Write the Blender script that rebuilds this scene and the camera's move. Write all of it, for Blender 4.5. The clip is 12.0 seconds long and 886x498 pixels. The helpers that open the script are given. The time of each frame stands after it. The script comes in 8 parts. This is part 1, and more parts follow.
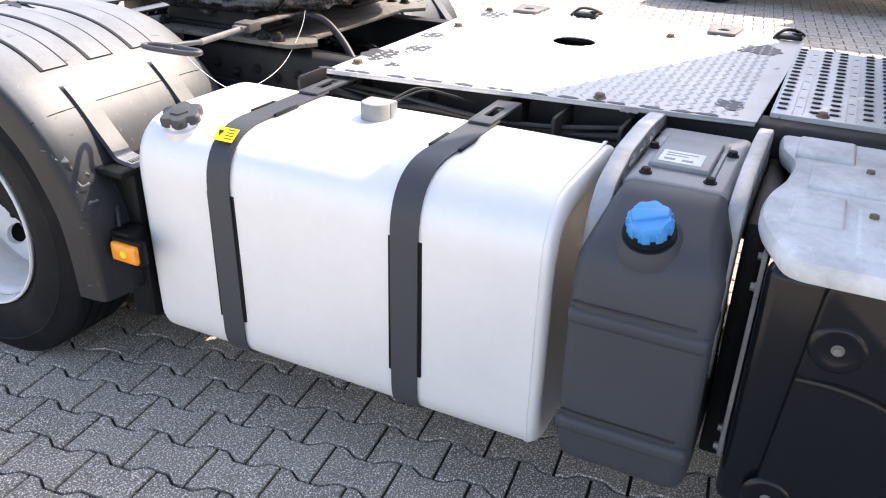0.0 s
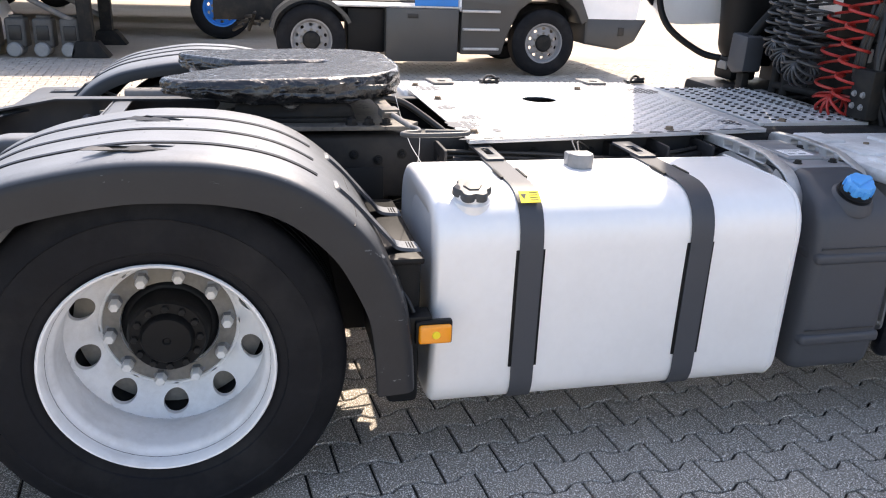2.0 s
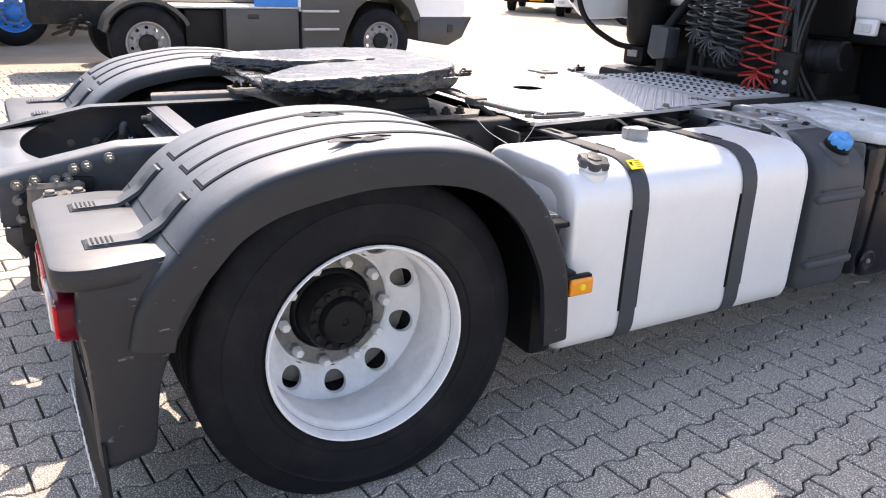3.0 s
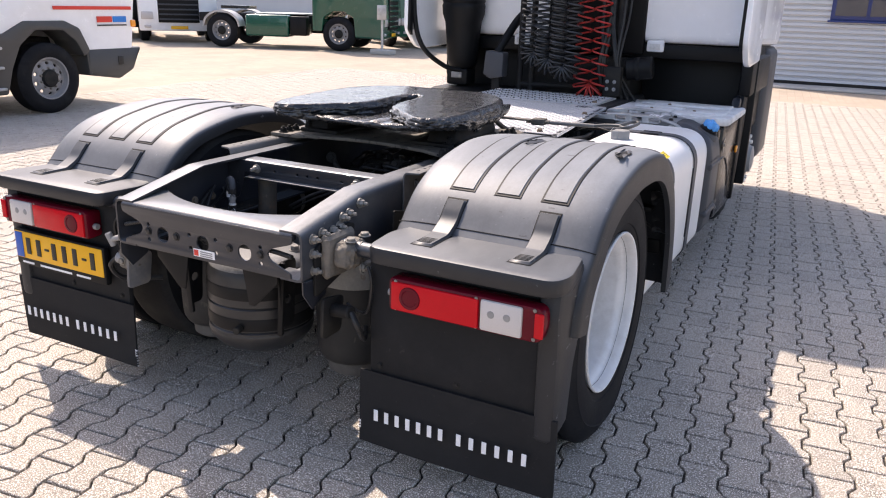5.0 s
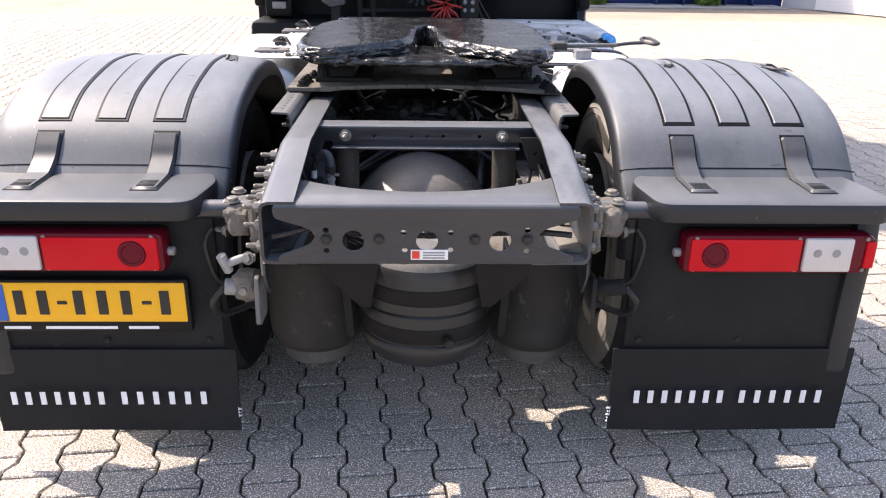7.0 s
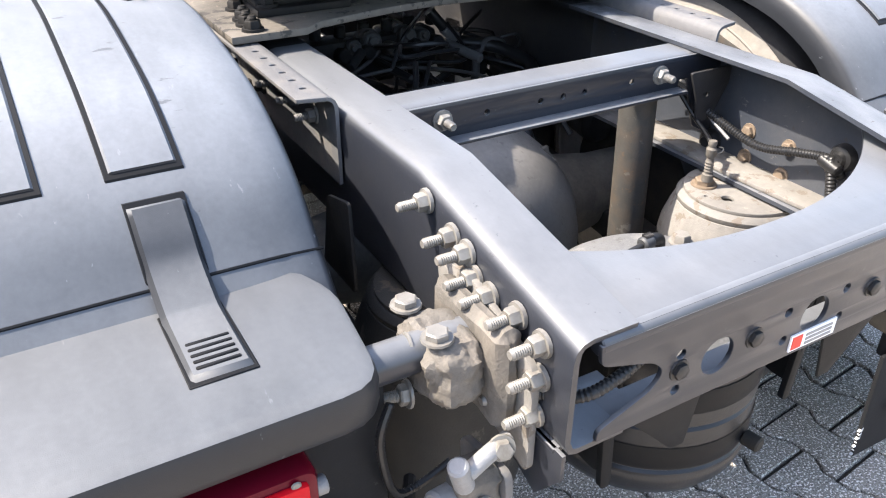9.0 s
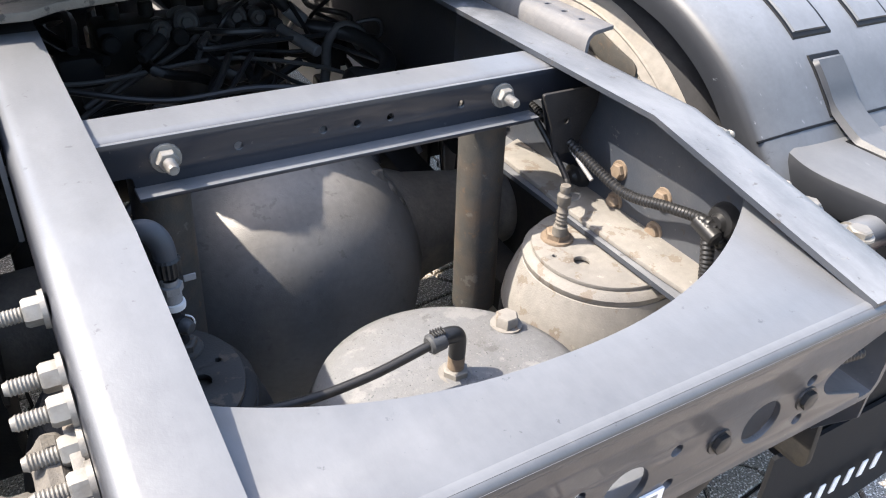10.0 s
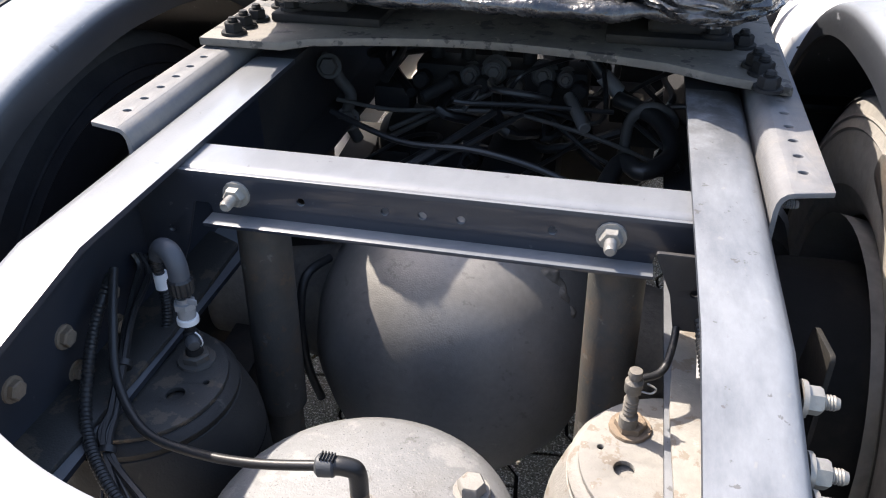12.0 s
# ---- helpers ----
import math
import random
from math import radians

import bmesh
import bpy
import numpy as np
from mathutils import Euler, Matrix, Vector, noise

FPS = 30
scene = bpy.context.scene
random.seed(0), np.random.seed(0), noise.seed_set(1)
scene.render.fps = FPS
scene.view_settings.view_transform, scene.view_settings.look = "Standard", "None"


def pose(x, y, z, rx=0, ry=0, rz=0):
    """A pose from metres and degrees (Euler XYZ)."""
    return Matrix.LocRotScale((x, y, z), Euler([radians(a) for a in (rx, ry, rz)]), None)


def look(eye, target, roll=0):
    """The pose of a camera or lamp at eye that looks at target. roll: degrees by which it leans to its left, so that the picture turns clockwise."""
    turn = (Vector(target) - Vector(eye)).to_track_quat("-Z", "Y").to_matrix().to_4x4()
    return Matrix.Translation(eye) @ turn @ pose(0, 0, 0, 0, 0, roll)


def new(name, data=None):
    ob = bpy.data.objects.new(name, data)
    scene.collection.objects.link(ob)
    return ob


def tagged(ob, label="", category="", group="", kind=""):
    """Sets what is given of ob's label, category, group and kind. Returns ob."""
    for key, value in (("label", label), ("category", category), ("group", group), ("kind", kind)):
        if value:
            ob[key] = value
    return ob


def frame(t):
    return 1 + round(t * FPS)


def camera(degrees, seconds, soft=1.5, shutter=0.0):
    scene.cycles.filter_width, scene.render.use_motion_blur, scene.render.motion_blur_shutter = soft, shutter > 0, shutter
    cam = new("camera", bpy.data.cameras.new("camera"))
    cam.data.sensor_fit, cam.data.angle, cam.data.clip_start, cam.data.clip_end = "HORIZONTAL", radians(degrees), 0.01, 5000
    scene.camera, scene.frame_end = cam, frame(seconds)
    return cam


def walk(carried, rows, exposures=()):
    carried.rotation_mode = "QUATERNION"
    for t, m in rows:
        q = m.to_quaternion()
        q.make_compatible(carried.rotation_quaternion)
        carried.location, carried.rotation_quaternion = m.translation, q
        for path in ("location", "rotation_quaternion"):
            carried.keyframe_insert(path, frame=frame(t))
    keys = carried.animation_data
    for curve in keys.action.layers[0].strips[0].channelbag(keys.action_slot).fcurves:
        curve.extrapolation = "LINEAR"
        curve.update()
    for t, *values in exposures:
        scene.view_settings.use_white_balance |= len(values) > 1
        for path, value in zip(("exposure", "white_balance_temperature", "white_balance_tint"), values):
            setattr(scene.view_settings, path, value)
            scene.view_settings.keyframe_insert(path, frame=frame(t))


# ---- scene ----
cam = camera(58.4, 12.0, soft=1.1)
PATH = [
    (0, (2.539, 2.343, 1.544), (0.929, 1.574, 0.641), 1.6),
    (0.5, (2.707, 1.914, 1.526), (0.948, 1.458, 0.69), 2.1),
    (1, (2.907, 1.378, 1.517), (1.06, 1.271, 0.756), 2.4),
    (1.5, (3.101, 0.842, 1.533), (1.242, 1.029, 0.819), 2.5),
    (2, (3.116, 0.299, 1.521), (1.29, 0.733, 0.828), 2.2),
    (2.5, (3.1, -0.283, 1.504), (1.353, 0.408, 0.819), 2.0),
    (3, (3.012, -0.836, 1.497), (1.385, 0.112, 0.823), 2.3),
    (3.2, (2.967, -1.072, 1.516), (1.395, -0.029, 0.851), 2.2),
    (4.8, (1.993, -2.609, 1.545), (1.038, -0.958, 0.944), 2.0),
    (5, (1.867, -2.699, 1.557), (0.982, -1.009, 0.956), 1.6),
    (5.5, (1.37, -2.894, 1.544), (0.711, -1.109, 0.93), 0.8),
    (6, (0.835, -3.005, 1.52), (0.429, -1.156, 0.876), 0.6),
    (6.5, (0.392, -2.901, 1.469), (0.22, -1.033, 0.777), 0.7),
    (6.7, (0.213, -2.82, 1.48), (0.135, -0.953, 0.768), 0.8),
    (8.3, (-0.676, -1.71, 1.354), (-0.055, -0.049, 0.427), 0.3),
    (8.5, (-0.771, -1.546, 1.351), (-0.063, 0.057, 0.386), 0.4),
    (9, (-0.864, -1.348, 1.37), (0.007, 0.138, 0.354), 0.4),
    (9.5, (-0.763, -1.301, 1.368), (0.23, 0.08, 0.317), 1.4),
    (9.7, (-0.607, -1.261, 1.348), (0.374, 0.12, 0.284), 1.9),
    (10, (-0.413, -1.164, 1.331), (0.49, 0.243, 0.234), 3.7),
    (10.1, (-0.363, -1.128, 1.324), (0.514, 0.303, 0.235), 4.7),
    (10.5, (-0.187, -1.132, 1.336), (0.39, 0.41, 0.2), 4.1),
    (11, (-0.01, -1.144, 1.357), (0.075, 0.497, 0.217), 2.7),
    (11.5, (0.154, -1.108, 1.359), (-0.105, 0.541, 0.257), 0.7),
    (12, (0.224, -1.108, 1.387), (-0.165, 0.528, 0.304), -0.5),
]
EXPOSURES = [(0, 1.85, 7400, 15), (0.5, 1.64, 7350, 14), (1, 1.60, 7350, 14), (3, 1.62, 7400, 17), (5, 1.22, 7250, 19), (6.5, 1.28, 7200, 19), (8.3, 2.20, 6900, 13), (10, 2.07, 6900, 12), (12, 2.11, 6900, 13)]
walk(cam, [(t, look(eye, target, roll)) for t, eye, target, roll in PATH], EXPOSURES)

# ---- light ----
SUN_AZ = Vector((-0.892, 0.452, 0)).normalized()
SUN_EL = radians(51.5)
world = bpy.data.worlds.new("sky")
scene.world = world
world.use_nodes = True
wn = world.node_tree.nodes
sky = wn.new("ShaderNodeTexSky")
sky.sky_type = "NISHITA"
sky.sun_disc = False
sky.sun_elevation = SUN_EL
sky.sun_rotation = math.atan2(SUN_AZ.x, SUN_AZ.y)
sky.air_density, sky.dust_density, sky.ozone_density = 1.0, 1.9, 1.0
wn["Background"].inputs["Strength"].default_value = 0.135
world.node_tree.links.new(sky.outputs[0], wn["Background"].inputs["Color"])
sun = new("sun", bpy.data.lights.new("sun", "SUN"))
sun.data.energy, sun.data.angle, sun.data.color = 2.75, radians(0.55), (1.0, 0.95, 0.87)
sun.matrix_world = look(SUN_AZ * math.cos(SUN_EL) * 30 + Vector((0, 0, math.sin(SUN_EL) * 30)), (0, 0, 0))


# ---- materials ----
def mat(name, col, rough=0.5, metal=0.0, var=0.12, scale=6.0, fine=60.0, bump=0.1, bump_scale=None, stain=None, stain_amt=0.0, stain_scale=2.5,
        island=0.0, coat=0.0, emit=None, rough_var=0.1, obj_var=0.0, spec=0.5, dist=0.002, speck=None, speck_scale=210.0, speck_lo=0.545, speck_w=0.10, dust_toplight=None, dust_toplight_lo=0.84, dust_toplight_from=0.30, grime=None, chips=()):
    """Painted, plastic, metal or stone surface with two scales of variation, grime and fine relief."""
    m = bpy.data.materials.new(name)
    m.use_nodes = True
    nt, b = m.node_tree, m.node_tree.nodes["Principled BSDF"]
    N, L = nt.nodes.new, nt.links.new
    tc = N("ShaderNodeTexCoord")
    src = tc.outputs["Object"]
    if island or obj_var:
        src = N("ShaderNodeNewGeometry").outputs["Position"]
    n1 = N("ShaderNodeTexNoise"); n1.inputs["Scale"].default_value = scale; n1.inputs["Detail"].default_value = 5
    n2 = N("ShaderNodeTexNoise"); n2.inputs["Scale"].default_value = fine; n2.inputs["Detail"].default_value = 3
    L(src, n1.inputs["Vector"]); L(src, n2.inputs["Vector"])
    mixn = N("ShaderNodeMath"); mixn.operation = "MULTIPLY_ADD"; mixn.inputs[1].default_value = 0.6
    half = N("ShaderNodeMath"); half.operation = "MULTIPLY"; half.inputs[1].default_value = 0.4
    L(n2.outputs["Fac"], half.inputs[0]); L(n1.outputs["Fac"], mixn.inputs[0]); L(half.outputs[0], mixn.inputs[2])
    val = mixn.outputs[0]
    ramp = N("ShaderNodeMapRange")
    ramp.inputs["From Min"].default_value, ramp.inputs["From Max"].default_value = 0.3, 0.7
    ramp.inputs["To Min"].default_value, ramp.inputs["To Max"].default_value = 1 - var, 1 + var
    L(val, ramp.inputs["Value"])
    fac = ramp.outputs[0]
    for amount, node, out in ((island, "ShaderNodeNewGeometry", "Random Per Island"), (obj_var, "ShaderNodeObjectInfo", "Random")):
        if amount:
            g, r2, mu = N(node), N("ShaderNodeMapRange"), N("ShaderNodeMath")
            r2.inputs["To Min"].default_value, r2.inputs["To Max"].default_value = 1 - amount, 1 + amount
            mu.operation = "MULTIPLY"
            L(g.outputs[out], r2.inputs["Value"]); L(r2.outputs[0], mu.inputs[0]); L(fac, mu.inputs[1])
            fac = mu.outputs[0]
    sc = N("ShaderNodeVectorMath"); sc.operation = "SCALE"
    sc.inputs[0].default_value = col
    L(fac, sc.inputs["Scale"])
    out = sc.outputs[0]
    if stain:
        n3 = N("ShaderNodeTexNoise"); n3.inputs["Scale"].default_value = stain_scale; n3.inputs["Detail"].default_value = 9; n3.inputs["Roughness"].default_value = 0.65
        L(src, n3.inputs["Vector"])
        r3 = N("ShaderNodeMapRange"); r3.inputs["From Min"].default_value, r3.inputs["From Max"].default_value = 0.48, 0.68
        r3.inputs["To Max"].default_value = stain_amt
        L(n3.outputs["Fac"], r3.inputs["Value"])
        mx = N("ShaderNodeMix"); mx.data_type = "RGBA"
        L(r3.outputs[0], mx.inputs["Factor"]); L(out, mx.inputs["A"]); mx.inputs["B"].default_value = (*stain, 1)
        out = mx.outputs["Result"]
    if speck:
        for colour, off, lo in ((speck, 0.0, speck_lo), (tuple(c * 0.25 for c in col), 7.3, speck_lo + 0.03)):
            n4 = N("ShaderNodeTexNoise"); n4.inputs["Scale"].default_value = speck_scale * (1 + off * 0.05); n4.inputs["Detail"].default_value = 2
            L(src, n4.inputs["Vector"])
            r4 = N("ShaderNodeMapRange"); r4.inputs["From Min"].default_value, r4.inputs["From Max"].default_value = lo, lo + speck_w
            L(n4.outputs["Fac"], r4.inputs["Value"])
            m4 = N("ShaderNodeMix"); m4.data_type = "RGBA"
            L(r4.outputs[0], m4.inputs["Factor"]); L(out, m4.inputs["A"]); m4.inputs["B"].default_value = (*colour, 1)
            out = m4.outputs["Result"]
    if dust_toplight:  # faces that look up painted paler: dust, and light from above
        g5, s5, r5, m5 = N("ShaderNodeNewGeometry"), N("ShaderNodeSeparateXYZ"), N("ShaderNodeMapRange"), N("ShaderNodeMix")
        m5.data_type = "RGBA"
        r5.inputs["From Min"].default_value, r5.inputs["From Max"].default_value, r5.inputs["To Max"].default_value = dust_toplight_from, 0.95, 0.92
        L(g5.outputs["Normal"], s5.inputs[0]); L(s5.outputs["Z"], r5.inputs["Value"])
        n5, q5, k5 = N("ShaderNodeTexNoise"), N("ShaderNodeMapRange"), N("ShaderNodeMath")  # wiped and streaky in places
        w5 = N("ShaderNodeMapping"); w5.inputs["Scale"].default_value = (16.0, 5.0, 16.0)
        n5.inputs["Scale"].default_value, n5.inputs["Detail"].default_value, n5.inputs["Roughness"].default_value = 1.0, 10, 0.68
        q5.inputs["From Min"].default_value, q5.inputs["From Max"].default_value, q5.inputs["To Min"].default_value, q5.inputs["To Max"].default_value = 0.35, 0.62, dust_toplight_lo, 1.05
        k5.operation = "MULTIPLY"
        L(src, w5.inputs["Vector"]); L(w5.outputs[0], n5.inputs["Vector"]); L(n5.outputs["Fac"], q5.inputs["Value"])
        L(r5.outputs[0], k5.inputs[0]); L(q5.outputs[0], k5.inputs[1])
        d5 = N("ShaderNodeVectorMath"); d5.operation = "SCALE"; d5.inputs[0].default_value = dust_toplight
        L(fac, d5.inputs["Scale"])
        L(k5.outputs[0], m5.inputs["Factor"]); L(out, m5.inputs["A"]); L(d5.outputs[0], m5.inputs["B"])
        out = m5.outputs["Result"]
    if grime:  # black grease trodden over the paler tops at the front end
        n6, r6, m6 = N("ShaderNodeTexNoise"), N("ShaderNodeMapRange"), N("ShaderNodeMix")
        s6, q6, k6 = N("ShaderNodeSeparateXYZ"), N("ShaderNodeMapRange"), N("ShaderNodeMath")
        m6.data_type = "RGBA"
        n6.inputs["Scale"].default_value, n6.inputs["Detail"].default_value, n6.inputs["Roughness"].default_value = 18, 9, 0.7
        r6.inputs["From Min"].default_value, r6.inputs["From Max"].default_value = 0.36, 0.54
        q6.inputs["From Min"].default_value, q6.inputs["From Max"].default_value, q6.inputs["To Max"].default_value = -0.22, 0.08, 0.9
        k6.operation = "MULTIPLY"
        L(src, n6.inputs["Vector"]); L(n6.outputs["Fac"], r6.inputs["Value"])
        L(src, s6.inputs[0]); L(s6.outputs["Y"], q6.inputs["Value"])
        L(r6.outputs[0], k6.inputs[0]); L(q6.outputs[0], k6.inputs[1])
        L(k6.outputs[0], m6.inputs["Factor"]); L(out, m6.inputs["A"]); m6.inputs["B"].default_value = (*grime, 1)
        out = m6.outputs["Result"]
    for chip, sx, sy, sz, lo, amount in chips:  # small chips, scuffs, splashes
        w7, n7, r7, m7 = N("ShaderNodeMapping"), N("ShaderNodeTexNoise"), N("ShaderNodeMapRange"), N("ShaderNodeMix")
        m7.data_type = "RGBA"
        w7.inputs["Scale"].default_value = (sx, sy, sz)
        w7.inputs["Rotation"].default_value = (0.3, 0.2, 0.5)
        n7.inputs["Scale"].default_value, n7.inputs["Detail"].default_value, n7.inputs["Roughness"].default_value = 1.0, 6, 0.62
        r7.inputs["From Min"].default_value, r7.inputs["From Max"].default_value, r7.inputs["To Max"].default_value = lo, lo + 0.035, amount
        L(src, w7.inputs["Vector"]); L(w7.outputs[0], n7.inputs["Vector"]); L(n7.outputs["Fac"], r7.inputs["Value"])
        L(r7.outputs[0], m7.inputs["Factor"]); L(out, m7.inputs["A"]); m7.inputs["B"].default_value = (*chip, 1)
        out = m7.outputs["Result"]
    L(out, b.inputs["Base Color"])
    rr = N("ShaderNodeMapRange")
    rr.inputs["To Min"].default_value, rr.inputs["To Max"].default_value = max(rough - rough_var, 0.02), min(rough + rough_var, 1)
    L(val, rr.inputs["Value"]); L(rr.outputs[0], b.inputs["Roughness"])
    b.inputs["Metallic"].default_value = metal
    b.inputs["Specular IOR Level"].default_value = spec
    b.inputs["Coat Weight"].default_value = coat
    if bump:
        bp = N("ShaderNodeBump"); bp.inputs["Strength"].default_value = bump; bp.inputs["Distance"].default_value = dist
        nb = N("ShaderNodeTexNoise"); nb.inputs["Scale"].default_value = bump_scale or fine * 4; nb.inputs["Detail"].default_value = 4
        L(src, nb.inputs["Vector"]); L(nb.outputs["Fac"], bp.inputs["Height"]); L(bp.outputs[0], b.inputs["Normal"])
    if emit:
        b.inputs["Emission Color"].default_value, b.inputs["Emission Strength"].default_value = (*col, 1), emit
    return m


DUST = (0.30, 0.26, 0.20)
M_STONE = mat("paving_stone", (0.335, 0.292, 0.244), 0.9, var=0.16, scale=3, fine=260, bump=0.7, bump_scale=420, island=0.09, speck=(0.92, 0.86, 0.78), speck_scale=190, speck_lo=0.54, speck_w=0.06, stain=(0.13, 0.12, 0.11), stain_amt=0.4, stain_scale=4)
M_STONE1 = mat("paving_stone_near", (0.335, 0.292, 0.244), 0.9, var=0.16, scale=3, fine=260, bump=0.7, bump_scale=420, obj_var=0.09, speck=(0.92, 0.86, 0.78), speck_scale=190, speck_lo=0.54, speck_w=0.06, stain=(0.13, 0.12, 0.11), stain_amt=0.4, stain_scale=4)
M_JOINT = mat("joint_sand", (0.042, 0.037, 0.032), 0.95, var=0.25, fine=120, bump=0.5)
# Tops paler than sides: sun and sky sheen put into the colour.
M_CHASSIS = mat("chassis_paint", chips=(((0.16, 0.16, 0.155), 80, 80, 80, 0.68, 0.3), ((0.03, 0.03, 0.033), 60, 60, 60, 0.665, 0.5)), col=(0.019, 0.022, 0.030), rough=0.36, coat=0.2, dust_toplight=(0.150, 0.156, 0.165), var=0.08, scale=4, fine=90, bump=0.06, stain=(0.06, 0.057, 0.053), stain_amt=0.2, stain_scale=3.2)
# Right rail only: wear, plus a paler base for its sunlit web.
M_CHASSIS_W = mat("worn_chassis_paint", chips=(((0.25, 0.23, 0.20), 70, 45, 70, 0.65, 0.35), ((0.05, 0.04, 0.033), 60, 60, 60, 0.64, 0.6)), col=(0.036, 0.042, 0.053), rough=0.45, dust_toplight=(0.190, 0.197, 0.207), dust_toplight_lo=0.45, grime=(0.035, 0.033, 0.03), var=0.10, scale=4, fine=90, bump=0.15, stain=(0.11, 0.105, 0.10), stain_amt=0.4, stain_scale=5)
M_CHASSIS_D = mat("chassis_dusty", (0.13, 0.13, 0.133), 0.65, var=0.18, fine=70, bump=0.25, stain=(0.26, 0.225, 0.18), stain_amt=0.7, stain_scale=6)
M_DARKMETAL = mat("dark_metal", (0.015, 0.015, 0.0155), 0.65, spec=0.2, var=0.25, fine=50, bump=0.3, stain=(0.05, 0.043, 0.032), stain_amt=0.5, stain_scale=7)
# Tops paler: settled dust, and the light they catch, put into the colour.
M_PLASTIC = mat("fender_plastic", chips=(((0.24, 0.25, 0.27), 70, 16, 40, 0.665, 0.5), ((0.02, 0.021, 0.024), 14, 40, 30, 0.665, 0.5)), col=(0.0155, 0.0173, 0.0210), rough=0.48, spec=0.38, dust_toplight_from=0.42, dust_toplight=(0.200, 0.216, 0.238), var=0.12, scale=5, fine=120, bump=0.25, bump_scale=900, stain=(0.035, 0.037, 0.04), stain_amt=0.25, stain_scale=4, dist=0.0006)
M_SHELF = mat("shelf_plastic", chips=(((0.20, 0.21, 0.22), 70, 16, 40, 0.675, 0.4),), col=(0.0155, 0.0173, 0.0210), rough=0.42, spec=0.4, dust_toplight_from=0.42, dust_toplight=(0.118, 0.124, 0.132), var=0.12, scale=5, fine=120, bump=0.25, bump_scale=900, stain=(0.035, 0.037, 0.04), stain_amt=0.25, stain_scale=4, dist=0.0006)
M_PLASTIC_D = mat("black_plastic", (0.0065, 0.007, 0.008), 0.5, spec=0.2, var=0.15, fine=90, bump=0.2, bump_scale=700, dist=0.0006)
M_GREYPLASTIC = mat("grey_plastic", (0.054, 0.058, 0.067), 0.5, spec=0.35, var=0.06, fine=140, bump=0.2, bump_scale=900, dist=0.0005)
M_FLAP = mat("mudflap_rubber", chips=(((0.05, 0.049, 0.047), 50, 50, 50, 0.67, 0.6),), col=(0.0175, 0.018, 0.0195), rough=0.7, spec=0.15, var=0.15, fine=60, bump=0.2, stain=(0.035, 0.035, 0.035), stain_amt=0.3, stain_scale=5)
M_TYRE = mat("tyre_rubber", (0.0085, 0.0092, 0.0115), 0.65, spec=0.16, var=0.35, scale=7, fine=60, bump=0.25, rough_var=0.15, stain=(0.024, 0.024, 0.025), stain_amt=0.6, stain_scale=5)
M_TREAD = mat("grey_tread", (0.034, 0.034, 0.036), 0.8, spec=0.2, var=0.25, scale=9, fine=80, bump=0.25, stain=(0.07, 0.067, 0.06), stain_amt=0.4, stain_scale=8)
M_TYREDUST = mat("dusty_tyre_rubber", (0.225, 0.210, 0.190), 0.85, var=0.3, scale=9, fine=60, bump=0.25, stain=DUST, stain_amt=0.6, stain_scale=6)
M_RIM = mat("rim_paint", (0.80, 0.80, 0.80), 0.34, var=0.05, scale=8, fine=60, bump=0.06, stain=(0.45, 0.43, 0.40), stain_amt=0.35, stain_scale=9)
M_NUT = mat("zinc_nut", (0.22, 0.21, 0.19), 0.45, metal=0.25, var=0.2, fine=80, bump=0.15, stain=(0.11, 0.085, 0.06), stain_amt=0.55, stain_scale=30)
M_NUTCAP = mat("nut_cap", (0.72, 0.71, 0.69), 0.4, var=0.1, fine=80, bump=0.05)
M_RUSTY = mat("rusty_bolt", (0.18, 0.135, 0.095), 0.75, var=0.3, fine=150, bump=0.4)
M_TANK = mat("tank_paint", (0.80, 0.80, 0.80), 0.42, metal=0.2, var=0.03, scale=3, fine=40, bump=0.03, stain=(0.62, 0.61, 0.59), stain_amt=0.15, stain_scale=2)
M_WHITE = mat("white_paint", (0.86, 0.87, 0.89), 0.25, var=0.03, fine=40, bump=0.02, coat=0.4, stain=(0.6, 0.58, 0.55), stain_amt=0.15)
M_ALU = mat("chequer_aluminium", chips=(((0.06, 0.058, 0.055), 16, 16, 16, 0.665, 0.8),), col=(0.56, 0.56, 0.57), rough=0.45, metal=0.3, var=0.08, fine=90, bump=0.15, stain=(0.40, 0.39, 0.37), stain_amt=0.35, stain_scale=6)
M_ALU_D = mat("worn_aluminium", (0.50, 0.50, 0.50), 0.5, metal=0.6, var=0.15, fine=90, bump=0.2, stain=(0.2, 0.19, 0.17), stain_amt=0.5, stain_scale=7)
M_CAST = mat("cast_grey", (0.30, 0.30, 0.30), 0.6, metal=0.3, var=0.15, fine=120, bump=0.3, stain=(0.12, 0.11, 0.10), stain_amt=0.4, stain_scale=6)
M_COVER = mat("moulded_cover", (0.70, 0.70, 0.70), 0.7, var=0.15, fine=60, bump=0.25, stain=(0.22, 0.21, 0.20), stain_amt=0.55, stain_scale=4)
M_GREASE = mat("black_grease", (0.0065, 0.007, 0.0085), 0.25, var=0.3, scale=12, fine=60, bump=0.8, bump_scale=70, rough_var=0.2, dist=0.006, coat=0.4, stain=(0.085, 0.085, 0.084), stain_amt=0.6, stain_scale=16)
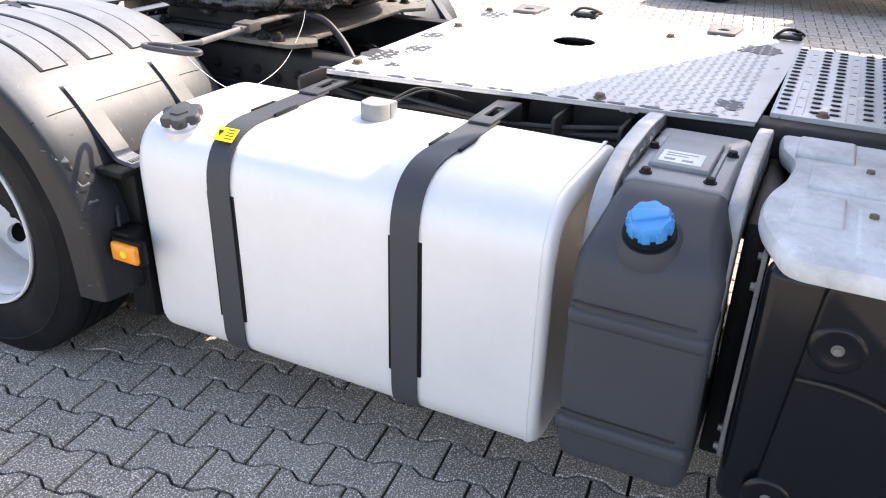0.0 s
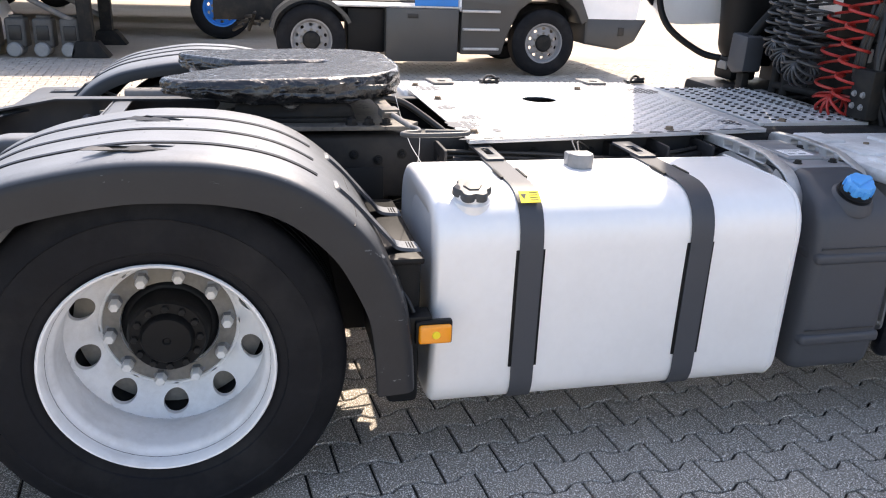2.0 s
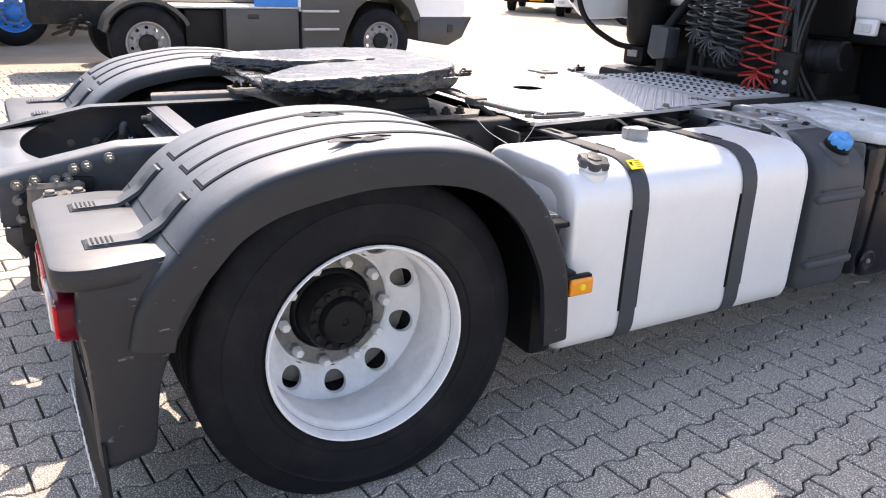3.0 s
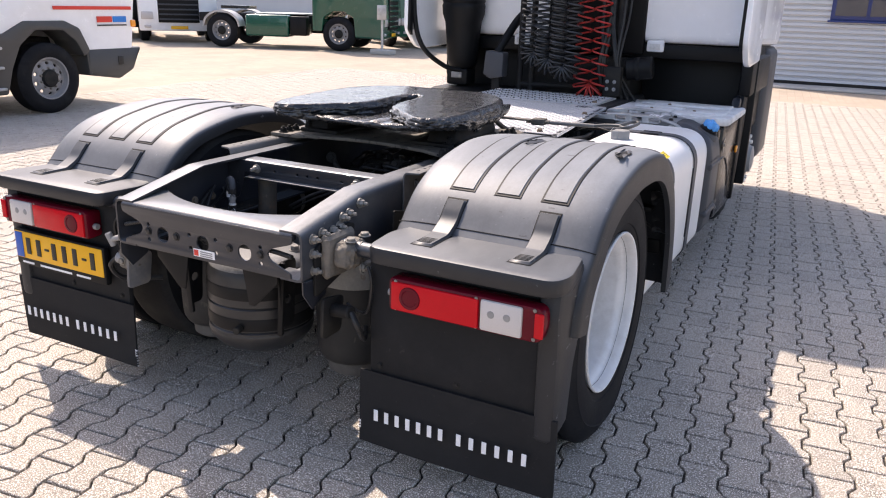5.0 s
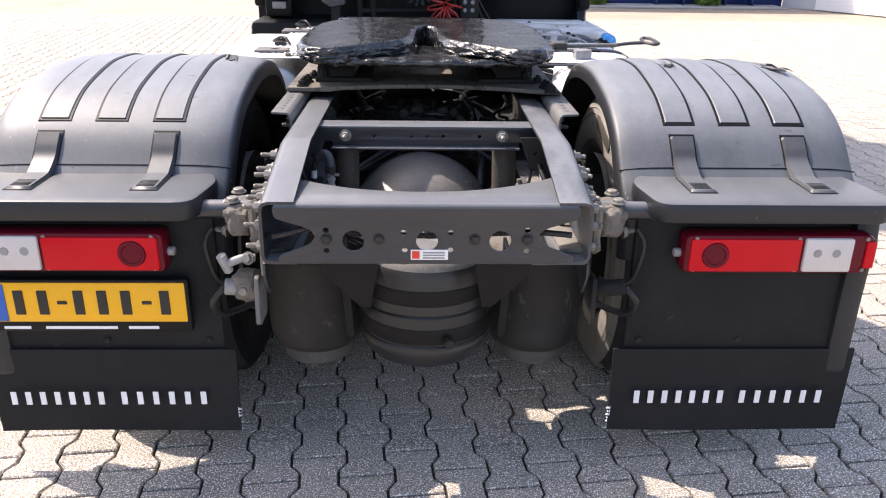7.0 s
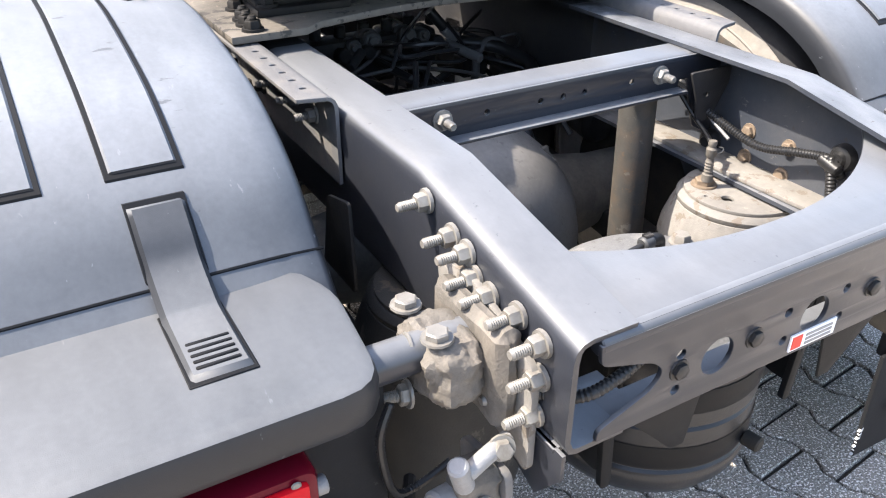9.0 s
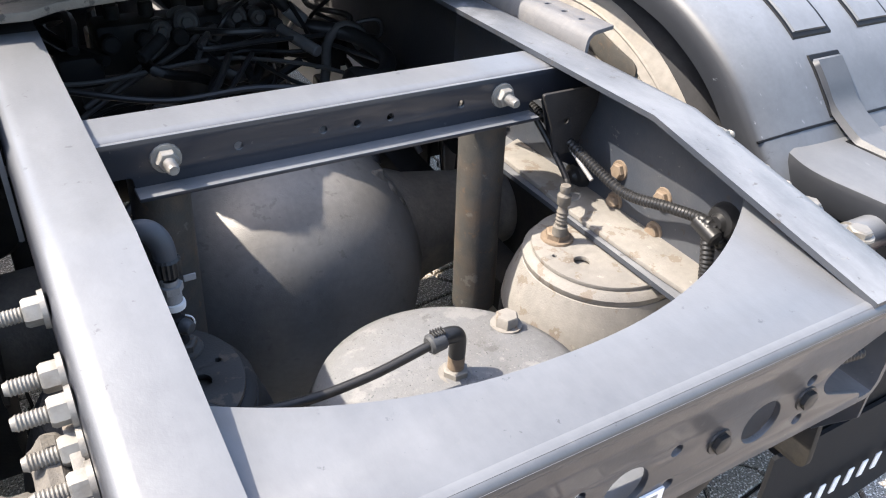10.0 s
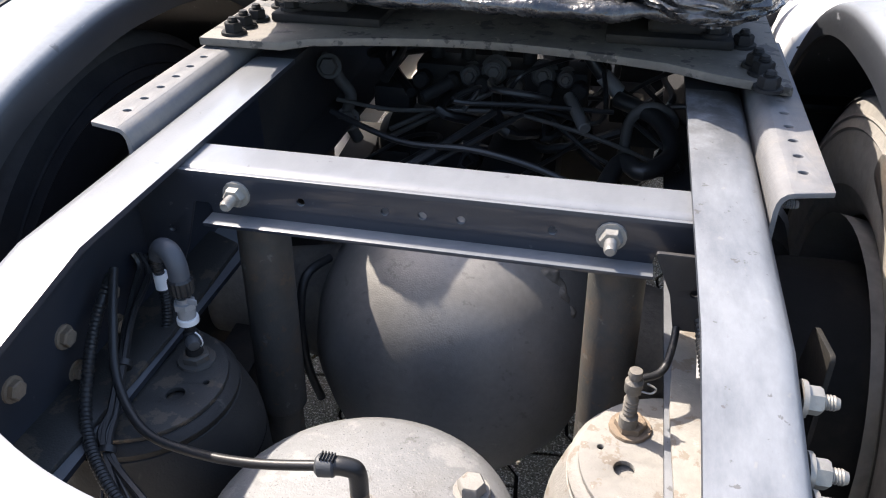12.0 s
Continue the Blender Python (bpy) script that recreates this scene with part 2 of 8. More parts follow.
# Upward faces paler: dust, with the sunlit wedge put into the colour.
M_AXLE = mat("dusty_axle", chips=(((0.07, 0.065, 0.06), 40, 40, 40, 0.62, 0.35), ((0.26, 0.25, 0.23), 70, 70, 70, 0.67, 0.4)), col=(0.150, 0.149, 0.147), rough=0.45, metal=0.2, dust_toplight=(0.225, 0.212, 0.195), var=0.2, scale=7, fine=90, bump=0.3, bump_scale=420, stain=(0.13, 0.115, 0.095), stain_amt=0.45, stain_scale=4)
M_CASTDIRT = mat("dirt_caked_casting", (0.118, 0.107, 0.092), 0.75, var=0.3, scale=14, fine=120, bump=0.6, bump_scale=220, stain=(0.22, 0.19, 0.155), stain_amt=0.6, stain_scale=12)
M_PIPE = mat("dull_dark_steel", (0.075, 0.073, 0.070), 0.6, var=0.3, fine=60, bump=0.3, stain=(0.06, 0.054, 0.046), stain_amt=0.4, stain_scale=14)
M_SKIRT = mat("glossy_black_skirt", (0.0060, 0.0072, 0.0105), 0.2, spec=0.34, var=0.2, fine=60, bump=0.05)
M_RAILDARK = mat("black_rail", (0.022, 0.022, 0.024), 0.6, spec=0.3, var=0.25, fine=60, bump=0.3, stain=(0.055, 0.048, 0.04), stain_amt=0.5, stain_scale=6)
M_LID = mat("grey_lid", (0.23, 0.235, 0.245), 0.35, var=0.08, fine=90, bump=0.1)
M_FUELCAP = mat("fuel_cap_plastic", (0.055, 0.058, 0.062), 0.5, var=0.15, fine=90, bump=0.2)
M_COILBLACK = mat("black_coil", (0.035, 0.037, 0.040), 0.4, var=0.2, fine=60, bump=0.0)
M_SHOCK = mat("shock_absorber", chips=(((0.13, 0.082, 0.05), 45, 45, 45, 0.60, 0.5), ((0.17, 0.16, 0.145), 30, 30, 30, 0.63, 0.5)), col=(0.062, 0.059, 0.054), rough=0.65, var=0.25, fine=70, bump=0.3, stain=(0.115, 0.082, 0.056), stain_amt=0.6, stain_scale=13)
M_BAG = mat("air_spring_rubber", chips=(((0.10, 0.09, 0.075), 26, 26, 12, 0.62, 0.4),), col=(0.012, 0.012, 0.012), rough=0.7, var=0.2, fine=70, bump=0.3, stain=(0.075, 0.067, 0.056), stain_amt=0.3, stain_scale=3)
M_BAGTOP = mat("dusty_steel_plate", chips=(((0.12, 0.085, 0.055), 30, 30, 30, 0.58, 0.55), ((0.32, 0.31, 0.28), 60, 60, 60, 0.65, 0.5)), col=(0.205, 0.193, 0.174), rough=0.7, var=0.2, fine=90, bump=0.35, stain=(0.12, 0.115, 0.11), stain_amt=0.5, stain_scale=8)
M_MOUNT = mat("greasy_mounting_steel", chips=(((0.025, 0.024, 0.023), 24, 24, 24, 0.57, 0.8), ((0.26, 0.22, 0.17), 50, 50, 50, 0.63, 0.6)), col=(0.135, 0.121, 0.103), rough=0.65, var=0.25, scale=9, fine=70, bump=0.35, stain=(0.022, 0.021, 0.02), stain_amt=0.6, stain_scale=5)
# Darker copy of the plate steel; the left side's shade is put into it.
M_BAGTOP_SHADE = mat("shaded_steel_plate", chips=(((0.11, 0.085, 0.06), 26, 26, 26, 0.56, 0.6),), col=(0.032, 0.031, 0.029), rough=0.65, var=0.2, fine=90, bump=0.35, stain=(0.035, 0.034, 0.033), stain_amt=0.5, stain_scale=8)
M_RIMGREY = mat("grey_wheel_steel", (0.24, 0.24, 0.245), 0.4, var=0.1, scale=8, fine=60, bump=0.08, stain=(0.15, 0.14, 0.13), stain_amt=0.5, stain_scale=9)
M_RESERVOIR_SUN = mat("air_tank_sunlit", chips=(((0.075, 0.07, 0.065), 32, 32, 32, 0.62, 0.5), ((0.25, 0.245, 0.235), 14, 14, 14, 0.58, 0.5)), col=(0.150, 0.152, 0.154), rough=0.55, var=0.2, fine=90, bump=0.3, stain=(0.13, 0.122, 0.11), stain_amt=0.45, stain_scale=9, speck=(0.20, 0.197, 0.19), speck_scale=260, speck_lo=0.62)
M_RESERVOIR_SHADE = mat("air_tank_shaded", (0.016, 0.0165, 0.018), 0.42, var=0.2, fine=70, bump=0.2, stain=(0.045, 0.043, 0.040), stain_amt=0.4, stain_scale=5)
M_HOSE = mat("black_hose", (0.018, 0.018, 0.0185), 0.4, spec=0.4, var=0.2, fine=90, bump=0.1)
M_RED = mat("red_lens", (0.115, 0.004, 0.012), 0.2, spec=0.15, var=0.05, fine=200, bump=0.0, coat=0.05)
M_REDBRIGHT = mat("red_lens_bright", (0.56, 0.007, 0.014), 0.2, spec=0.15, var=0.08, fine=260, bump=0.1, coat=0.05)
M_LENSWHITE = mat("clear_lens", (0.54, 0.51, 0.50), 0.2, var=0.08, fine=240, bump=0.1, coat=0.5)
M_ORANGE = mat("orange_lens", (0.95, 0.32, 0.01), 0.25, var=0.06, fine=240, bump=0.1, coat=0.5)
M_YELLOW = mat("yellow_plate", (0.85, 0.43, 0.006), 0.4, var=0.03, fine=90, bump=0.0)
M_LABELYEL = mat("yellow_sticker", (0.90, 0.68, 0.02), 0.45, var=0.03, bump=0.0)
M_BLUEEU = mat("blue_band", (0.01, 0.10, 0.45), 0.4, var=0.03, bump=0.0)
M_INK = mat("black_ink", (0.012, 0.012, 0.012), 0.5, var=0.1, bump=0.0)
M_WHITEINK = mat("white_print", (0.82, 0.82, 0.83), 0.5, var=0.04, bump=0.0)
M_BLUECAP = mat("blue_cap", (0.060, 0.34, 0.76), 0.35, var=0.06, fine=90, bump=0.1, bump_scale=300)
M_COILRED = mat("red_coil", (0.42, 0.032, 0.025), 0.35, var=0.1, bump=0.0)
M_REDSTICK = mat("red_sticker", (0.70, 0.05, 0.03), 0.5, var=0.03, bump=0.0)
M_GREEN = mat("green_paint", (0.006, 0.085, 0.055), 0.25, var=0.04, bump=0.0, coat=0.5)
M_REDPAINT = mat("red_paint", (0.35, 0.01, 0.02), 0.25, var=0.04, bump=0.0, coat=0.5)
M_BLUE = mat("blue_paint", (0.01, 0.20, 0.62), 0.35, var=0.08, bump=0.05)
M_NAVY = mat("navy_frame", (0.01, 0.03, 0.14), 0.35, var=0.05, bump=0.0)
M_GREYPAINT = mat("grey_truck_paint", (0.055, 0.055, 0.054), 0.4, var=0.06, fine=60, bump=0.05)
M_CLAD = mat("wall_cladding", (0.52, 0.53, 0.55), 0.5, var=0.04, scale=1, fine=30, bump=0.03)
M_CONCRETE = mat("concrete", (0.40, 0.39, 0.37), 0.85, var=0.15, scale=2, fine=60, bump=0.3)
M_WOOD = mat("pallet_wood", (0.22, 0.16, 0.10), 0.8, var=0.2, scale=9, fine=80, bump=0.3)
M_LEAF = mat("hedge_leaves", (0.10, 0.17, 0.02), 0.6, var=0.3, scale=9, fine=60, bump=0.0, island=0.45)
M_GLASS = mat("window_glass", (0.02, 0.03, 0.05), 0.06, var=0.05, bump=0.0, spec=0.9)


# ---- mesh tools ----
def part(name, bm, material, parent=None, label="", smooth=40, **tags):
    me = bpy.data.meshes.new(name)
    bmesh.ops.recalc_face_normals(bm, faces=bm.faces)
    for f in bm.faces:
        f.smooth = True
    for e in bm.edges:
        if len(e.link_faces) == 2 and e.calc_face_angle(0) > radians(smooth):
            e.smooth = False
    bm.to_mesh(me)
    bm.free()
    me.materials.append(material)
    ob = new(name, me)
    if parent:
        ob.parent = parent
    return tagged(ob, label, **tags)


def share(ob, m, parent=None):
    """Another object on the same mesh."""
    o = ob.copy()
    scene.collection.objects.link(o)
    o.parent = parent or ob.parent
    o.matrix_basis = m
    return o


def box(x0, x1, y0, y1, z0, z1, bevel=0.004, seg=2, bm=None, m=None):
    b = bmesh.new()
    bmesh.ops.create_cube(b, size=1)
    bmesh.ops.transform(b, verts=b.verts, matrix=Matrix.Translation(((x0 + x1) / 2, (y0 + y1) / 2, (z0 + z1) / 2)) @ Matrix.Diagonal((x1 - x0, y1 - y0, z1 - z0, 1)))
    if bevel:
        bmesh.ops.bevel(b, geom=b.edges, offset=min(bevel, 0.45 * min(x1 - x0, y1 - y0, z1 - z0)), segments=seg, affect="EDGES", profile=0.5)
    return merge(bm, b, m)


def merge(bm, b, m=None):
    if m is not None:
        bmesh.ops.transform(b, verts=b.verts, matrix=m)
    if bm is None:
        return b
    me = bpy.data.meshes.new("t")
    b.to_mesh(me)
    b.free()
    bm.from_mesh(me)
    bpy.data.meshes.remove(me)
    return bm


def axis_matrix(p, d):
    return Matrix.Translation(p) @ Vector(d).to_track_quat("Z", "Y").to_matrix().to_4x4()


def revolve(profile, p=(0, 0, 0), d=(0, 0, 1), n=32, bm=None, closed=False):
    """Turn a profile of (radius, height) round the axis d through p."""
    b = bmesh.new()
    m = axis_matrix(p, d)
    rings = []
    for r, h in profile:
        if r < 1e-6:
            rings.append([b.verts.new(m @ Vector((0, 0, h)))])
        else:
            rings.append([b.verts.new(m @ Vector((r * math.cos(2 * math.pi * k / n), r * math.sin(2 * math.pi * k / n), h))) for k in range(n)])
    pairs = list(zip(rings, rings[1:])) + ([(rings[-1], rings[0])] if closed else [])
    for a, c in pairs:
        for k in range(n):
            q = [a[k % len(a)], a[(k + 1) % len(a)], c[(k + 1) % len(c)], c[k % len(c)]]
            q = list(dict.fromkeys(q))
            if len(q) > 2:
                b.faces.new(q)
    return merge(bm, b)


def rod(p, q, r, n=16, bev=0.0, bm=None):
    p, q = Vector(p), Vector(q)
    h = (q - p).length
    bev = min(bev, r * 0.4, h * 0.4)
    prof = [(0, 0), (r - bev, 0), (r, bev), (r, h - bev), (r - bev, h), (0, h)] if bev else [(0, 0), (r, 0), (r, h), (0, h)]
    return revolve(prof, p, q - p, n, bm)


def smooth_path(pts, n=6):
    pts = [Vector(p) for p in pts]
    out = []
    for i in range(len(pts) - 1):
        a, b, c, d = pts[max(i - 1, 0)], pts[i], pts[i + 1], pts[min(i + 2, len(pts) - 1)]
        for k in range(n):
            t = k / n
            out.append(0.5 * (2 * b + (c - a) * t + (2 * a - 5 * b + 4 * c - d) * t * t + (3 * b - a - 3 * c + d) * t ** 3))
    return out + [pts[-1]]


def tube(pts, r, n=8, steps=6, bm=None, rings=0):
    """A hose along a smooth way. rings: corrugations, each of that length."""
    pts = smooth_path(pts, steps)
    if rings:
        fine = []
        for a, c in zip(pts, pts[1:]):
            k = max(1, round((c - a).length / rings * 2))
            fine += [a.lerp(c, i / k) for i in range(k)]
        pts = fine + [pts[-1]]
    b = bmesh.new()
    up = Vector((0.13, 0.21, 0.97))
    prev = None
    for i, p in enumerate(pts):
        t = (pts[min(i + 1, len(pts) - 1)] - pts[max(i - 1, 0)]).normalized()
        s = t.cross(up).normalized()
        up = s.cross(t).normalized()
        rr = r * (1.0 if not rings or i % 2 else 0.84)
        ring = [b.verts.new(p + rr * (math.cos(2 * math.pi * k / n) * s + math.sin(2 * math.pi * k / n) * up)) for k in range(n)]
        if prev:
            for k in range(n):
                b.faces.new((prev[k], prev[(k + 1) % n], ring[(k + 1) % n], ring[k]))
        else:
            b.faces.new(ring)
        prev = ring
    b.faces.new(prev)
    return merge(bm, b)


def plate(outline, holes=(), t=0.006, m=None, bevel=0.001, bm=None):
    """A flat plate in x, y with holes, t thick round z = 0; outline and holes are lists of points."""
    cu = bpy.data.curves.new("t", "CURVE")
    cu.dimensions, cu.fill_mode, cu.extrude, cu.bevel_depth, cu.bevel_resolution = "2D", "BOTH", max(t / 2 - bevel, 0), bevel, 1
    cu.offset = -bevel
    for pts in (outline, *holes):
        s = cu.splines.new("POLY")
        s.points.add(len(pts) - 1)
        for q, v in zip(s.points, pts):
            q.co = (v[0], v[1], 0, 1)
        s.use_cyclic_u = True
    ob = bpy.data.objects.new("t", cu)
    me = ob.to_mesh()
    b = bmesh.new()
    b.from_mesh(me)
    ob.to_mesh_clear()
    bpy.data.objects.remove(ob)
    bpy.data.curves.remove(cu)
    bmesh.ops.remove_doubles(b, verts=b.verts, dist=1e-5)
    return merge(bm, b, m)


def circle(x, y, r, n=20, ry=None):
    return [(x + r * math.cos(2 * math.pi * k / n), y + (ry or r) * math.sin(2 * math.pi * k / n)) for k in range(n)]


def rounded(pts, r, n=4):
    """A polygon with its corners rounded; r is one radius or one per corner."""
    out = []
    for i, p in enumerate(pts):
        a, p, c = Vector(pts[i - 1]), Vector(p), Vector(pts[(i + 1) % len(pts)])
        rad = r[i] if isinstance(r, (list, tuple)) else r
        if rad < 1e-5:
            out.append(tuple(p))
            continue
        u, v = (a - p), (c - p)
        k = min(rad, 0.48 * u.length, 0.48 * v.length)
        u, v = p + u.normalized() * k, p + v.normalized() * k
        for j in range(n + 1):
            s = j / n
            out.append(tuple((1 - s) ** 2 * u + 2 * s * (1 - s) * p + s * s * v))
    return out


PX = Matrix(((0, 0, 1, 0), (1, 0, 0, 0), (0, 1, 0, 0), (0, 0, 0, 1)))  # plate (u, v) -> (y, z), normal x
PY = Matrix(((1, 0, 0, 0), (0, 0, -1, 0), (0, 1, 0, 0), (0, 0, 0, 1)))  # plate (u, v) -> (x, z), normal -y


def on_x(x):
    return Matrix.Translation((x, 0, 0)) @ PX


def on_y(y):
    return Matrix.Translation((0, y, 0)) @ PY


def on_z(z):
    return Matrix.Translation((0, 0, z))


def bolt(p, d, r=0.012, h=0.01, stud=0.0, bm=None, washer=True):
    """A hexagon bolt or nut on a washer, with its stud."""
    p, d = Vector(p), Vector(d).normalized()
    b = bmesh.new()
    if washer:
        revolve([(0, 0), (r * 1.35, 0), (r * 1.3, h * 0.25), (0, h * 0.25)], p, d, 14, b)
    revolve([(0, 0), (r, 0), (r, h * 0.85), (r * 0.85, h), (0, h)], p, d, 6, b)
    if stud:
        turns = max(2, round(stud / 0.0032))
        thread = [(r * (0.56 if j % 2 else 0.48), (stud - 0.003) * j / (2 * turns)) for j in range(2 * turns + 1)]
        revolve([(0, 0)] + thread + [(r * 0.40, stud), (0, stud)], p + d * h, d, 10, b)
    return merge(bm, b)


def empty(name, label, category, group="", kind="", at=(0, 0, 0)):
    e = new(name)
    e.location = at
    return tagged(e, label, category, group, kind)


def lumpy(b, amount, scale, cuts=3, seed=0.0):
    """Roughens a mesh like a crusted or cast surface."""
    bmesh.ops.subdivide_edges(b, edges=b.edges[:], cuts=cuts, use_grid_fill=True)
    b.normal_update()
    off = Vector((seed, seed * 1.7, -seed))
    for v in b.verts:
        w = v.co * scale + off
        v.co += v.normal * amount * (noise.noise(w) + 0.5 * noise.noise(w * 2.3))
    return b


# ---- the tractor truck ----
truck = empty("tractor_truck", "white tractor truck with grey chassis and bare fifth wheel", "truck")


def sweep(path, section, x_of=lambda x: x):
    """Sweep a section of (x, depth) along a way in (y, z); depth goes inwards."""
    b = bmesh.new()
    pts = smooth_path([(0, y, z) for y, z in path], 5)
    prev = None
    for i, p in enumerate(pts):
        t = (pts[min(i + 1, len(pts) - 1)] - pts[max(i - 1, 0)]).normalized()
        nrm = Vector((0, -t.z, t.y))
        row = [b.verts.new((x, p.y - nrm.y * d, p.z - nrm.z * d)) for x, d in section]
        if prev:
            for k in range(len(row) - 1):
                b.faces.new((prev[k], prev[k + 1], row[k + 1], row[k]))
        prev = row
    return b


def solid(b, t):
    bmesh.ops.recalc_face_normals(b, faces=b.faces)
    bmesh.ops.solidify(b, geom=list(b.faces), thickness=t)
    return b


def strip(path, x0, x1, h, edge=0.006):
    """A raised band with sloped sides and ends that follows a way."""
    b = bmesh.new()
    pts = smooth_path([(0, y, z) for y, z in path], 5)
    rows = []
    n = len(pts) - 1
    for i, p in enumerate(pts):
        t = (pts[min(i + 1, n)] - pts[max(i - 1, 0)]).normalized()
        nrm = Vector((0, -t.z, t.y))
        hh = -0.002 if i in (0, n) else h
        rows.append([b.verts.new(p + Vector((x, 0, 0)) + nrm * d) for x, d in ((x0, -0.002), (x0 + edge, hh), (x1 - edge, hh), (x1, -0.002))])
    for a, c in zip(rows, rows[1:]):
        for k in range(3):
            b.faces.new((a[k], a[k + 1], c[k + 1], c[k]))
    return b


def shifted(b, s):
    """Mirror to the truck's left where s is -1."""
    if s < 0:
        bmesh.ops.scale(b, verts=b.verts, vec=(-1, 1, 1))
        bmesh.ops.reverse_faces(b, faces=b.faces)
    return b


def hug(path, y0, y1, lift=0.0):
    """The stretch of a way between two y, a bit outside it."""
    pts = smooth_path([(0, y, z) for y, z in path], 12)
    out = []
    for i, p in enumerate(pts):
        if y0 <= p.y <= y1:
            t = (pts[min(i + 1, len(pts) - 1)] - pts[max(i - 1, 0)]).normalized()
            out.append((p.y - t.z * lift, p.z + t.y * lift))
    return out[::4] + ([out[-1]] if (len(out) - 1) % 4 else [])


FENDER = [(-0.50, 0.845), (-0.424, 0.924), (-0.339, 0.977), (-0.239, 1.012), (-0.06, 1.043), (0.07, 1.047), (0.207, 1.037), (0.334, 1.006), (0.443, 0.945), (0.54, 0.851), (0.60, 0.752), (0.648, 0.64), (0.668, 0.52), (0.677, 0.385)]


def lens_screw(bm, x, y, z):
    revolve([(0.006, 0), (0.005, 0.002), (0, 0.003)], (x, y, z), (0, -1, 0), 10, bm)


def build_fender(s):
    x0, x1 = 0.545, 1.232
    crown = lambda x: -0.019 * (1 - abs((2 * x - x0 - x1) / (x1 - x0)) ** 7)
    sec = [(x0, 0.046), (x0, 0.028), (x0 + 0.002, 0.012), (x0 + 0.008, 0.0)] + [(x, crown(x)) for x in [x0 + 0.016 + (x1 - x0 - 0.032) * k / 20 for k in range(21)]] + [(x1 - 0.008, 0.0), (x1 - 0.002, 0.010), (x1, 0.024), (x1, 0.096), (x1 - 0.02, 0.098)]
    rear_way = [(-0.622, 0.62), (-0.60, 0.71), (-0.556, 0.785)]
    b = sweep(rear_way + FENDER, sec)
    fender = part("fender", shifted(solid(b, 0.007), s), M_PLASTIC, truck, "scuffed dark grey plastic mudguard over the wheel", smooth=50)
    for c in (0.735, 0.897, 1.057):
        # Raised dark strip; the shade beside the rib is put into its colour.
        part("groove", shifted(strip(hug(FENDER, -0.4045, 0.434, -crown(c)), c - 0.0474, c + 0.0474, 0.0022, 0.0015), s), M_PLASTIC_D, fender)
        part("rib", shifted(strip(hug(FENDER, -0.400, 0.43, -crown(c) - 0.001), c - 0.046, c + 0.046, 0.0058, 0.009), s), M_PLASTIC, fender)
    b = tube([(x, -0.500 + 0.72 * min(crown(x), 0), 0.845 - 0.70 * min(crown(x), 0)) for x in [x0 + 0.004 + (x1 - x0 - 0.006) * k / 12 for k in range(13)]], 0.0022, 6, 2)
    part("seam", shifted(b, s), M_PLASTIC_D, fender)
    b = tube([(x, 0.517 - 0.70 * min(crown(x), 0), 0.875 - 0.72 * min(crown(x), 0)) for x in [x0 + 0.004 + (x1 - x0 - 0.006) * k / 12 for k in range(13)]], 0.0022, 6, 2)
    part("seam", shifted(b, s), M_PLASTIC_D, fender)
    if s > 0:  # crumpled corner of the lower front piece
        b = strip(hug(FENDER, 0.560, 0.655, 0.0), 1.13, 1.222, 0.010, 0.02)
        bmesh.ops.subdivide_edges(b, edges=b.edges, cuts=2, use_grid_fill=True)
        part("dent", lumpy(b, 0.010, 26, 1, 8.0), M_PLASTIC, fender)
    # clamping bands with a louvred foot, rear and front
    for c in (0.735, 1.058):
        way = [(-0.684, 0.8385), (-0.62, 0.8395), (-0.57, 0.841), (-0.548, 0.848)] + hug(FENDER, -0.49, -0.425, -crown(c) + 0.003)
        # Two raised dark strips paint the shade round the strap and its foot.
        part("recess", shifted(strip(hug(FENDER, -0.499, -0.419, -crown(c)), c - 0.0374, c + 0.0374, 0.0028, 0.0015), s), M_PLASTIC_D, fender)
        part("foot_recess", shifted(box(c - 0.0372, c + 0.0372, -0.687, -0.545, 0.8375, 0.8398, 0.001, 1), s), M_PLASTIC_D, fender)
        band = part("strap", shifted(strip(way, c - 0.035, c + 0.035, 0.007, 0.006), s), M_SHELF, fender)
        for k in range(5):
            y = -0.669 + 0.011 * k
            part("louvre", shifted(box(c - 0.024, c + 0.024, y, y + 0.005, 0.8425, 0.8475, 0.001, 1), s), M_PLASTIC_D, band)
        way = hug(FENDER, 0.465, 0.545, -crown(c) + 0.003)
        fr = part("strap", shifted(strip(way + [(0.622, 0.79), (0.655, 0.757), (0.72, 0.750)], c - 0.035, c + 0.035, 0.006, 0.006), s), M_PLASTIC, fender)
        for k in range(5):
            y = 0.665 + 0.008 * k
            part("louvre", shifted(box(c - 0.024, c + 0.024, y, y + 0.004, 0.753, 0.7585, 0.001, 1), s), M_PLASTIC_D, fr)
    # front shelf and inner splash wall
    part("front_shelf", shifted(box(x0 + 0.03, x1 - 0.09, 0.56, 0.72, 0.727, 0.748, 0.008), s), M_PLASTIC_D, fender)
    part("splash_wall", shifted(box(x0 + 0.02, 1.10, 0.625, 0.72, 0.27, 0.74, 0.02), s), M_PLASTIC_D, fender)
    # Added dark plate that hides lit ground behind the wheel.
    part("well_liner", shifted(box(0.50, 0.512, 0.36, 0.70, 0.24, 0.84, 0.004), s), M_PLASTIC_D, fender)
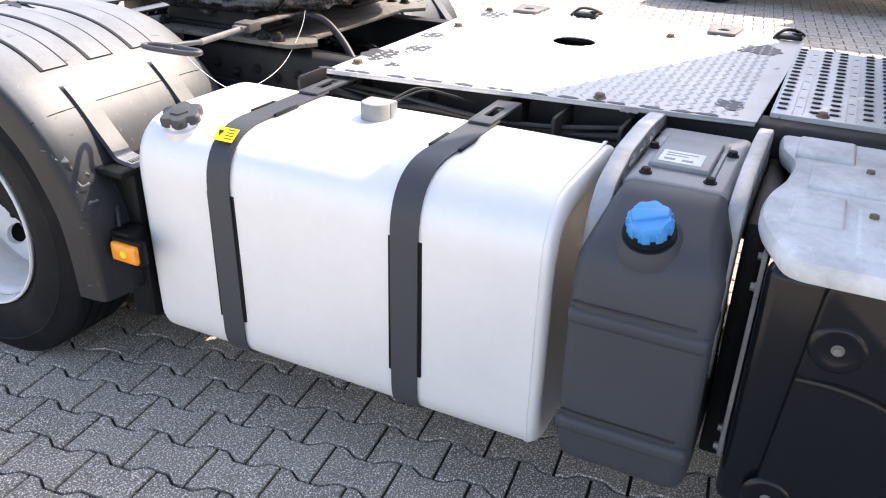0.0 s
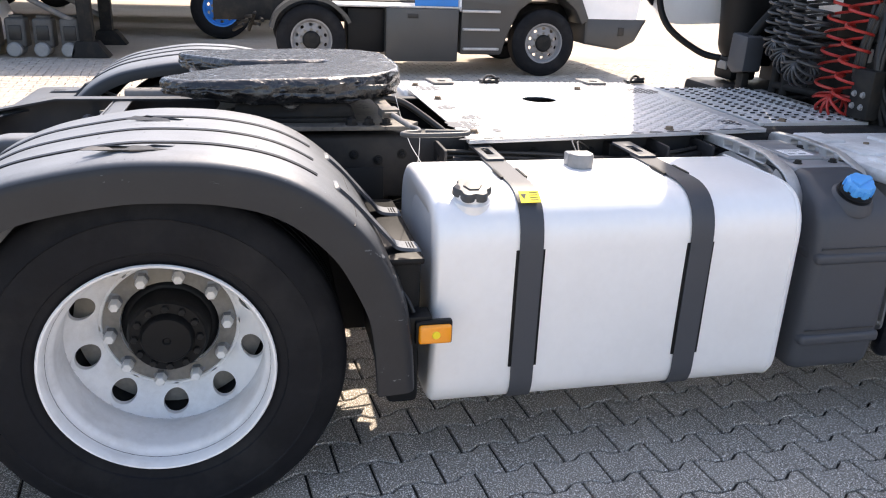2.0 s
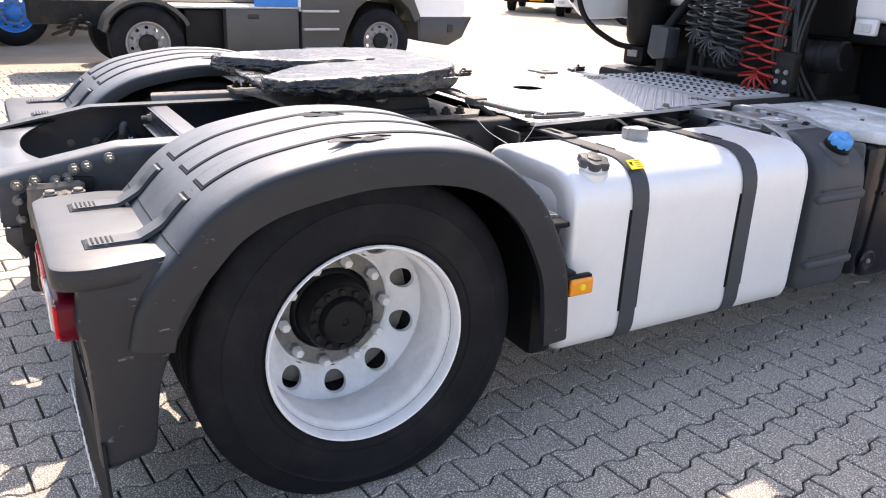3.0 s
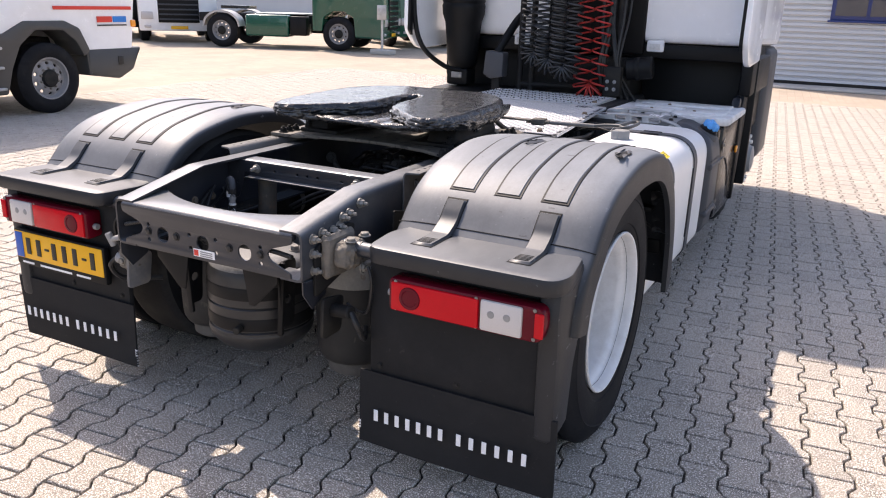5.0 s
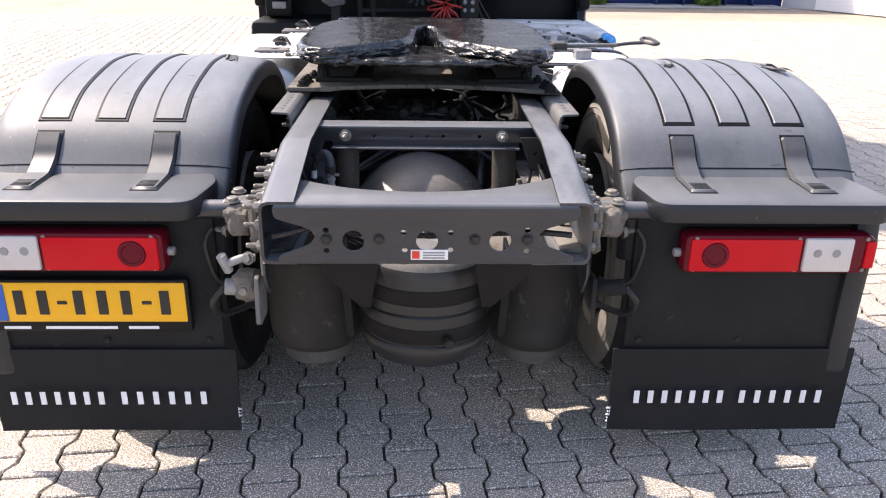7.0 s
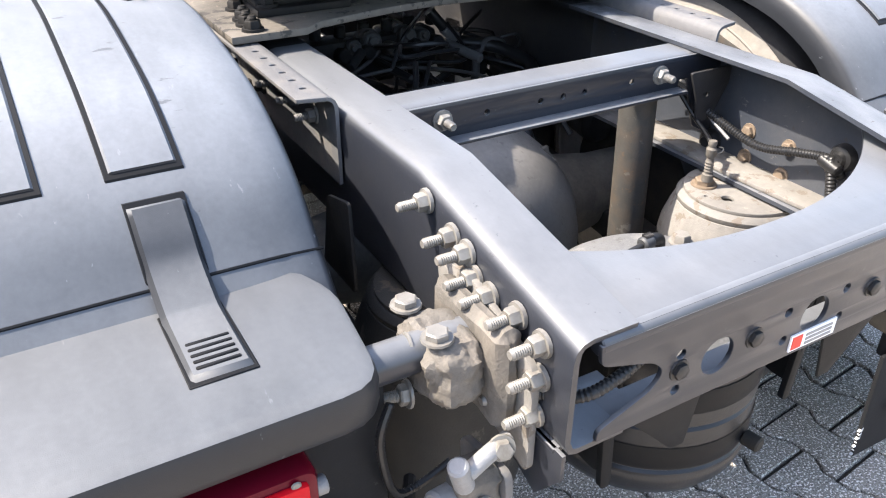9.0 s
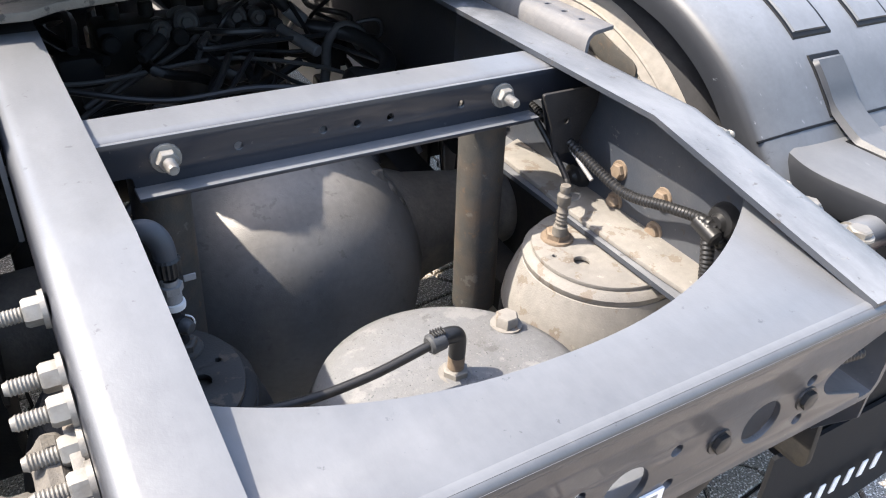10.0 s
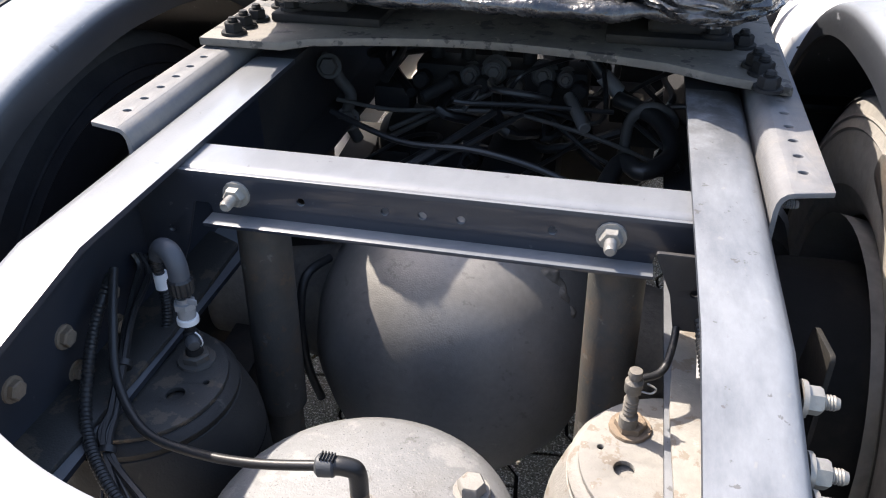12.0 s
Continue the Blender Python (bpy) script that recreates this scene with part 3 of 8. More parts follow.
    # rear shelf over the lamp
    b = plate(rounded([(0.64, -0.475), (0.60, -0.50), (0.565, -0.58), (0.59, -0.774), (1.20, -0.774), (1.228, -0.70), (1.20, -0.52), (1.17, -0.475)], [0.02, 0.03, 0.05, 0.05, 0.05, 0.05, 0.03, 0.02]), t=0.058, m=on_z(0.809), bevel=0.014)
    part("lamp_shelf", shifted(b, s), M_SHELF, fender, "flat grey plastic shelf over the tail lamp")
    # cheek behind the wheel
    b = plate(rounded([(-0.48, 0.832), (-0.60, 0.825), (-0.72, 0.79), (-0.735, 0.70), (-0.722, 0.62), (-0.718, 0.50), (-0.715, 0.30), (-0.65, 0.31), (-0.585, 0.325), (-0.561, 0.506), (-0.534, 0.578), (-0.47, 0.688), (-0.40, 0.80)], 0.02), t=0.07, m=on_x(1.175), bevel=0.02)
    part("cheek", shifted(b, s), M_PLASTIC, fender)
    part("rear_panel", shifted(box(0.56, 1.20, -0.70, -0.675, 0.36, 0.80, 0.008), s), M_FLAP, fender)
    # mudflap
    b = bmesh.new()
    grid = [[b.verts.new((0.53 + 0.69 * i / 10, -0.712 - 0.010 * math.sin(3.0 * i / 10 * s + 1) * (1 - j / 6), 0.125 + (0.385 - 0.125) * j / 6 - 0.012 * i / 10 * (1 - j / 6))) for i in range(11)] for j in range(7)]
    for r0, r1 in zip(grid, grid[1:]):
        for k in range(10):
            b.faces.new((r0[k], r0[k + 1], r1[k + 1], r1[k]))
    flap = part("mudflap", shifted(solid(b, 0.008), s), M_FLAP, fender, "black rubber mudflap with white print")
    for k in range(7):  # torn, saw-toothed inner edge
        zz = 0.128 + 0.011 * k
        part("tooth", shifted(plate([(0.524 + 0.004 * (k % 2), zz), (0.536, zz - 0.003), (0.536, zz + 0.008)], t=0.006, m=on_y(-0.716)), s), M_COVER, flap)
    x = 0.878 * s - 0.285
    for n, pitch in ((7, 0.0402), (6, 0.0442)):  # two words of white print as plain upright bars
        for k in range(n):
            part("print_bar", box(x + pitch * k + 0.003, x + pitch * k + 0.019, -0.7335, -0.7305, 0.221, 0.262, 0.001, 1), M_WHITEINK, flap, "white printed bar")
        x += pitch * n + 0.024
    for xx in (0.60, 0.88, 1.15):
        part("bolt", shifted(bolt((xx, -0.700, 0.41), (0, -1, 0), 0.009, 0.006), s), M_DARKMETAL, flap)
    # tail lamp
    b = plate(rounded([(0.672, 0.642), (1.168, 0.642), (1.185, 0.70), (1.175, 0.752), (0.672, 0.752)], [0.02, 0.02, 0.03, 0.025, 0.02]), t=0.07, m=on_y(-0.735), bevel=0.012)
    lamp = part("tail_lamp", shifted(b, s), M_RED, fender, "red and white tail lamp with a dark red rim")
    part("housing", shifted(box(0.69, 1.16, -0.715, -0.675, 0.645, 0.75, 0.01), s), M_PLASTIC_D, lamp)
    part("brake_lens", shifted(box(0.686, 0.978, -0.778, -0.765, 0.651, 0.742, 0.006), s), M_REDBRIGHT, lamp, "bright red brake lens")
    b = revolve([(0.036, 0), (0.034, 0.004), (0.026, 0.005), (0.024, 0.002), (0, 0.004)], (0.752, -0.778, 0.698), (0, -1, 0), 28)
    part("round_lens", shifted(b, s), M_RED, lamp)
    part("clear_lens", shifted(box(0.985, 1.115, -0.780, -0.765, 0.651, 0.745, 0.012), s), M_LENSWHITE, lamp, "milky reversing lens")
    for xx in (1.02, 1.07):
        part("bulb", shifted(revolve([(0.012, 0), (0.010, 0.002), (0, 0.0025)], (xx, -0.7795, 0.705), (0, -1, 0), 16), s), M_CAST, lamp)
    for xx in (0.70, 0.97, 1.15):
        for zz in (0.655, 0.742):
            b = bmesh.new()
            lens_screw(b, xx, -0.772, zz)
            part("screw", shifted(b, s), M_NUT, lamp)
    part("side_lens", shifted(box(1.150, 1.178, -0.775, -0.765, 0.66, 0.735, 0.005), s), M_REDBRIGHT, lamp)
    # support tube to the frame with its clamp casting
    part("support_tube", shifted(rod((0.44, -0.692, 0.792), (0.66, -0.688, 0.788), 0.025, 20, 0.003), s), M_CHASSIS, truck)
    b = lumpy(box(0.44, 0.522, -0.750, -0.635, 0.728, 0.815, 0.02, 1), 0.008, 34, 4)
    lumpy(b, 0.003, 110, 1)
    cast = part("clamp_casting", shifted(b, s), M_CASTDIRT, truck, "dusty cast clamp holding the mudguard tube")
    part("clamp_half", shifted(lumpy(box(0.418, 0.452, -0.775, -0.615, 0.695, 0.838, 0.012, 1), 0.005, 40, 3, 4.0), s), M_CASTDIRT, cast)
    for zz in (0.73, 0.80):
        part("bolt", shifted(bolt((0.525, -0.69, zz), (1, 0.1, 0.1), 0.014, 0.014, 0.02), s), M_NUT, cast)
    for yy in (-0.638, -0.715):
        part("bolt", shifted(bolt((0.500, yy, 0.820), (0, 0, 1), 0.015, 0.012), s), M_NUT, cast)
    part("mount_plate", shifted(plate(rounded([(-0.80, 0.64), (-0.60, 0.70), (-0.58, 0.84), (-0.66, 0.85), (-0.80, 0.80)], 0.015), t=0.010, m=on_x(0.418)), s), M_DARKMETAL if s > 0 else M_BAGTOP, truck)
    b = tube([(0.56, -0.71, 0.745), (0.58, -0.72, 0.70), (0.56, -0.71, 0.60), (0.52, -0.70, 0.58), (0.47, -0.70, 0.60)], 0.006, rings=0.006)
    part("lamp_cable", shifted(b, s), M_HOSE, truck)
    part("cable_plug", shifted(rod((0.655, -0.735, 0.69), (0.675, -0.735, 0.69), 0.012, 12, 0.002), s), M_CAST, lamp)
    return fender


for side in (1, -1):
    build_fender(side)

# torn spots on the mudguards
for n, (xx, yy, zz, ry, rz) in enumerate(((1.150, 0.005, 1.0640, 0.11, 6),  (0.815, 0.02, 1.0655, 0.06, -12), (-0.66, 0.1, 1.0635, 0.08, 10))):
    r3 = random.Random(n + 21)
    side_a = [(0.004 + 0.018 * math.sin(math.pi * k / 11) * r3.uniform(0.4, 1.4), ry * (-1 + 2 * k / 11)) for k in range(12)]
    side_b = [(-0.004 - 0.020 * math.sin(math.pi * k / 11) * r3.uniform(0.4, 1.4), ry * (1 - 2 * k / 11)) for k in range(12)]
    place = Matrix.Translation((xx, yy, zz)) @ pose(0, 0, 0, -2, 0, rz)
    tear = part("tear", plate(side_a + side_b, t=0.003, m=place, bevel=0.0), M_HOSE, truck, "ragged tear in the mudguard")
    for k in range(4):  # thin strips of plastic peeled from its edges
        y0 = ry * (-0.8 + 0.42 * k)
        e = 0.019 * (-1) ** k
        lift = 0.004 + 0.005 * r3.random()
        b = bmesh.new()
        vs = [b.verts.new(place @ Vector(p)) for p in ((e, y0 - 0.035, 0.002), (e * 0.55, y0 - 0.01, lift + 0.003), (e * 0.45, y0 + 0.03, lift), (e * 1.05, y0 + 0.04, 0.003))]
        b.faces.new(vs)
        part("peeled_strip", solid(b, 0.0015), M_CHASSIS_D, tear)

# number plate with the numbers as plain bars
plate_ob = part("number_plate", box(-1.160, -0.640, -0.745, -0.735, 0.487, 0.602, 0.004), M_YELLOW, truck, "yellow number plate")
part("blue_band", box(-1.156, -1.112, -0.748, -0.744, 0.491, 0.598, 0.002), M_BLUEEU, plate_ob)
for xa in (-1.090, -1.028, -0.934, -0.872, -0.810, -0.708):
    part("number_bar", box(xa, xa + 0.026, -0.748, -0.744, 0.510, 0.580, 0.004), M_INK, plate_ob, "black bar")
for xa in (-0.978, -0.756):
    part("number_bar", box(xa, xa + 0.026, -0.748, -0.744, 0.540, 0.550, 0.003), M_INK, plate_ob, "black bar")
part("plate_frame", box(-1.17, -0.63, -0.742, -0.715, 0.455, 0.610, 0.008), M_PLASTIC_D, plate_ob)
b = bmesh.new()
for xa, xb in ((-1.13, -1.06), (-1.02, -0.83), (-0.80, -0.72)):
    box(xa, xb, -0.7440, -0.741, 0.466, 0.474, 0.0, 1, b)
part("small_print", b, M_WHITEINK, plate_ob)


# ---- wheels ----
def rim_disc(bm, x_of, r0, r1, rc, a, bb, n=10):
    """A ring of the wheel disc with n hand holes; x_of gives its depth by radius."""
    half, m = math.pi / n, 32
    for k in range(n):
        th = 2 * math.pi * k / n
        rings = []
        turns = sorted([2 * math.pi * j / m for j in range(m)] + [math.atan2(q, w - rc) % (2 * math.pi) for q in (half, -half) for w in (r0, r1)])
        for f in turns:
            c, sn = math.cos(f), math.sin(f)
            hole = (rc + a * c, bb / rc * sn)
            hole2 = (rc + a * 1.25 * c, bb * 1.22 / rc * sn)
            u = min((r1 - rc) / c if c > 1e-6 else (rc - r0) / -c if c < -1e-6 else 9e9, half / abs(sn) if abs(sn) > 1e-6 else 9e9)
            rings.append((hole, hole2, (rc + u * c, u * sn)))
        vs = []
        for hole, hole2, out in rings:
            row = []
            for i, (r, t) in enumerate((hole, hole, hole2, out)):
                x = x_of(r) - (0.022 if i == 0 else 0.004 if i == 1 else 0)
                row.append(bm.verts.new((x, r * math.sin(th + t), r * math.cos(th + t))))
            vs.append(row)
        for j in range(len(vs)):
            p, q = vs[j], vs[(j + 1) % len(vs)]
            for i in range(3):
                bm.faces.new((p[i], p[i + 1], q[i + 1], q[i]))


def tyre_mesh(w=0.29, R=0.495):
    h = w / 2
    prof = [(0.285, h - 0.045), (0.300, h - 0.022), (0.315, h - 0.014), (0.33, h - 0.010), (0.333, h - 0.005), (0.345, h - 0.003), (0.385, h), (0.42, h - 0.004), (0.424, h - 0.001), (0.428, h - 0.004), (0.455, h - 0.012), (0.478, h - 0.024), (R - 0.008, h - 0.030), (R - 0.002, h - 0.040)]
    grooves = []
    for g in (0.075, 0.026):
        grooves += [(R, g + 0.007), (R - 0.012, g + 0.005), (R - 0.012, g - 0.005), (R, g - 0.007)]
    top = prof + grooves
    b = revolve(top + [(r, -x) for r, x in reversed(top)], (0, 0, 0), (1, 0, 0), 96)
    for v in b.verts:  # flattened and bulging where it carries the load
        sink = -0.4705 - v.co.z
        if sink > -0.10:
            v.co.x *= 1 + 0.07 * max(0.0, 1 - abs(sink + 0.05) / 0.06)
        if sink > 0:
            v.co.z = -0.4705
    return b


def shoulder_marks(ks, spread, r0, r1, width):
    """Narrow cuts round both shoulders of a tyre, lying on its slope."""
    b = bmesh.new()
    at = lambda r: 0.1412 - 0.50 * max(r - 0.428, 0.0) - 0.001
    for k in ks:
        for lean in spread:
            a0 = 2 * math.pi * k / 144
            for sg in (1, -1):
                vs = []
                for r, da, side in ((r0, 0, -1), (r1, lean, -1), (r1, lean, 1), (r0, 0, 1)):
                    a = a0 + da + side * width / r
                    vs.append(b.verts.new((sg * (at(r) + 0.0016), r * math.sin(a), r * math.cos(a))))
                b.faces.new(vs)
    return solid(b, 0.0012)


def build_wheel(name, x, y, z, s, front=False, tyre_mat=None, R=0.495):
    """s = 1: its outer face looks along +x."""
    b = bmesh.new()
    if front:
        prof = [(0.305, -0.03), (0.312, -0.02), (0.305, -0.012), (0.292, -0.02), (0.285, -0.05), (0.272, -0.055)]
        x_of = lambda r: -0.055 + (0.272 - r) / 0.09 * 0.10
        r_in, r_out, rc = 0.182, 0.272, 0.232
        revolve(prof, (0, 0, 0), (1, 0, 0), 60, b)
        revolve([(0.182, 0.045), (0.17, 0.055), (0.13, 0.058), (0.125, 0.03)], (0, 0, 0), (1, 0, 0), 60, b)
    else:
        prof = [(0.292, 0.288), (0.301, 0.300), (0.302, 0.306), (0.299, 0.311), (0.294, 0.310), (0.289, 0.300), (0.2865, 0.285), (0.2855, 0.268), (0.279, 0.257), (0.2725, 0.248), (0.2705, 0.232), (0.2700, 0.15), (0.2720, 0.118), (0.2785, 0.100), (0.2845, 0.088), (0.285, 0.078)]
        x_of = lambda r: 0.019 + 0.058 * max((r - 0.199) / 0.085, 0.0) ** 1.1
        r_in, r_out, rc = 0.199, 0.285, 0.2435
        revolve(prof, (0, 0, 0), (1, 0, 0), 72, b)
        revolve([(0.199, 0.019), (0.191, 0.020), (0.186, 0.010), (0.182, 0.014), (0.142, 0.014), (0.138, 0.006), (0.138, -0.02)], (0, 0, 0), (1, 0, 0), 72, b)
    rim_disc(b, x_of, r_in, r_out, rc, 0.026 if front else 0.0325, 0.031 if front else 0.036)
    bmesh.ops.remove_doubles(b, verts=b.verts, dist=2e-4)
    wheel = part(name, b, M_RIM, truck, "light grey painted steel wheel with ten nuts", smooth=35)
    wheel.matrix_basis = pose(x, y, z, 0, 0, 0 if s > 0 else 180)
    off = -0.17 if front else 0.172
    if not front:
        # Barrel darkened so the hand holes show shade instead of lit rim.
        part("inner_barrel", revolve([(0.2845, 0.070), (0.283, 0.0), (0.275, -0.03), (0.27, -0.10), (0.285, -0.15), (0.30, -0.17)], (0, 0, 0), (1, 0, 0), 60), M_DARKMETAL, wheel)
    tyre = part("tyre", tyre_mesh(R=R), tyre_mat or M_TYRE, wheel, "worn black truck tyre")
    tyre.location.x = off
    hub_x = 0.058 if front else 0.014
    nut0 = cap0 = None
    for k in range(10):
        a = radians(k * 36 + 13)
        p = (hub_x, 0.165 * math.sin(a), 0.165 * math.cos(a))
        if nut0 is None:
            nb = revolve([(0.026, 0), (0.026, 0.005), (0.019, 0.007), (0.019, 0.030), (0, 0.030)], (0, 0, 0), (1, 0, 0), 6)
            nut0 = part("wheel_nut", nb, M_LID, wheel)
            cb = revolve([(0.0180, 0.028), (0.0172, 0.052), (0.013, 0.060), (0, 0.062)], (0, 0, 0), (1, 0, 0), 6)
            cap0 = part("nut_cap", cb, M_NUTCAP, nut0, "pale nut cap")
            nut0.matrix_basis = Matrix.Translation(p)
        else:
            nn = share(nut0, Matrix.Translation(p))
            share(cap0, Matrix.Identity(4), nn)
    if front:
        hb = revolve([(0.12, 0.0), (0.12, 0.10), (0.10, 0.12), (0.095, 0.14), (0.06, 0.15), (0, 0.15)], (0, 0, 0), (1, 0, 0), 40)
        part("hub", hb, M_CAST, wheel, "silver front hub")
    else:
        hb = revolve([(0.137, -0.10), (0.137, 0.012), (0.128, 0.022), (0.120, 0.024), (0.116, 0.030), (0.113, 0.085), (0.108, 0.098), (0.104, 0.104), (0.076, 0.106), (0.073, 0.112), (0.070, 0.126), (0.066, 0.131), (0.040, 0.133), (0.012, 0.133), (0.008, 0.128), (0, 0.128)], (0, 0, 0), (1, 0, 0), 48)
        hub = part("hub", hb, M_PLASTIC_D, wheel, "black greasy axle hub")
        h0 = None
        for k in range(12):
            a = radians(k * 30)
            m = Matrix.Translation((0.104, 0.090 * math.sin(a), 0.090 * math.cos(a)))
            if h0 is None:
                h0 = part("hub_bolt", bolt((0, 0, 0), (1, 0, 0), 0.011, 0.012, washer=False), M_DARKMETAL, hub)
                h0.matrix_basis = m
            else:
                share(h0, m)
    return wheel


AX_Y, AX_Z = 0.012, 0.471
for s in (1, -1):
    build_wheel("rear_wheel", s * 0.858, AX_Y, AX_Z, s)
    # Right tyre in the pale rubber, left one in the black.
    inner = part("inner_tyre", tyre_mesh(), M_TYREDUST if s > 0 else M_TYRE, truck, "inner twin tyre, pale with dust on the right, black on the left")
    inner.location = (s * 0.735, AX_Y, AX_Z)
    part("shoulder_cut", shoulder_marks(range(0, 144, 3), (0.012,), 0.454, 0.474, 0.0016), M_HOSE, inner, kind="stuff")
    part("shoulder_notch", shoulder_marks([k for k in range(144) if k % 3], (0.016, -0.016), 0.458, 0.472, 0.0007), M_SHOCK, inner, kind="stuff")
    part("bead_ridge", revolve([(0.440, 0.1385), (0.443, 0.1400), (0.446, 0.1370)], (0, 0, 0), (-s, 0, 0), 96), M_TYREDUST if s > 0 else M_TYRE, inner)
    b = bmesh.new()
    for j in range(3):  # short raised bars of the sidewall print
        revolve([(0.352, 0.1440), (0.353, 0.1455), (0.356, 0.1455), (0.357, 0.1440)], (0, 0, 0), (-s, 0, 0), 96, b)
    bmesh.ops.delete(b, geom=[v for v in b.verts if v.co.y > -0.20 or v.co.z < 0.05], context="VERTS")
    part("sidewall_mark", b, M_SHOCK, inner)
    if s > 0:
        b = plate(rounded([(-0.105, -0.022), (0.105, -0.022), (0.105, 0.022), (-0.105, 0.022)], 0.020, 6), t=0.0025, m=Matrix.Translation((-0.1455, -0.105, 0.393)) @ pose(0, 0, 0, 14, 0, 0) @ on_x(0), bevel=0.0008)
        for v in b.verts:  # bends with the sidewall
            v.co.z -= 0.9 * (v.co.y + 0.105) ** 2
        part("plaque", b, M_SHOCK, inner, "raised maker's panel without its lettering")
    band = [(0.4745, 0.1275), (0.481, 0.1225), (0.489, 0.1165), (0.4950, 0.106), (0.4965, 0.090)]
    part("tread_band", revolve(band + [(r, -x) for r, x in reversed(band)], (0, 0, 0), (1, 0, 0), 96), M_TREAD, inner, "dark tread shoulder")
    part("inner_rim", revolve([(0.285, -0.14), (0.27, -0.05), (0.262, 0.05), (0.27, 0.12), (0.14, 0.15)], (s * 0.735, AX_Y, AX_Z), (s, 0, 0), 48), M_TYREDUST, truck)
    part("brake_drum", revolve([(0, -0.22), (0.205, -0.22), (0.21, 0.05), (0.136, 0.08), (0.136, 0.14)], (s * 0.71, AX_Y, AX_Z), (s, 0, 0), 40), M_DARKMETAL, truck)
    build_wheel("front_wheel", s * 1.02, 3.62, AX_Z, s, front=True)

# ---- frame ----
def rail_top(y):
    return 0.93 if y > -0.50 else 0.93 - 0.067 * min((-0.50 - y) / 0.348, 1.0)


def build_rail(s, ys, material, label):
    b = bmesh.new()
    prev = None
    for y in ys:
        zt, zb = rail_top(y), 0.70
        sec = [(0.322, zt), (0.385, zt), (0.399, zt - 0.004), (0.406, zt - 0.012), (0.409, zt - 0.028), (0.409, zb + 0.02), (0.402, zb + 0.004), (0.39, zb), (0.32, zb)]
        row = [b.verts.new((x, y, z)) for x, z in sec]
        if prev:
            for k in range(len(row) - 1):
                b.faces.new((prev[k], prev[k + 1], row[k + 1], row[k]))
        prev = row
    return part("frame_rail", shifted(solid(b, 0.008), s), material, truck, label, smooth=35)


for s in (1, -1):
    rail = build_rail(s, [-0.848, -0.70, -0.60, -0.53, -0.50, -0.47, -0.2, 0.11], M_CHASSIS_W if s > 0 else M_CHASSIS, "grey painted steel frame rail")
    # Forward of y = 0.11 the rail takes a much darker material.
    build_rail(s, [0.11, 0.5, 1.5, 3.0, 4.6], M_RAILDARK, "black steel frame rail")
    for yy, zz in ((-0.533, 0.894), (-0.600, 0.874), (-0.636, 0.868), (-0.655, 0.842), (-0.690, 0.836), (-0.748, 0.842), (-0.796, 0.833), (-0.735, 0.778), (-0.797, 0.786), (-0.744, 0.728), (-0.793, 0.729)):
        part("frame_bolt", shifted(bolt((0.41, yy, zz), (1, 0, 0), 0.0132, 0.019, 0.027 if s < 0 else 0.014), s), M_NUT, rail)
    for yy, zz in ((-0.385, 0.778), (-0.480, 0.778), (-0.477, 0.719), (-0.387, 0.724), (-0.574, 0.777)):
        part("frame_bolt", shifted(bolt((0.401, yy, zz), (-1, 0, 0), 0.0122, 0.011), s), M_RUSTY, rail)
    for k in range(9):
        part("frame_bolt", shifted(bolt((0.41, 0.10 + 0.085 * k, 0.86 - 0.02 * (k % 2)), (1, 0, 0), 0.013, 0.014, 0.012), s), M_DARKMETAL, rail)
        part("frame_bolt", shifted(bolt((0.41, 1.05 + 0.11 * k, 0.86 - 0.05 * (k % 2)), (1, 0, 0), 0.013, 0.014, 0.012), s), M_DARKMETAL, rail)
    # outer angle with six slots
    b = plate(rounded([(0.428, -0.252), (0.476, -0.240), (0.476, 0.30), (0.428, 0.30)], 0.003), [circle(0.447, -0.195 + 0.0455 * k, 0.0065, 14, 0.0048) for k in range(11)], t=0.007, m=on_z(0.948))
    angle = part("angle_bracket", shifted(b, s), M_CHASSIS_D, truck, "dusty angle bracket with slots")
    b = sweep([(-0.252, 0), (0.0, 0), (0.30, 0)], [(0.430, -0.9515), (0.423, -0.9495), (0.4165, -0.944), (0.413, -0.936), (0.4118, -0.925), (0.4118, -0.80)])
    part("angle_leg", shifted(solid(b, 0.006), s), M_CHASSIS_D, angle)
    for yy in (-0.17, -0.08, 0.02):
        part("bolt", shifted(bolt((0.42, yy, 0.895), (1, 0, 0), 0.012, 0.015, 0.022), s), M_CHASSIS_D, angle)

# rear cross member: top plate with a wide curved mouth, holed face, lower flange
arc = [(x, -0.761 + 1.2 * abs(x + 0.015) ** 2.3) for x in [-0.385 + 0.77 * k / 36 for k in range(37)]]
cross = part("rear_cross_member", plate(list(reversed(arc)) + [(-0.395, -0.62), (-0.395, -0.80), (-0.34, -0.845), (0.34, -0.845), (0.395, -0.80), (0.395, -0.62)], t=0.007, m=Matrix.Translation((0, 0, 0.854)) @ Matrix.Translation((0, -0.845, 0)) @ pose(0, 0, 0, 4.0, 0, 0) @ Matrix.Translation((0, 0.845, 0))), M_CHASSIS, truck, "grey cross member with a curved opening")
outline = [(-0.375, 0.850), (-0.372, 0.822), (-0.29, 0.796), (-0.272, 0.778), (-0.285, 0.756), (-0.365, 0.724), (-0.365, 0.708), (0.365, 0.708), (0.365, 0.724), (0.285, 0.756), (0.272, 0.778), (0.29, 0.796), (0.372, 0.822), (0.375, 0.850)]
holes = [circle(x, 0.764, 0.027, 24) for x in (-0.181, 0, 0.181)]
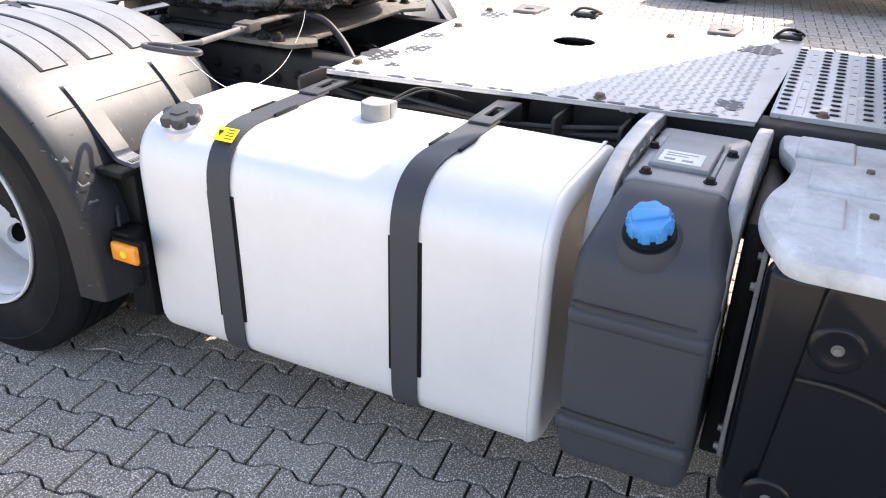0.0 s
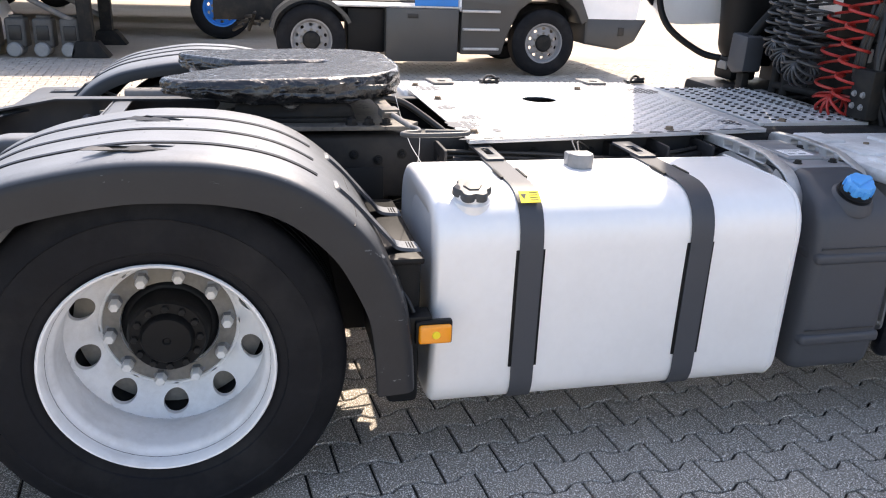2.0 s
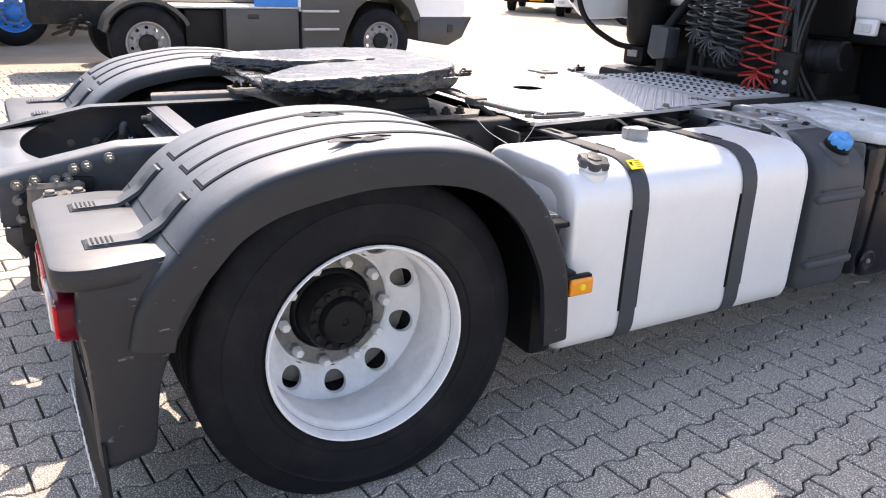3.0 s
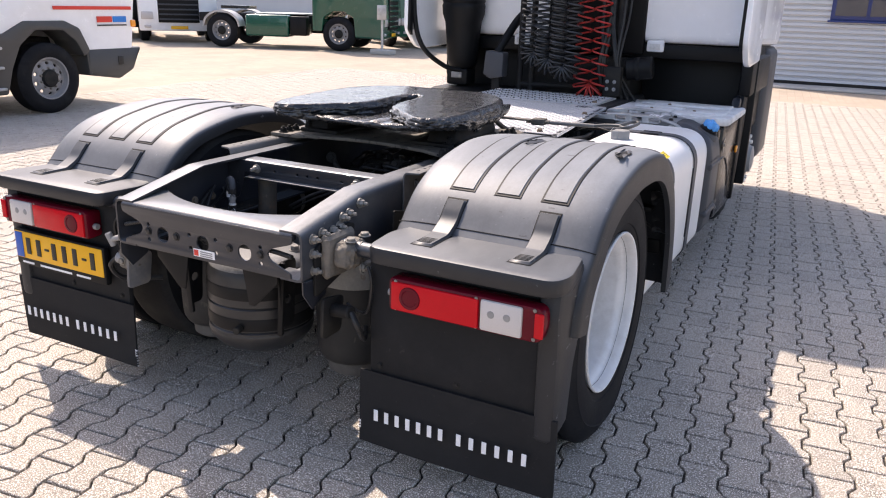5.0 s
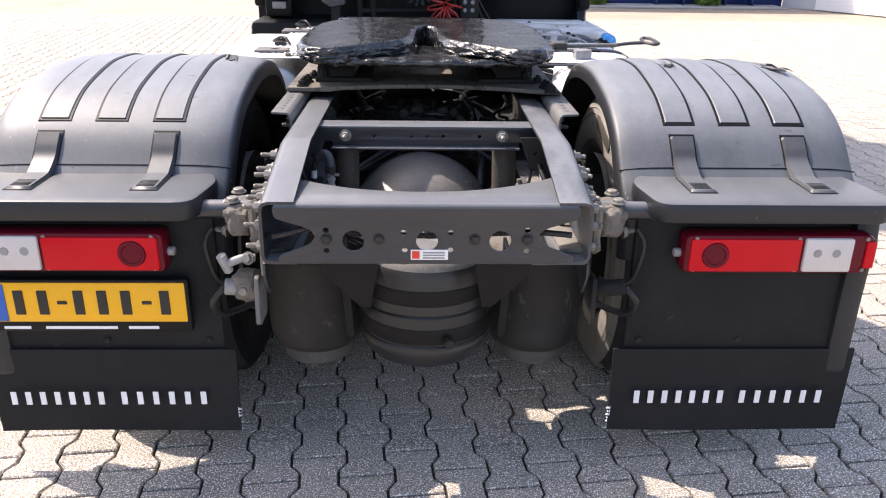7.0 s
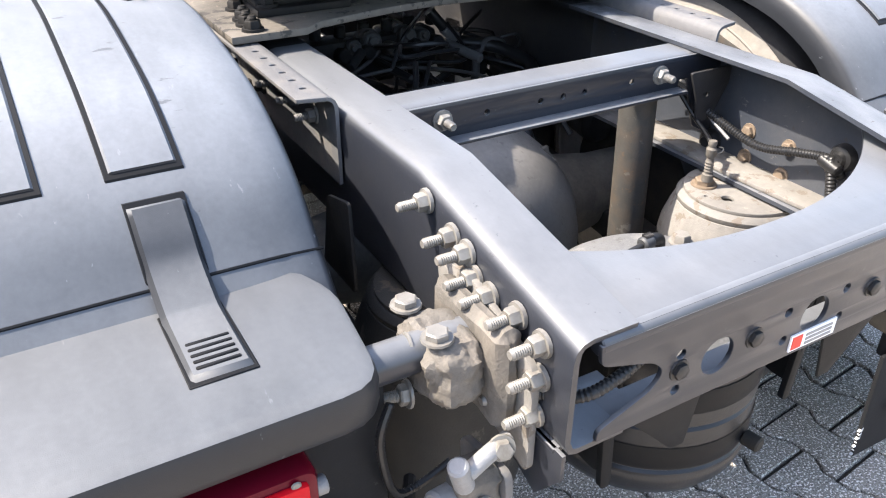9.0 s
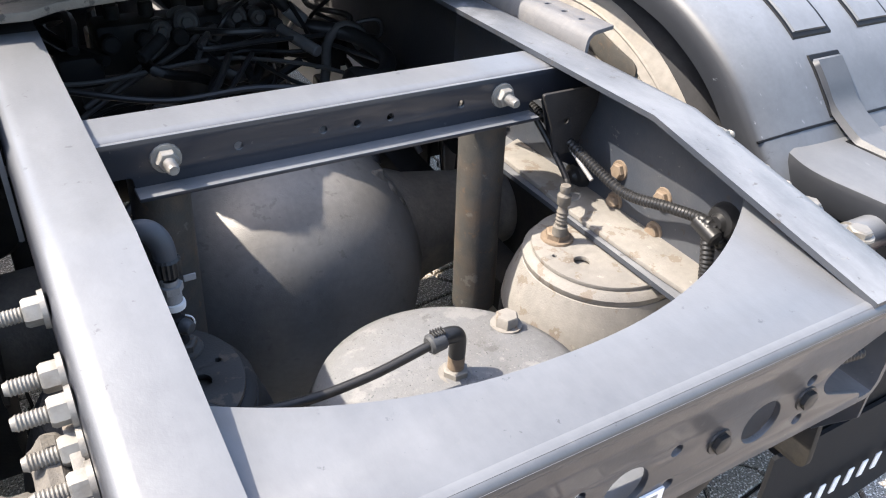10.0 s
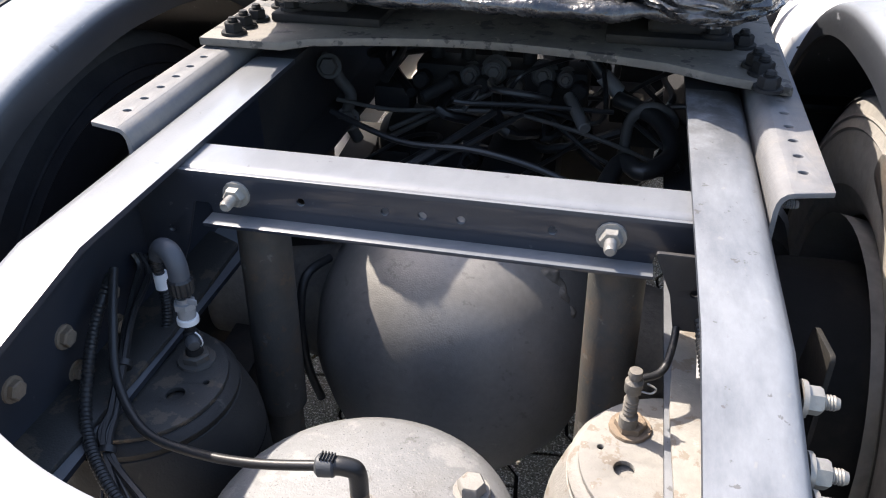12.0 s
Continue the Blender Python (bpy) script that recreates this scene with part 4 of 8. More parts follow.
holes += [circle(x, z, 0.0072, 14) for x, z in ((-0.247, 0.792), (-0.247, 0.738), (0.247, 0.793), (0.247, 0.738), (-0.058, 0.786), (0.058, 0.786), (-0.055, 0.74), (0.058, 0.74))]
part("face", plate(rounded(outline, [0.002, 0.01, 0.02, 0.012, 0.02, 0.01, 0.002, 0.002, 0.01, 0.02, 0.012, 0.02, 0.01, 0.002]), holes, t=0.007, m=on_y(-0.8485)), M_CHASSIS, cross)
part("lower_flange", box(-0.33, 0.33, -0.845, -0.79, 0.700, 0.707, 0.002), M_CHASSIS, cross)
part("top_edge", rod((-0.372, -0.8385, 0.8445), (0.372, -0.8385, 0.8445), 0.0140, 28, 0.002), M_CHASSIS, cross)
for xx in (-0.247, -0.118, 0.118, 0.247):
    part("bolt", bolt((xx, -0.852, 0.769), (0, -1, 0), 0.0115, 0.008), M_HOSE, cross)
part("cross_loom", tube([(-0.415, -0.78, 0.755), (-0.38, -0.83, 0.768), (-0.33, -0.838, 0.782), (-0.27, -0.828, 0.792), (-0.18, -0.822, 0.775), (0.0, -0.822, 0.768), (0.18, -0.822, 0.775), (0.27, -0.828, 0.78), (0.36, -0.835, 0.775)], 0.0085, 10, rings=0.006), M_HOSE, cross, "black corrugated cable conduit")
for s in (1, -1):
    part("hanger_wing", shifted(plate([(0.12, 0.70), (0.27, 0.70), (0.27, 0.66), (0.17, 0.56), (0.145, 0.56)], t=0.005, m=on_y(-0.80)), s), M_PLASTIC_D, cross)
lab = part("sticker", box(-0.040, 0.052, -0.8545, -0.852, 0.716, 0.742, 0.0), M_WHITEINK, cross, "small white and red sticker")
part("red_square", box(-0.037, -0.018, -0.8555, -0.854, 0.719, 0.739, 0.0), M_REDSTICK, lab)
b = bmesh.new()
for zz in (0.735, 0.728, 0.721):
    box(-0.010, 0.044, -0.8552, -0.854, zz - 0.002, zz + 0.002, 0, 1, b)
part("print_bars", b, M_CAST, lab)
for s in (1, -1):
    b = plate([(-0.845, 0.70), (-0.70, 0.70), (-0.73, 0.63), (-0.80, 0.60), (-0.845, 0.66)], t=0.006, m=on_x(0.405 * s))
    part("end_gusset", b, M_CHASSIS, cross)
    part("end_foot", box(min(0.27 * s, 0.41 * s), max(0.27 * s, 0.41 * s), -0.83, -0.74, 0.693, 0.700, 0.002), M_CHASSIS, cross)
    # coupling valve bracket under the clamp
    b = plate(rounded([(-0.80, 0.50), (-0.70, 0.50), (-0.68, 0.62), (-0.79, 0.64)], 0.02), t=0.012, m=on_x(0.44 * s))
    vb = part("valve_bracket", b, M_DARKMETAL if s > 0 else M_CHASSIS_D, truck)
    part("valve_body", shifted(rod((0.44, -0.74, 0.585), (0.53, -0.76, 0.60), 0.022, 16, 0.004), s), M_DARKMETAL if s > 0 else M_CAST, vb, "dusty brake valve")
    part("hose_tail", shifted(tube([(0.53, -0.76, 0.60), (0.56, -0.77, 0.56), (0.55, -0.72, 0.5), (0.48, -0.6, 0.48)], 0.01), s), M_HOSE, vb)

# coupling valve under the left clamp, and thin cables tied along the left rail
tv = part("coupling_valve", lumpy(box(-0.50, -0.435, -0.785, -0.725, 0.565, 0.645, 0.014, 1), 0.008, 45, 3, 2.0), M_CASTDIRT, truck, "dusty grey coupling valve with a short lever")
part("lever", tube([(-0.440, -0.78, 0.690), (-0.470, -0.79, 0.692), (-0.505, -0.795, 0.680)], 0.011, 12), M_CAST, tv)
part("lever_boss", rod((-0.505, -0.79, 0.655), (-0.522, -0.80, 0.705), 0.013, 14, 0.003), M_CAST, tv)
part("lever_bolt", bolt((-0.455, -0.79, 0.692), (-0.3, -1, 0.4), 0.013, 0.014), M_NUT, tv)
part("drain_nut", bolt((-0.475, -0.785, 0.60), (0, -1, 0), 0.012, 0.012), M_NUT, tv)
for k in range(6):  # slack cables tied together along the left web
    o = 0.007 * math.sin(2.1 * k)
    part("thin_cable", tube([(-0.392, -0.27 - 0.012 * k, 0.765 + 0.008 * k), (-0.375 + o, -0.34, 0.772 + 0.006 * (k % 3)), (-0.352 + o, -0.42, 0.765 + o), (-0.331 + 0.4 * o, -0.476, 0.746 + 0.003 * (k % 2)), (-0.315 + 0.6 * o, -0.53, 0.722), (-0.301 + 0.5 * o, -0.574, 0.705), (-0.27 + 0.02 * k, -0.65, 0.672)], (0.0022, 0.0040, 0.0048)[k % 3], 6), M_HOSE, truck)
for y in (-0.476, -0.574):
    part("cable_tie", rod((-0.331 if y > -0.5 else -0.301, y + 0.003, 0.746 if y > -0.5 else 0.705), (-0.329 if y > -0.5 else -0.299, y - 0.004, 0.743 if y > -0.5 else 0.702), 0.0105, 12), M_HOSE, truck)

# strap between the rails with two large bolts
hs = [circle(x, 0.889, 0.0055, 14) for x in (-0.158, -0.046, 0.003, 0.052, 0.164)] + [circle(x, 0.826, 0.005, 12) for x in (-0.352, 0.352)]
leg = [(0.285, 0.856), (0.287, 0.873), (0.310, 0.873), (0.333, 0.800), (0.348, 0.765), (0.398, 0.738)]
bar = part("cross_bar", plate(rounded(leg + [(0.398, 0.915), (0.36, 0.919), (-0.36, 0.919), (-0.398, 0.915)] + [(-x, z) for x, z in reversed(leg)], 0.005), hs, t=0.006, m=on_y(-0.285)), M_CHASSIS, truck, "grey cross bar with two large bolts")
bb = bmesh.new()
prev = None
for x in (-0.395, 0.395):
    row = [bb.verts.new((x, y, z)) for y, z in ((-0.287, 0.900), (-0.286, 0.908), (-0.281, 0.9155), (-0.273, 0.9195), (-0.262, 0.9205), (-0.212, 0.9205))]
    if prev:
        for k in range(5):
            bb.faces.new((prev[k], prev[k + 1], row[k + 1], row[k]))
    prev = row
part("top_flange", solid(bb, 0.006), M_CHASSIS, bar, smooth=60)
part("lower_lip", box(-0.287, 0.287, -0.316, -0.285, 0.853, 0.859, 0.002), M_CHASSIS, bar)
for s in (1, -1):
    part("bolt", bolt((0.240 * s - 0.006, -0.288, 0.891), (0, -1, 0), 0.0140, 0.015, 0.022), M_NUT, bar, "large zinc nut and stud")
    sh = part("shock_absorber", rod((0.247 * s, -0.225, 0.862), (0.254 * s, -0.235, 0.47), 0.0375, 28, 0.006), M_SHOCK, truck, "dirty rust-spotted shock absorber")
    part("shock_rod", rod((0.254 * s, -0.235, 0.48), (0.257 * s, -0.235, 0.32), 0.03, 20, 0.004), M_SHOCK, sh)

# ---- air springs, reservoir, axle ----
for s in (1, -1):
    cx, cy = 0.335 * s, -0.445
    # Right spring pale as in sun, left dark as in shade, by material.
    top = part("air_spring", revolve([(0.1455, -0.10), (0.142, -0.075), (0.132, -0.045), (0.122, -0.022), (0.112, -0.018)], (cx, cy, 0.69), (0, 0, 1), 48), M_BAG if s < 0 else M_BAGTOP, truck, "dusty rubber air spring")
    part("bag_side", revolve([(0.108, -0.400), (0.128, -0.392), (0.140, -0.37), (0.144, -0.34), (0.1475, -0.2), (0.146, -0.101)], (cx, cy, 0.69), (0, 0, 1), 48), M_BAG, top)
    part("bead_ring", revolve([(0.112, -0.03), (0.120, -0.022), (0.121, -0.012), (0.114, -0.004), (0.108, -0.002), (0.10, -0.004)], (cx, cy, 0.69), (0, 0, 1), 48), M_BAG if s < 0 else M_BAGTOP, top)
    part("top_plate", plate(circle(cx, cy, 0.109, 48), [circle(cx - 0.057 * s, cy - 0.018, 0.012, 18), circle(cx - 0.085 * s, cy + 0.010, 0.004, 10)], t=0.007, m=on_z(0.691)), M_BAGTOP if s > 0 else M_BAGTOP_SHADE, top)
    part("hole_floor", plate(circle(cx - 0.055 * s, cy - 0.015, 0.03, 20), t=0.002, m=on_z(0.6825), bevel=0.0), M_BAGTOP if s > 0 else M_BAGTOP_SHADE, top)
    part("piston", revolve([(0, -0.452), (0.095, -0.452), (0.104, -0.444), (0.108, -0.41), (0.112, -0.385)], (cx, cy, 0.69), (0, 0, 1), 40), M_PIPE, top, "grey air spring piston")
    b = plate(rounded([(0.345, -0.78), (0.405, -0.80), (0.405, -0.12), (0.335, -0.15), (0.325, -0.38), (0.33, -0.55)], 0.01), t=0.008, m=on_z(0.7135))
    part("bracket_plate", shifted(b, s), M_BAGTOP if s > 0 else M_BAGTOP_SHADE, truck, "dusty bracket plate over the air spring")
    # valve on top of the spring
    vx, vy = 0.282 * s, -0.398
    v = part("spring_valve", bolt((vx, vy, 0.695), (0, 0, 1), 0.019, 0.014), M_SHOCK if s < 0 else M_RUSTY, top, "brass valve fitting")
    if s > 0:
        part("valve_stem", revolve([(0.011, 0), (0.011, 0.014), (0.0075, 0.016)] + [(0.0088 if j % 2 else 0.0074, 0.018 + 0.003 * j) for j in range(9)] + [(0.0065, 0.048), (0.010, 0.052), (0.0105, 0.066), (0.0065, 0.070), (0.0085, 0.076), (0.0075, 0.082), (0, 0.083)], (vx - 0.004, vy - 0.008, 0.708), (0.0, 0.02, 1), 16), M_CASTDIRT, v)
        part("stem_clip", tube([(vx + 0.005, vy - 0.012, 0.765), (vx + 0.016, vy - 0.014, 0.766), (vx + 0.020, vy - 0.012, 0.772), (vx + 0.010, vy - 0.010, 0.776)], 0.0013, 6), M_NUT, v)
        part("pressure_hose", tube([(vx + 0.005, vy + 0.01, 0.765), (vx + 0.03, vy + 0.03, 0.77), (vx + 0.04, vy + 0.09, 0.80), (vx + 0.02, vy + 0.13, 0.85), (vx + 0.0, vy + 0.16, 0.87)], 0.0048, 10), M_HOSE, v)
    else:
        up = (0.0, 0.03, 1)
        ax = lambda z: (vx - 0.001, vy + 0.03 * (z - 0.708), z)
        part("valve_stem", revolve([(0.012, 0), (0.011, 0.008), (0.0075, 0.010), (0.0075, 0.018), (0.0100, 0.020), (0.0100, 0.034), (0.0070, 0.037), (0.0070, 0.050)], ax(0.708), up, 16), M_DARKMETAL, v)
        part("tee_knob", revolve([(0.0055, 0), (0.0055, 0.006), (0.0095, 0.008), (0.0100, 0.014), (0.0075, 0.021), (0, 0.023)], ax(0.735), (0.55, -0.75, -0.1), 14), M_FUELCAP, v)
        part("wire_clip", tube([(vx + 0.013, vy - 0.004, 0.724), (vx + 0.018, vy - 0.006, 0.732), (vx + 0.016, vy - 0.006, 0.742), (vx + 0.009, vy - 0.004, 0.746)], 0.0011, 6), M_NUTCAP, v)
        part("white_ring", revolve([(0.0100, 0), (0.0138, 0.001), (0.0142, 0.005), (0.0136, 0.009), (0.0100, 0.010)], ax(0.757), up, 24), M_NUTCAP, v, "white plastic ring")
        part("steel_coupling", revolve([(0.0115, 0), (0.0115, 0.014), (0.0100, 0.015), (0.0100, 0.030)], ax(0.767), up, 20), M_CAST, v, "silver hose coupling")
        part("coupling_hex", revolve([(0.010, 0), (0.0145, 0.0006), (0.0145, 0.0095), (0.010, 0.010)], ax(0.780), up, 6), M_CAST, v)
        part("tag", box(vx + 0.012, vx + 0.026, vy - 0.012, vy - 0.0105, 0.797, 0.806, 0.001, 1), M_LID, v)
        b = revolve([(0.012, 0), (0.0158, 0.001), (0.0162, 0.020), (0.0135, 0.023)], ax(0.803), up, 36)
        for n, q in enumerate(b.verts):
            if n % 2 and 36 <= n < 108:
                q.co -= (q.co - Vector(ax(q.co.z))) * 0.075
        part("knurled_nut", b, M_HOSE, v, smooth=20)
        part("elbow", tube([ax(0.824), (vx - 0.003, vy + 0.006, 0.843), (vx - 0.012, vy + 0.011, 0.857), (vx - 0.027, vy + 0.019, 0.856), (vx - 0.038, vy + 0.025, 0.842)], 0.0132, 16), M_GREYPLASTIC, v)
        part("hose_label", rod((-0.337, -0.358, 0.777), (-0.3365, -0.358, 0.801), 0.0092, 14), M_WHITEINK, v)
        part("corrugated_hose", tube([(vx - 0.038, vy + 0.025, 0.846), (-0.334, -0.364, 0.825), (-0.337, -0.358, 0.79), (-0.338, -0.358, 0.745), (-0.345, -0.372, 0.70), (-0.352, -0.42, 0.68)], 0.0078, 10, rings=0.006), M_HOSE, v)

RX, RY = 0.0, -0.575
# The drum's sunlit top and shaded sides are put into two materials.
res = part("air_reservoir", revolve([(0.19, -0.270), (0.1905, -0.255), (0.186, -0.250), (0.1905, -0.245), (0.1905, -0.165), (0.186, -0.16), (0.1905, -0.155), (0.1905, -0.095), (0.186, -0.09), (0.19, -0.085), (0.188, -0.05), (0.176, -0.022), (0.150, -0.004), (0.10, 0.003), (0, 0.006)], (RX, RY, 0.668), (0, 0, 1), 64), M_RESERVOIR_SHADE, truck, "drum-shaped compressed air reservoir, sides darkened for shade")
part("lower_shell", revolve([(0, -0.360), (0.07, -0.357), (0.13, -0.343), (0.168, -0.320), (0.188, -0.290), (0.192, -0.272), (0.192, -0.266), (0.19, -0.26)], (RX, RY, 0.668), (0, 0, 1), 64), M_RESERVOIR_SHADE, res)
for za in (-0.242, -0.128):
    part("black_band", revolve([(0.1915, za), (0.1925, za + 0.003), (0.1925, za + 0.042), (0.1915, za + 0.045)], (RX, RY, 0.668), (0, 0, 1), 64), M_PLASTIC_D, res)
part("top_dome", revolve([(0.184, -0.045), (0.177, -0.021), (0.151, -0.002), (0.10, 0.0055), (0, 0.0085)], (RX, RY, 0.668), (0, 0, 1), 64), M_RESERVOIR_SUN, res, "dusty grey drum top, paler for the sun on it")
part("hex_plug", bolt((0.113, -0.512, 0.668), (0, 0, 1), 0.0165, 0.020), M_BAGTOP, res, "large hexagonal plug")
part("drain_valve", rod((0.06, RY - 0.185, 0.44), (0.065, RY - 0.215, 0.44), 0.014, 12, 0.003), M_DARKMETAL, res)
EX, EY = 0.0, -0.566
fit = part("elbow_fitting", bolt((EX, EY, 0.673), (0, 0, 1), 0.0165, 0.012), M_BAGTOP, res, "black push-in elbow with brass nut")
part("elbow_neck", rod((EX, EY, 0.684), (EX, EY, 0.706), 0.0105, 16, 0.002), M_RUSTY, fit)
part("elbow", tube([(EX, EY, 0.704), (EX, EY, 0.724), (EX - 0.003, EY, 0.736), (EX - 0.015, EY - 0.002, 0.741), (EX - 0.026, EY - 0.003, 0.741)], 0.0105, 14), M_HOSE, fit)
part("collar", rod((-0.022, EY - 0.003, 0.741), (-0.044, EY - 0.005, 0.739), 0.0125, 18, 0.003), M_FUELCAP, fit)
for k in range(5):
    part("grip_rib", box(-0.0008, 0.0008, -0.006, 0.006, -0.003, 0.0025, 0.0005, 1, None, pose(-0.024 - 0.0035 * k, EY - 0.003, 0.7525, 0, 0, 0)), M_HOSE, fit)
part("air_hose", tube([(-0.04, EY - 0.005, 0.739), (-0.12, -0.570, 0.722), (-0.20, -0.560, 0.710), (-0.27, -0.545, 0.715), (-0.325, -0.50, 0.742), (-0.35, -0.45, 0.79), (-0.37, -0.40, 0.83)], 0.0058, 12), M_HOSE, fit)
part("air_hose", tube([(-0.10, -0.70, 0.70), (-0.18, -0.67, 0.70), (-0.27, -0.62, 0.705), (-0.34, -0.55, 0.72), (-0.372, -0.46, 0.78), (-0.375, -0.40, 0.82)], 0.0078, 12, rings=0.006), M_HOSE, res)
part("hose_coupling", rod((-0.10, -0.70, 0.70), (-0.05, -0.705, 0.703), 0.016, 14, 0.003), M_NUT, res)
for s in (1, -1):
    part("hanger", shifted(plate(rounded([(0.196, 0.43), (0.216, 0.43), (0.236, 0.70), (0.212, 0.70)], 0.01), t=0.012, m=on_y(-0.72)), s), M_PLASTIC_D, res)
    part("hanger_leg", shifted(plate(rounded([(-0.72, 0.46), (-0.66, 0.46), (-0.64, 0.70), (-0.74, 0.70)], 0.02), [circle(-0.69, 0.56, 0.016)], t=0.008, m=on_x(0.215)), s), M_PLASTIC_D, res)

# bar end tab with its slot, hanging at the right rail
# Darker than the bar: the tab's shade is put into its colour.
part("end_tab", plate(rounded([(0.284, 0.895), (0.392, 0.895), (0.392, 0.862), (0.355, 0.790), (0.318, 0.790), (0.308, 0.84)], 0.006), [circle(0.336, 0.845, 0.0055, 14)], t=0.006, m=on_y(-0.318)), M_RAILDARK, truck, "dark blue-grey end tab of the cross bar")

# wiring along the right rail
wiring = part("wiring_loom", tube([(0.395, -0.60, 0.765), (0.375, -0.585, 0.80), (0.372, -0.52, 0.79), (0.362, -0.44, 0.775), (0.352, -0.36, 0.795), (0.345, -0.27, 0.82), (0.335, -0.20, 0.835), (0.31, -0.10, 0.83)], 0.0085, 10, rings=0.006), M_HOSE, truck, "black corrugated wiring loom")
part("loom_branch", tube([(0.375, -0.585, 0.80), (0.372, -0.60, 0.75), (0.375, -0.61, 0.70), (0.36, -0.65, 0.66)], 0.010, 10, rings=0.006), M_HOSE, wiring)
part("loom_tee", rod((0.374, -0.565, 0.797), (0.374, -0.605, 0.785), 0.012, 12, 0.003), M_HOSE, wiring)
for yy, zz in ((-0.592, 0.802), (-0.297, 0.727)):
    g = part("grommet", revolve([(0, 0.022), (0.010, 0.022), (0.014, 0.016), (0.021, 0.014), (0.025, 0.007), (0.026, 0)], (0.401, yy, zz), (-1, 0, 0), 24), M_HOSE, wiring, "black rubber grommet")
part("cable", tube([(0.33, -0.18, 0.86), (0.355, -0.25, 0.84), (0.35, -0.32, 0.80), (0.35, -0.38, 0.77)], 0.0035, 8), M_CAST, wiring, "pale grey cable")
# axle with differential bulge
axle = part("rear_axle", revolve([(0, -0.245), (0.06, -0.24), (0.13, -0.226), (0.19, -0.188), (0.23, -0.13), (0.252, -0.06), (0.26, 0.02), (0.25, 0.10), (0.18, 0.20), (0.10, 0.26), (0.09, 0.34), (0, 0.34)], (-0.012, 0.02, 0.484), (0, 1, 0.0), 64), M_AXLE, truck, "dusty cast rear axle with differential bulge")
b = revolve([(0.07, -0.62), (0.085, -0.6), (0.09, -0.40), (0.11, -0.28), (0.16, -0.16), (0.19, 0), (0.16, 0.16), (0.11, 0.28), (0.09, 0.40), (0.085, 0.6), (0.07, 0.62)], (0, 0.05, AX_Z), (1, 0, 0), 40)
part("axle_tube", b, M_CASTDIRT, axle)
b = tube([(0.07, -0.04, 0.685), (0.10, -0.05, 0.672), (0.128, -0.055, 0.645), (0.148, -0.075, 0.595), (0.16, -0.08, 0.545), (0.165, -0.08, 0.48), (0.16, -0.08, 0.42)], 0.022, 18)
for v in b.verts:
    v.co.x += 0.035
    v.co += Vector((-0.012 - v.co.x, 0, 0.484 - v.co.z)).normalized() * 0.012
lumpy(b, 0.011, 40, 2)
part("dirt_crust", b, M_CASTDIRT, axle, "crust of grease and dirt")
part("drain_pipe", tube([(-0.24, -0.02, 0.62), (-0.26, -0.08, 0.62), (-0.265, -0.11, 0.56), (-0.26, -0.12, 0.46), (-0.25, -0.1, 0.36)], 0.008, 10), M_HOSE, axle)
part("prop_shaft", rod((0.01, 0.30, 0.60), (0.02, 1.9, 0.68), 0.06, 28, 0.004), M_DARKMETAL, truck, "dark propeller shaft")
# Cap pale all over: the sun patch on it is put into the colour.
part("breather_cap", revolve([(0.040, -0.022), (0.039, -0.010), (0.034, 0.0), (0.022, 0.008), (0, 0.011)], (0.033, 0.515, 0.618), (0, 0, 1), 24), M_BAGTOP, truck, "round breather cap, pale for the sun patch on it")
part("breather_body", rod((0.033, 0.515, 0.44), (0.033, 0.515, 0.598), 0.0375, 24, 0.003), M_DARKMETAL, truck, "dark breather body")
for s in (1, -1):
    part("leaf_arm", shifted(plate(rounded([(-0.50, 0.36), (-0.40, 0.34), (0.10, 0.40), (0.75, 0.46), (0.75, 0.54), (0.1, 0.47), (-0.45, 0.41)], 0.02), t=0.08, m=on_x(0.40), bevel=0.008), s), M_DARKMETAL, truck)
    part("brake_chamber", shifted(rod((0.47, 0.10, 0.62), (0.47, 0.32, 0.66), 0.07, 24, 0.015), s), M_DARKMETAL, truck)
    part("chamber_clamp", shifted(revolve([(0.07, 0.0), (0.076, 0.01), (0.076, 0.02), (0.07, 0.03)], (0.47, 0.19, 0.636), (0, 0.22, 0.04), 24), s), M_CAST, truck)
    part("trailing_bracket", shifted(plate(rounded([(-0.42, 0.70), (-0.30, 0.70), (-0.33, 0.83), (-0.41, 0.85)], 0.01), t=0.006, m=on_x(0.47)), s), M_DARKMETAL, truck)

# valves, pipes and hoses between the rails
rng = random.Random(4)
block = part("valve_block", box(-0.20, 0.16, 0.44, 0.52, 0.72, 0.82, 0.01), M_DARKMETAL, truck, "black brake valve block with fittings")
for k in range(6):
    x = -0.18 + 0.065 * k
    part("fitting", rod((x, 0.44, 0.79), (x, 0.40, 0.795), 0.018, 12, 0.004), M_SHOCK if k == 3 else M_DARKMETAL, block)
    part("fitting", rod((x + 0.02, 0.48, 0.82), (x + 0.02, 0.48, 0.85), 0.015, 12, 0.003), M_DARKMETAL, block)
for k in range(22):
    x, y = rng.uniform(-0.30, 0.30), rng.uniform(0.24, 0.55)
    z = rng.uniform(0.55, 0.80)
    pts = [(x, y, z)]
    for j in range(4):
        x, y, z = min(max(x + rng.uniform(-0.16, 0.16), -0.36), 0.36), min(max(y + rng.uniform(-0.12, 0.25), 0.2), 1.2), min(max(z + rng.uniform(-0.08, 0.08), 0.45), 0.84)
        pts.append((x, y, z))
    part("brake_pipe", tube(pts, rng.choice((0.005, 0.007, 0.011)), 8), M_HOSE, block)
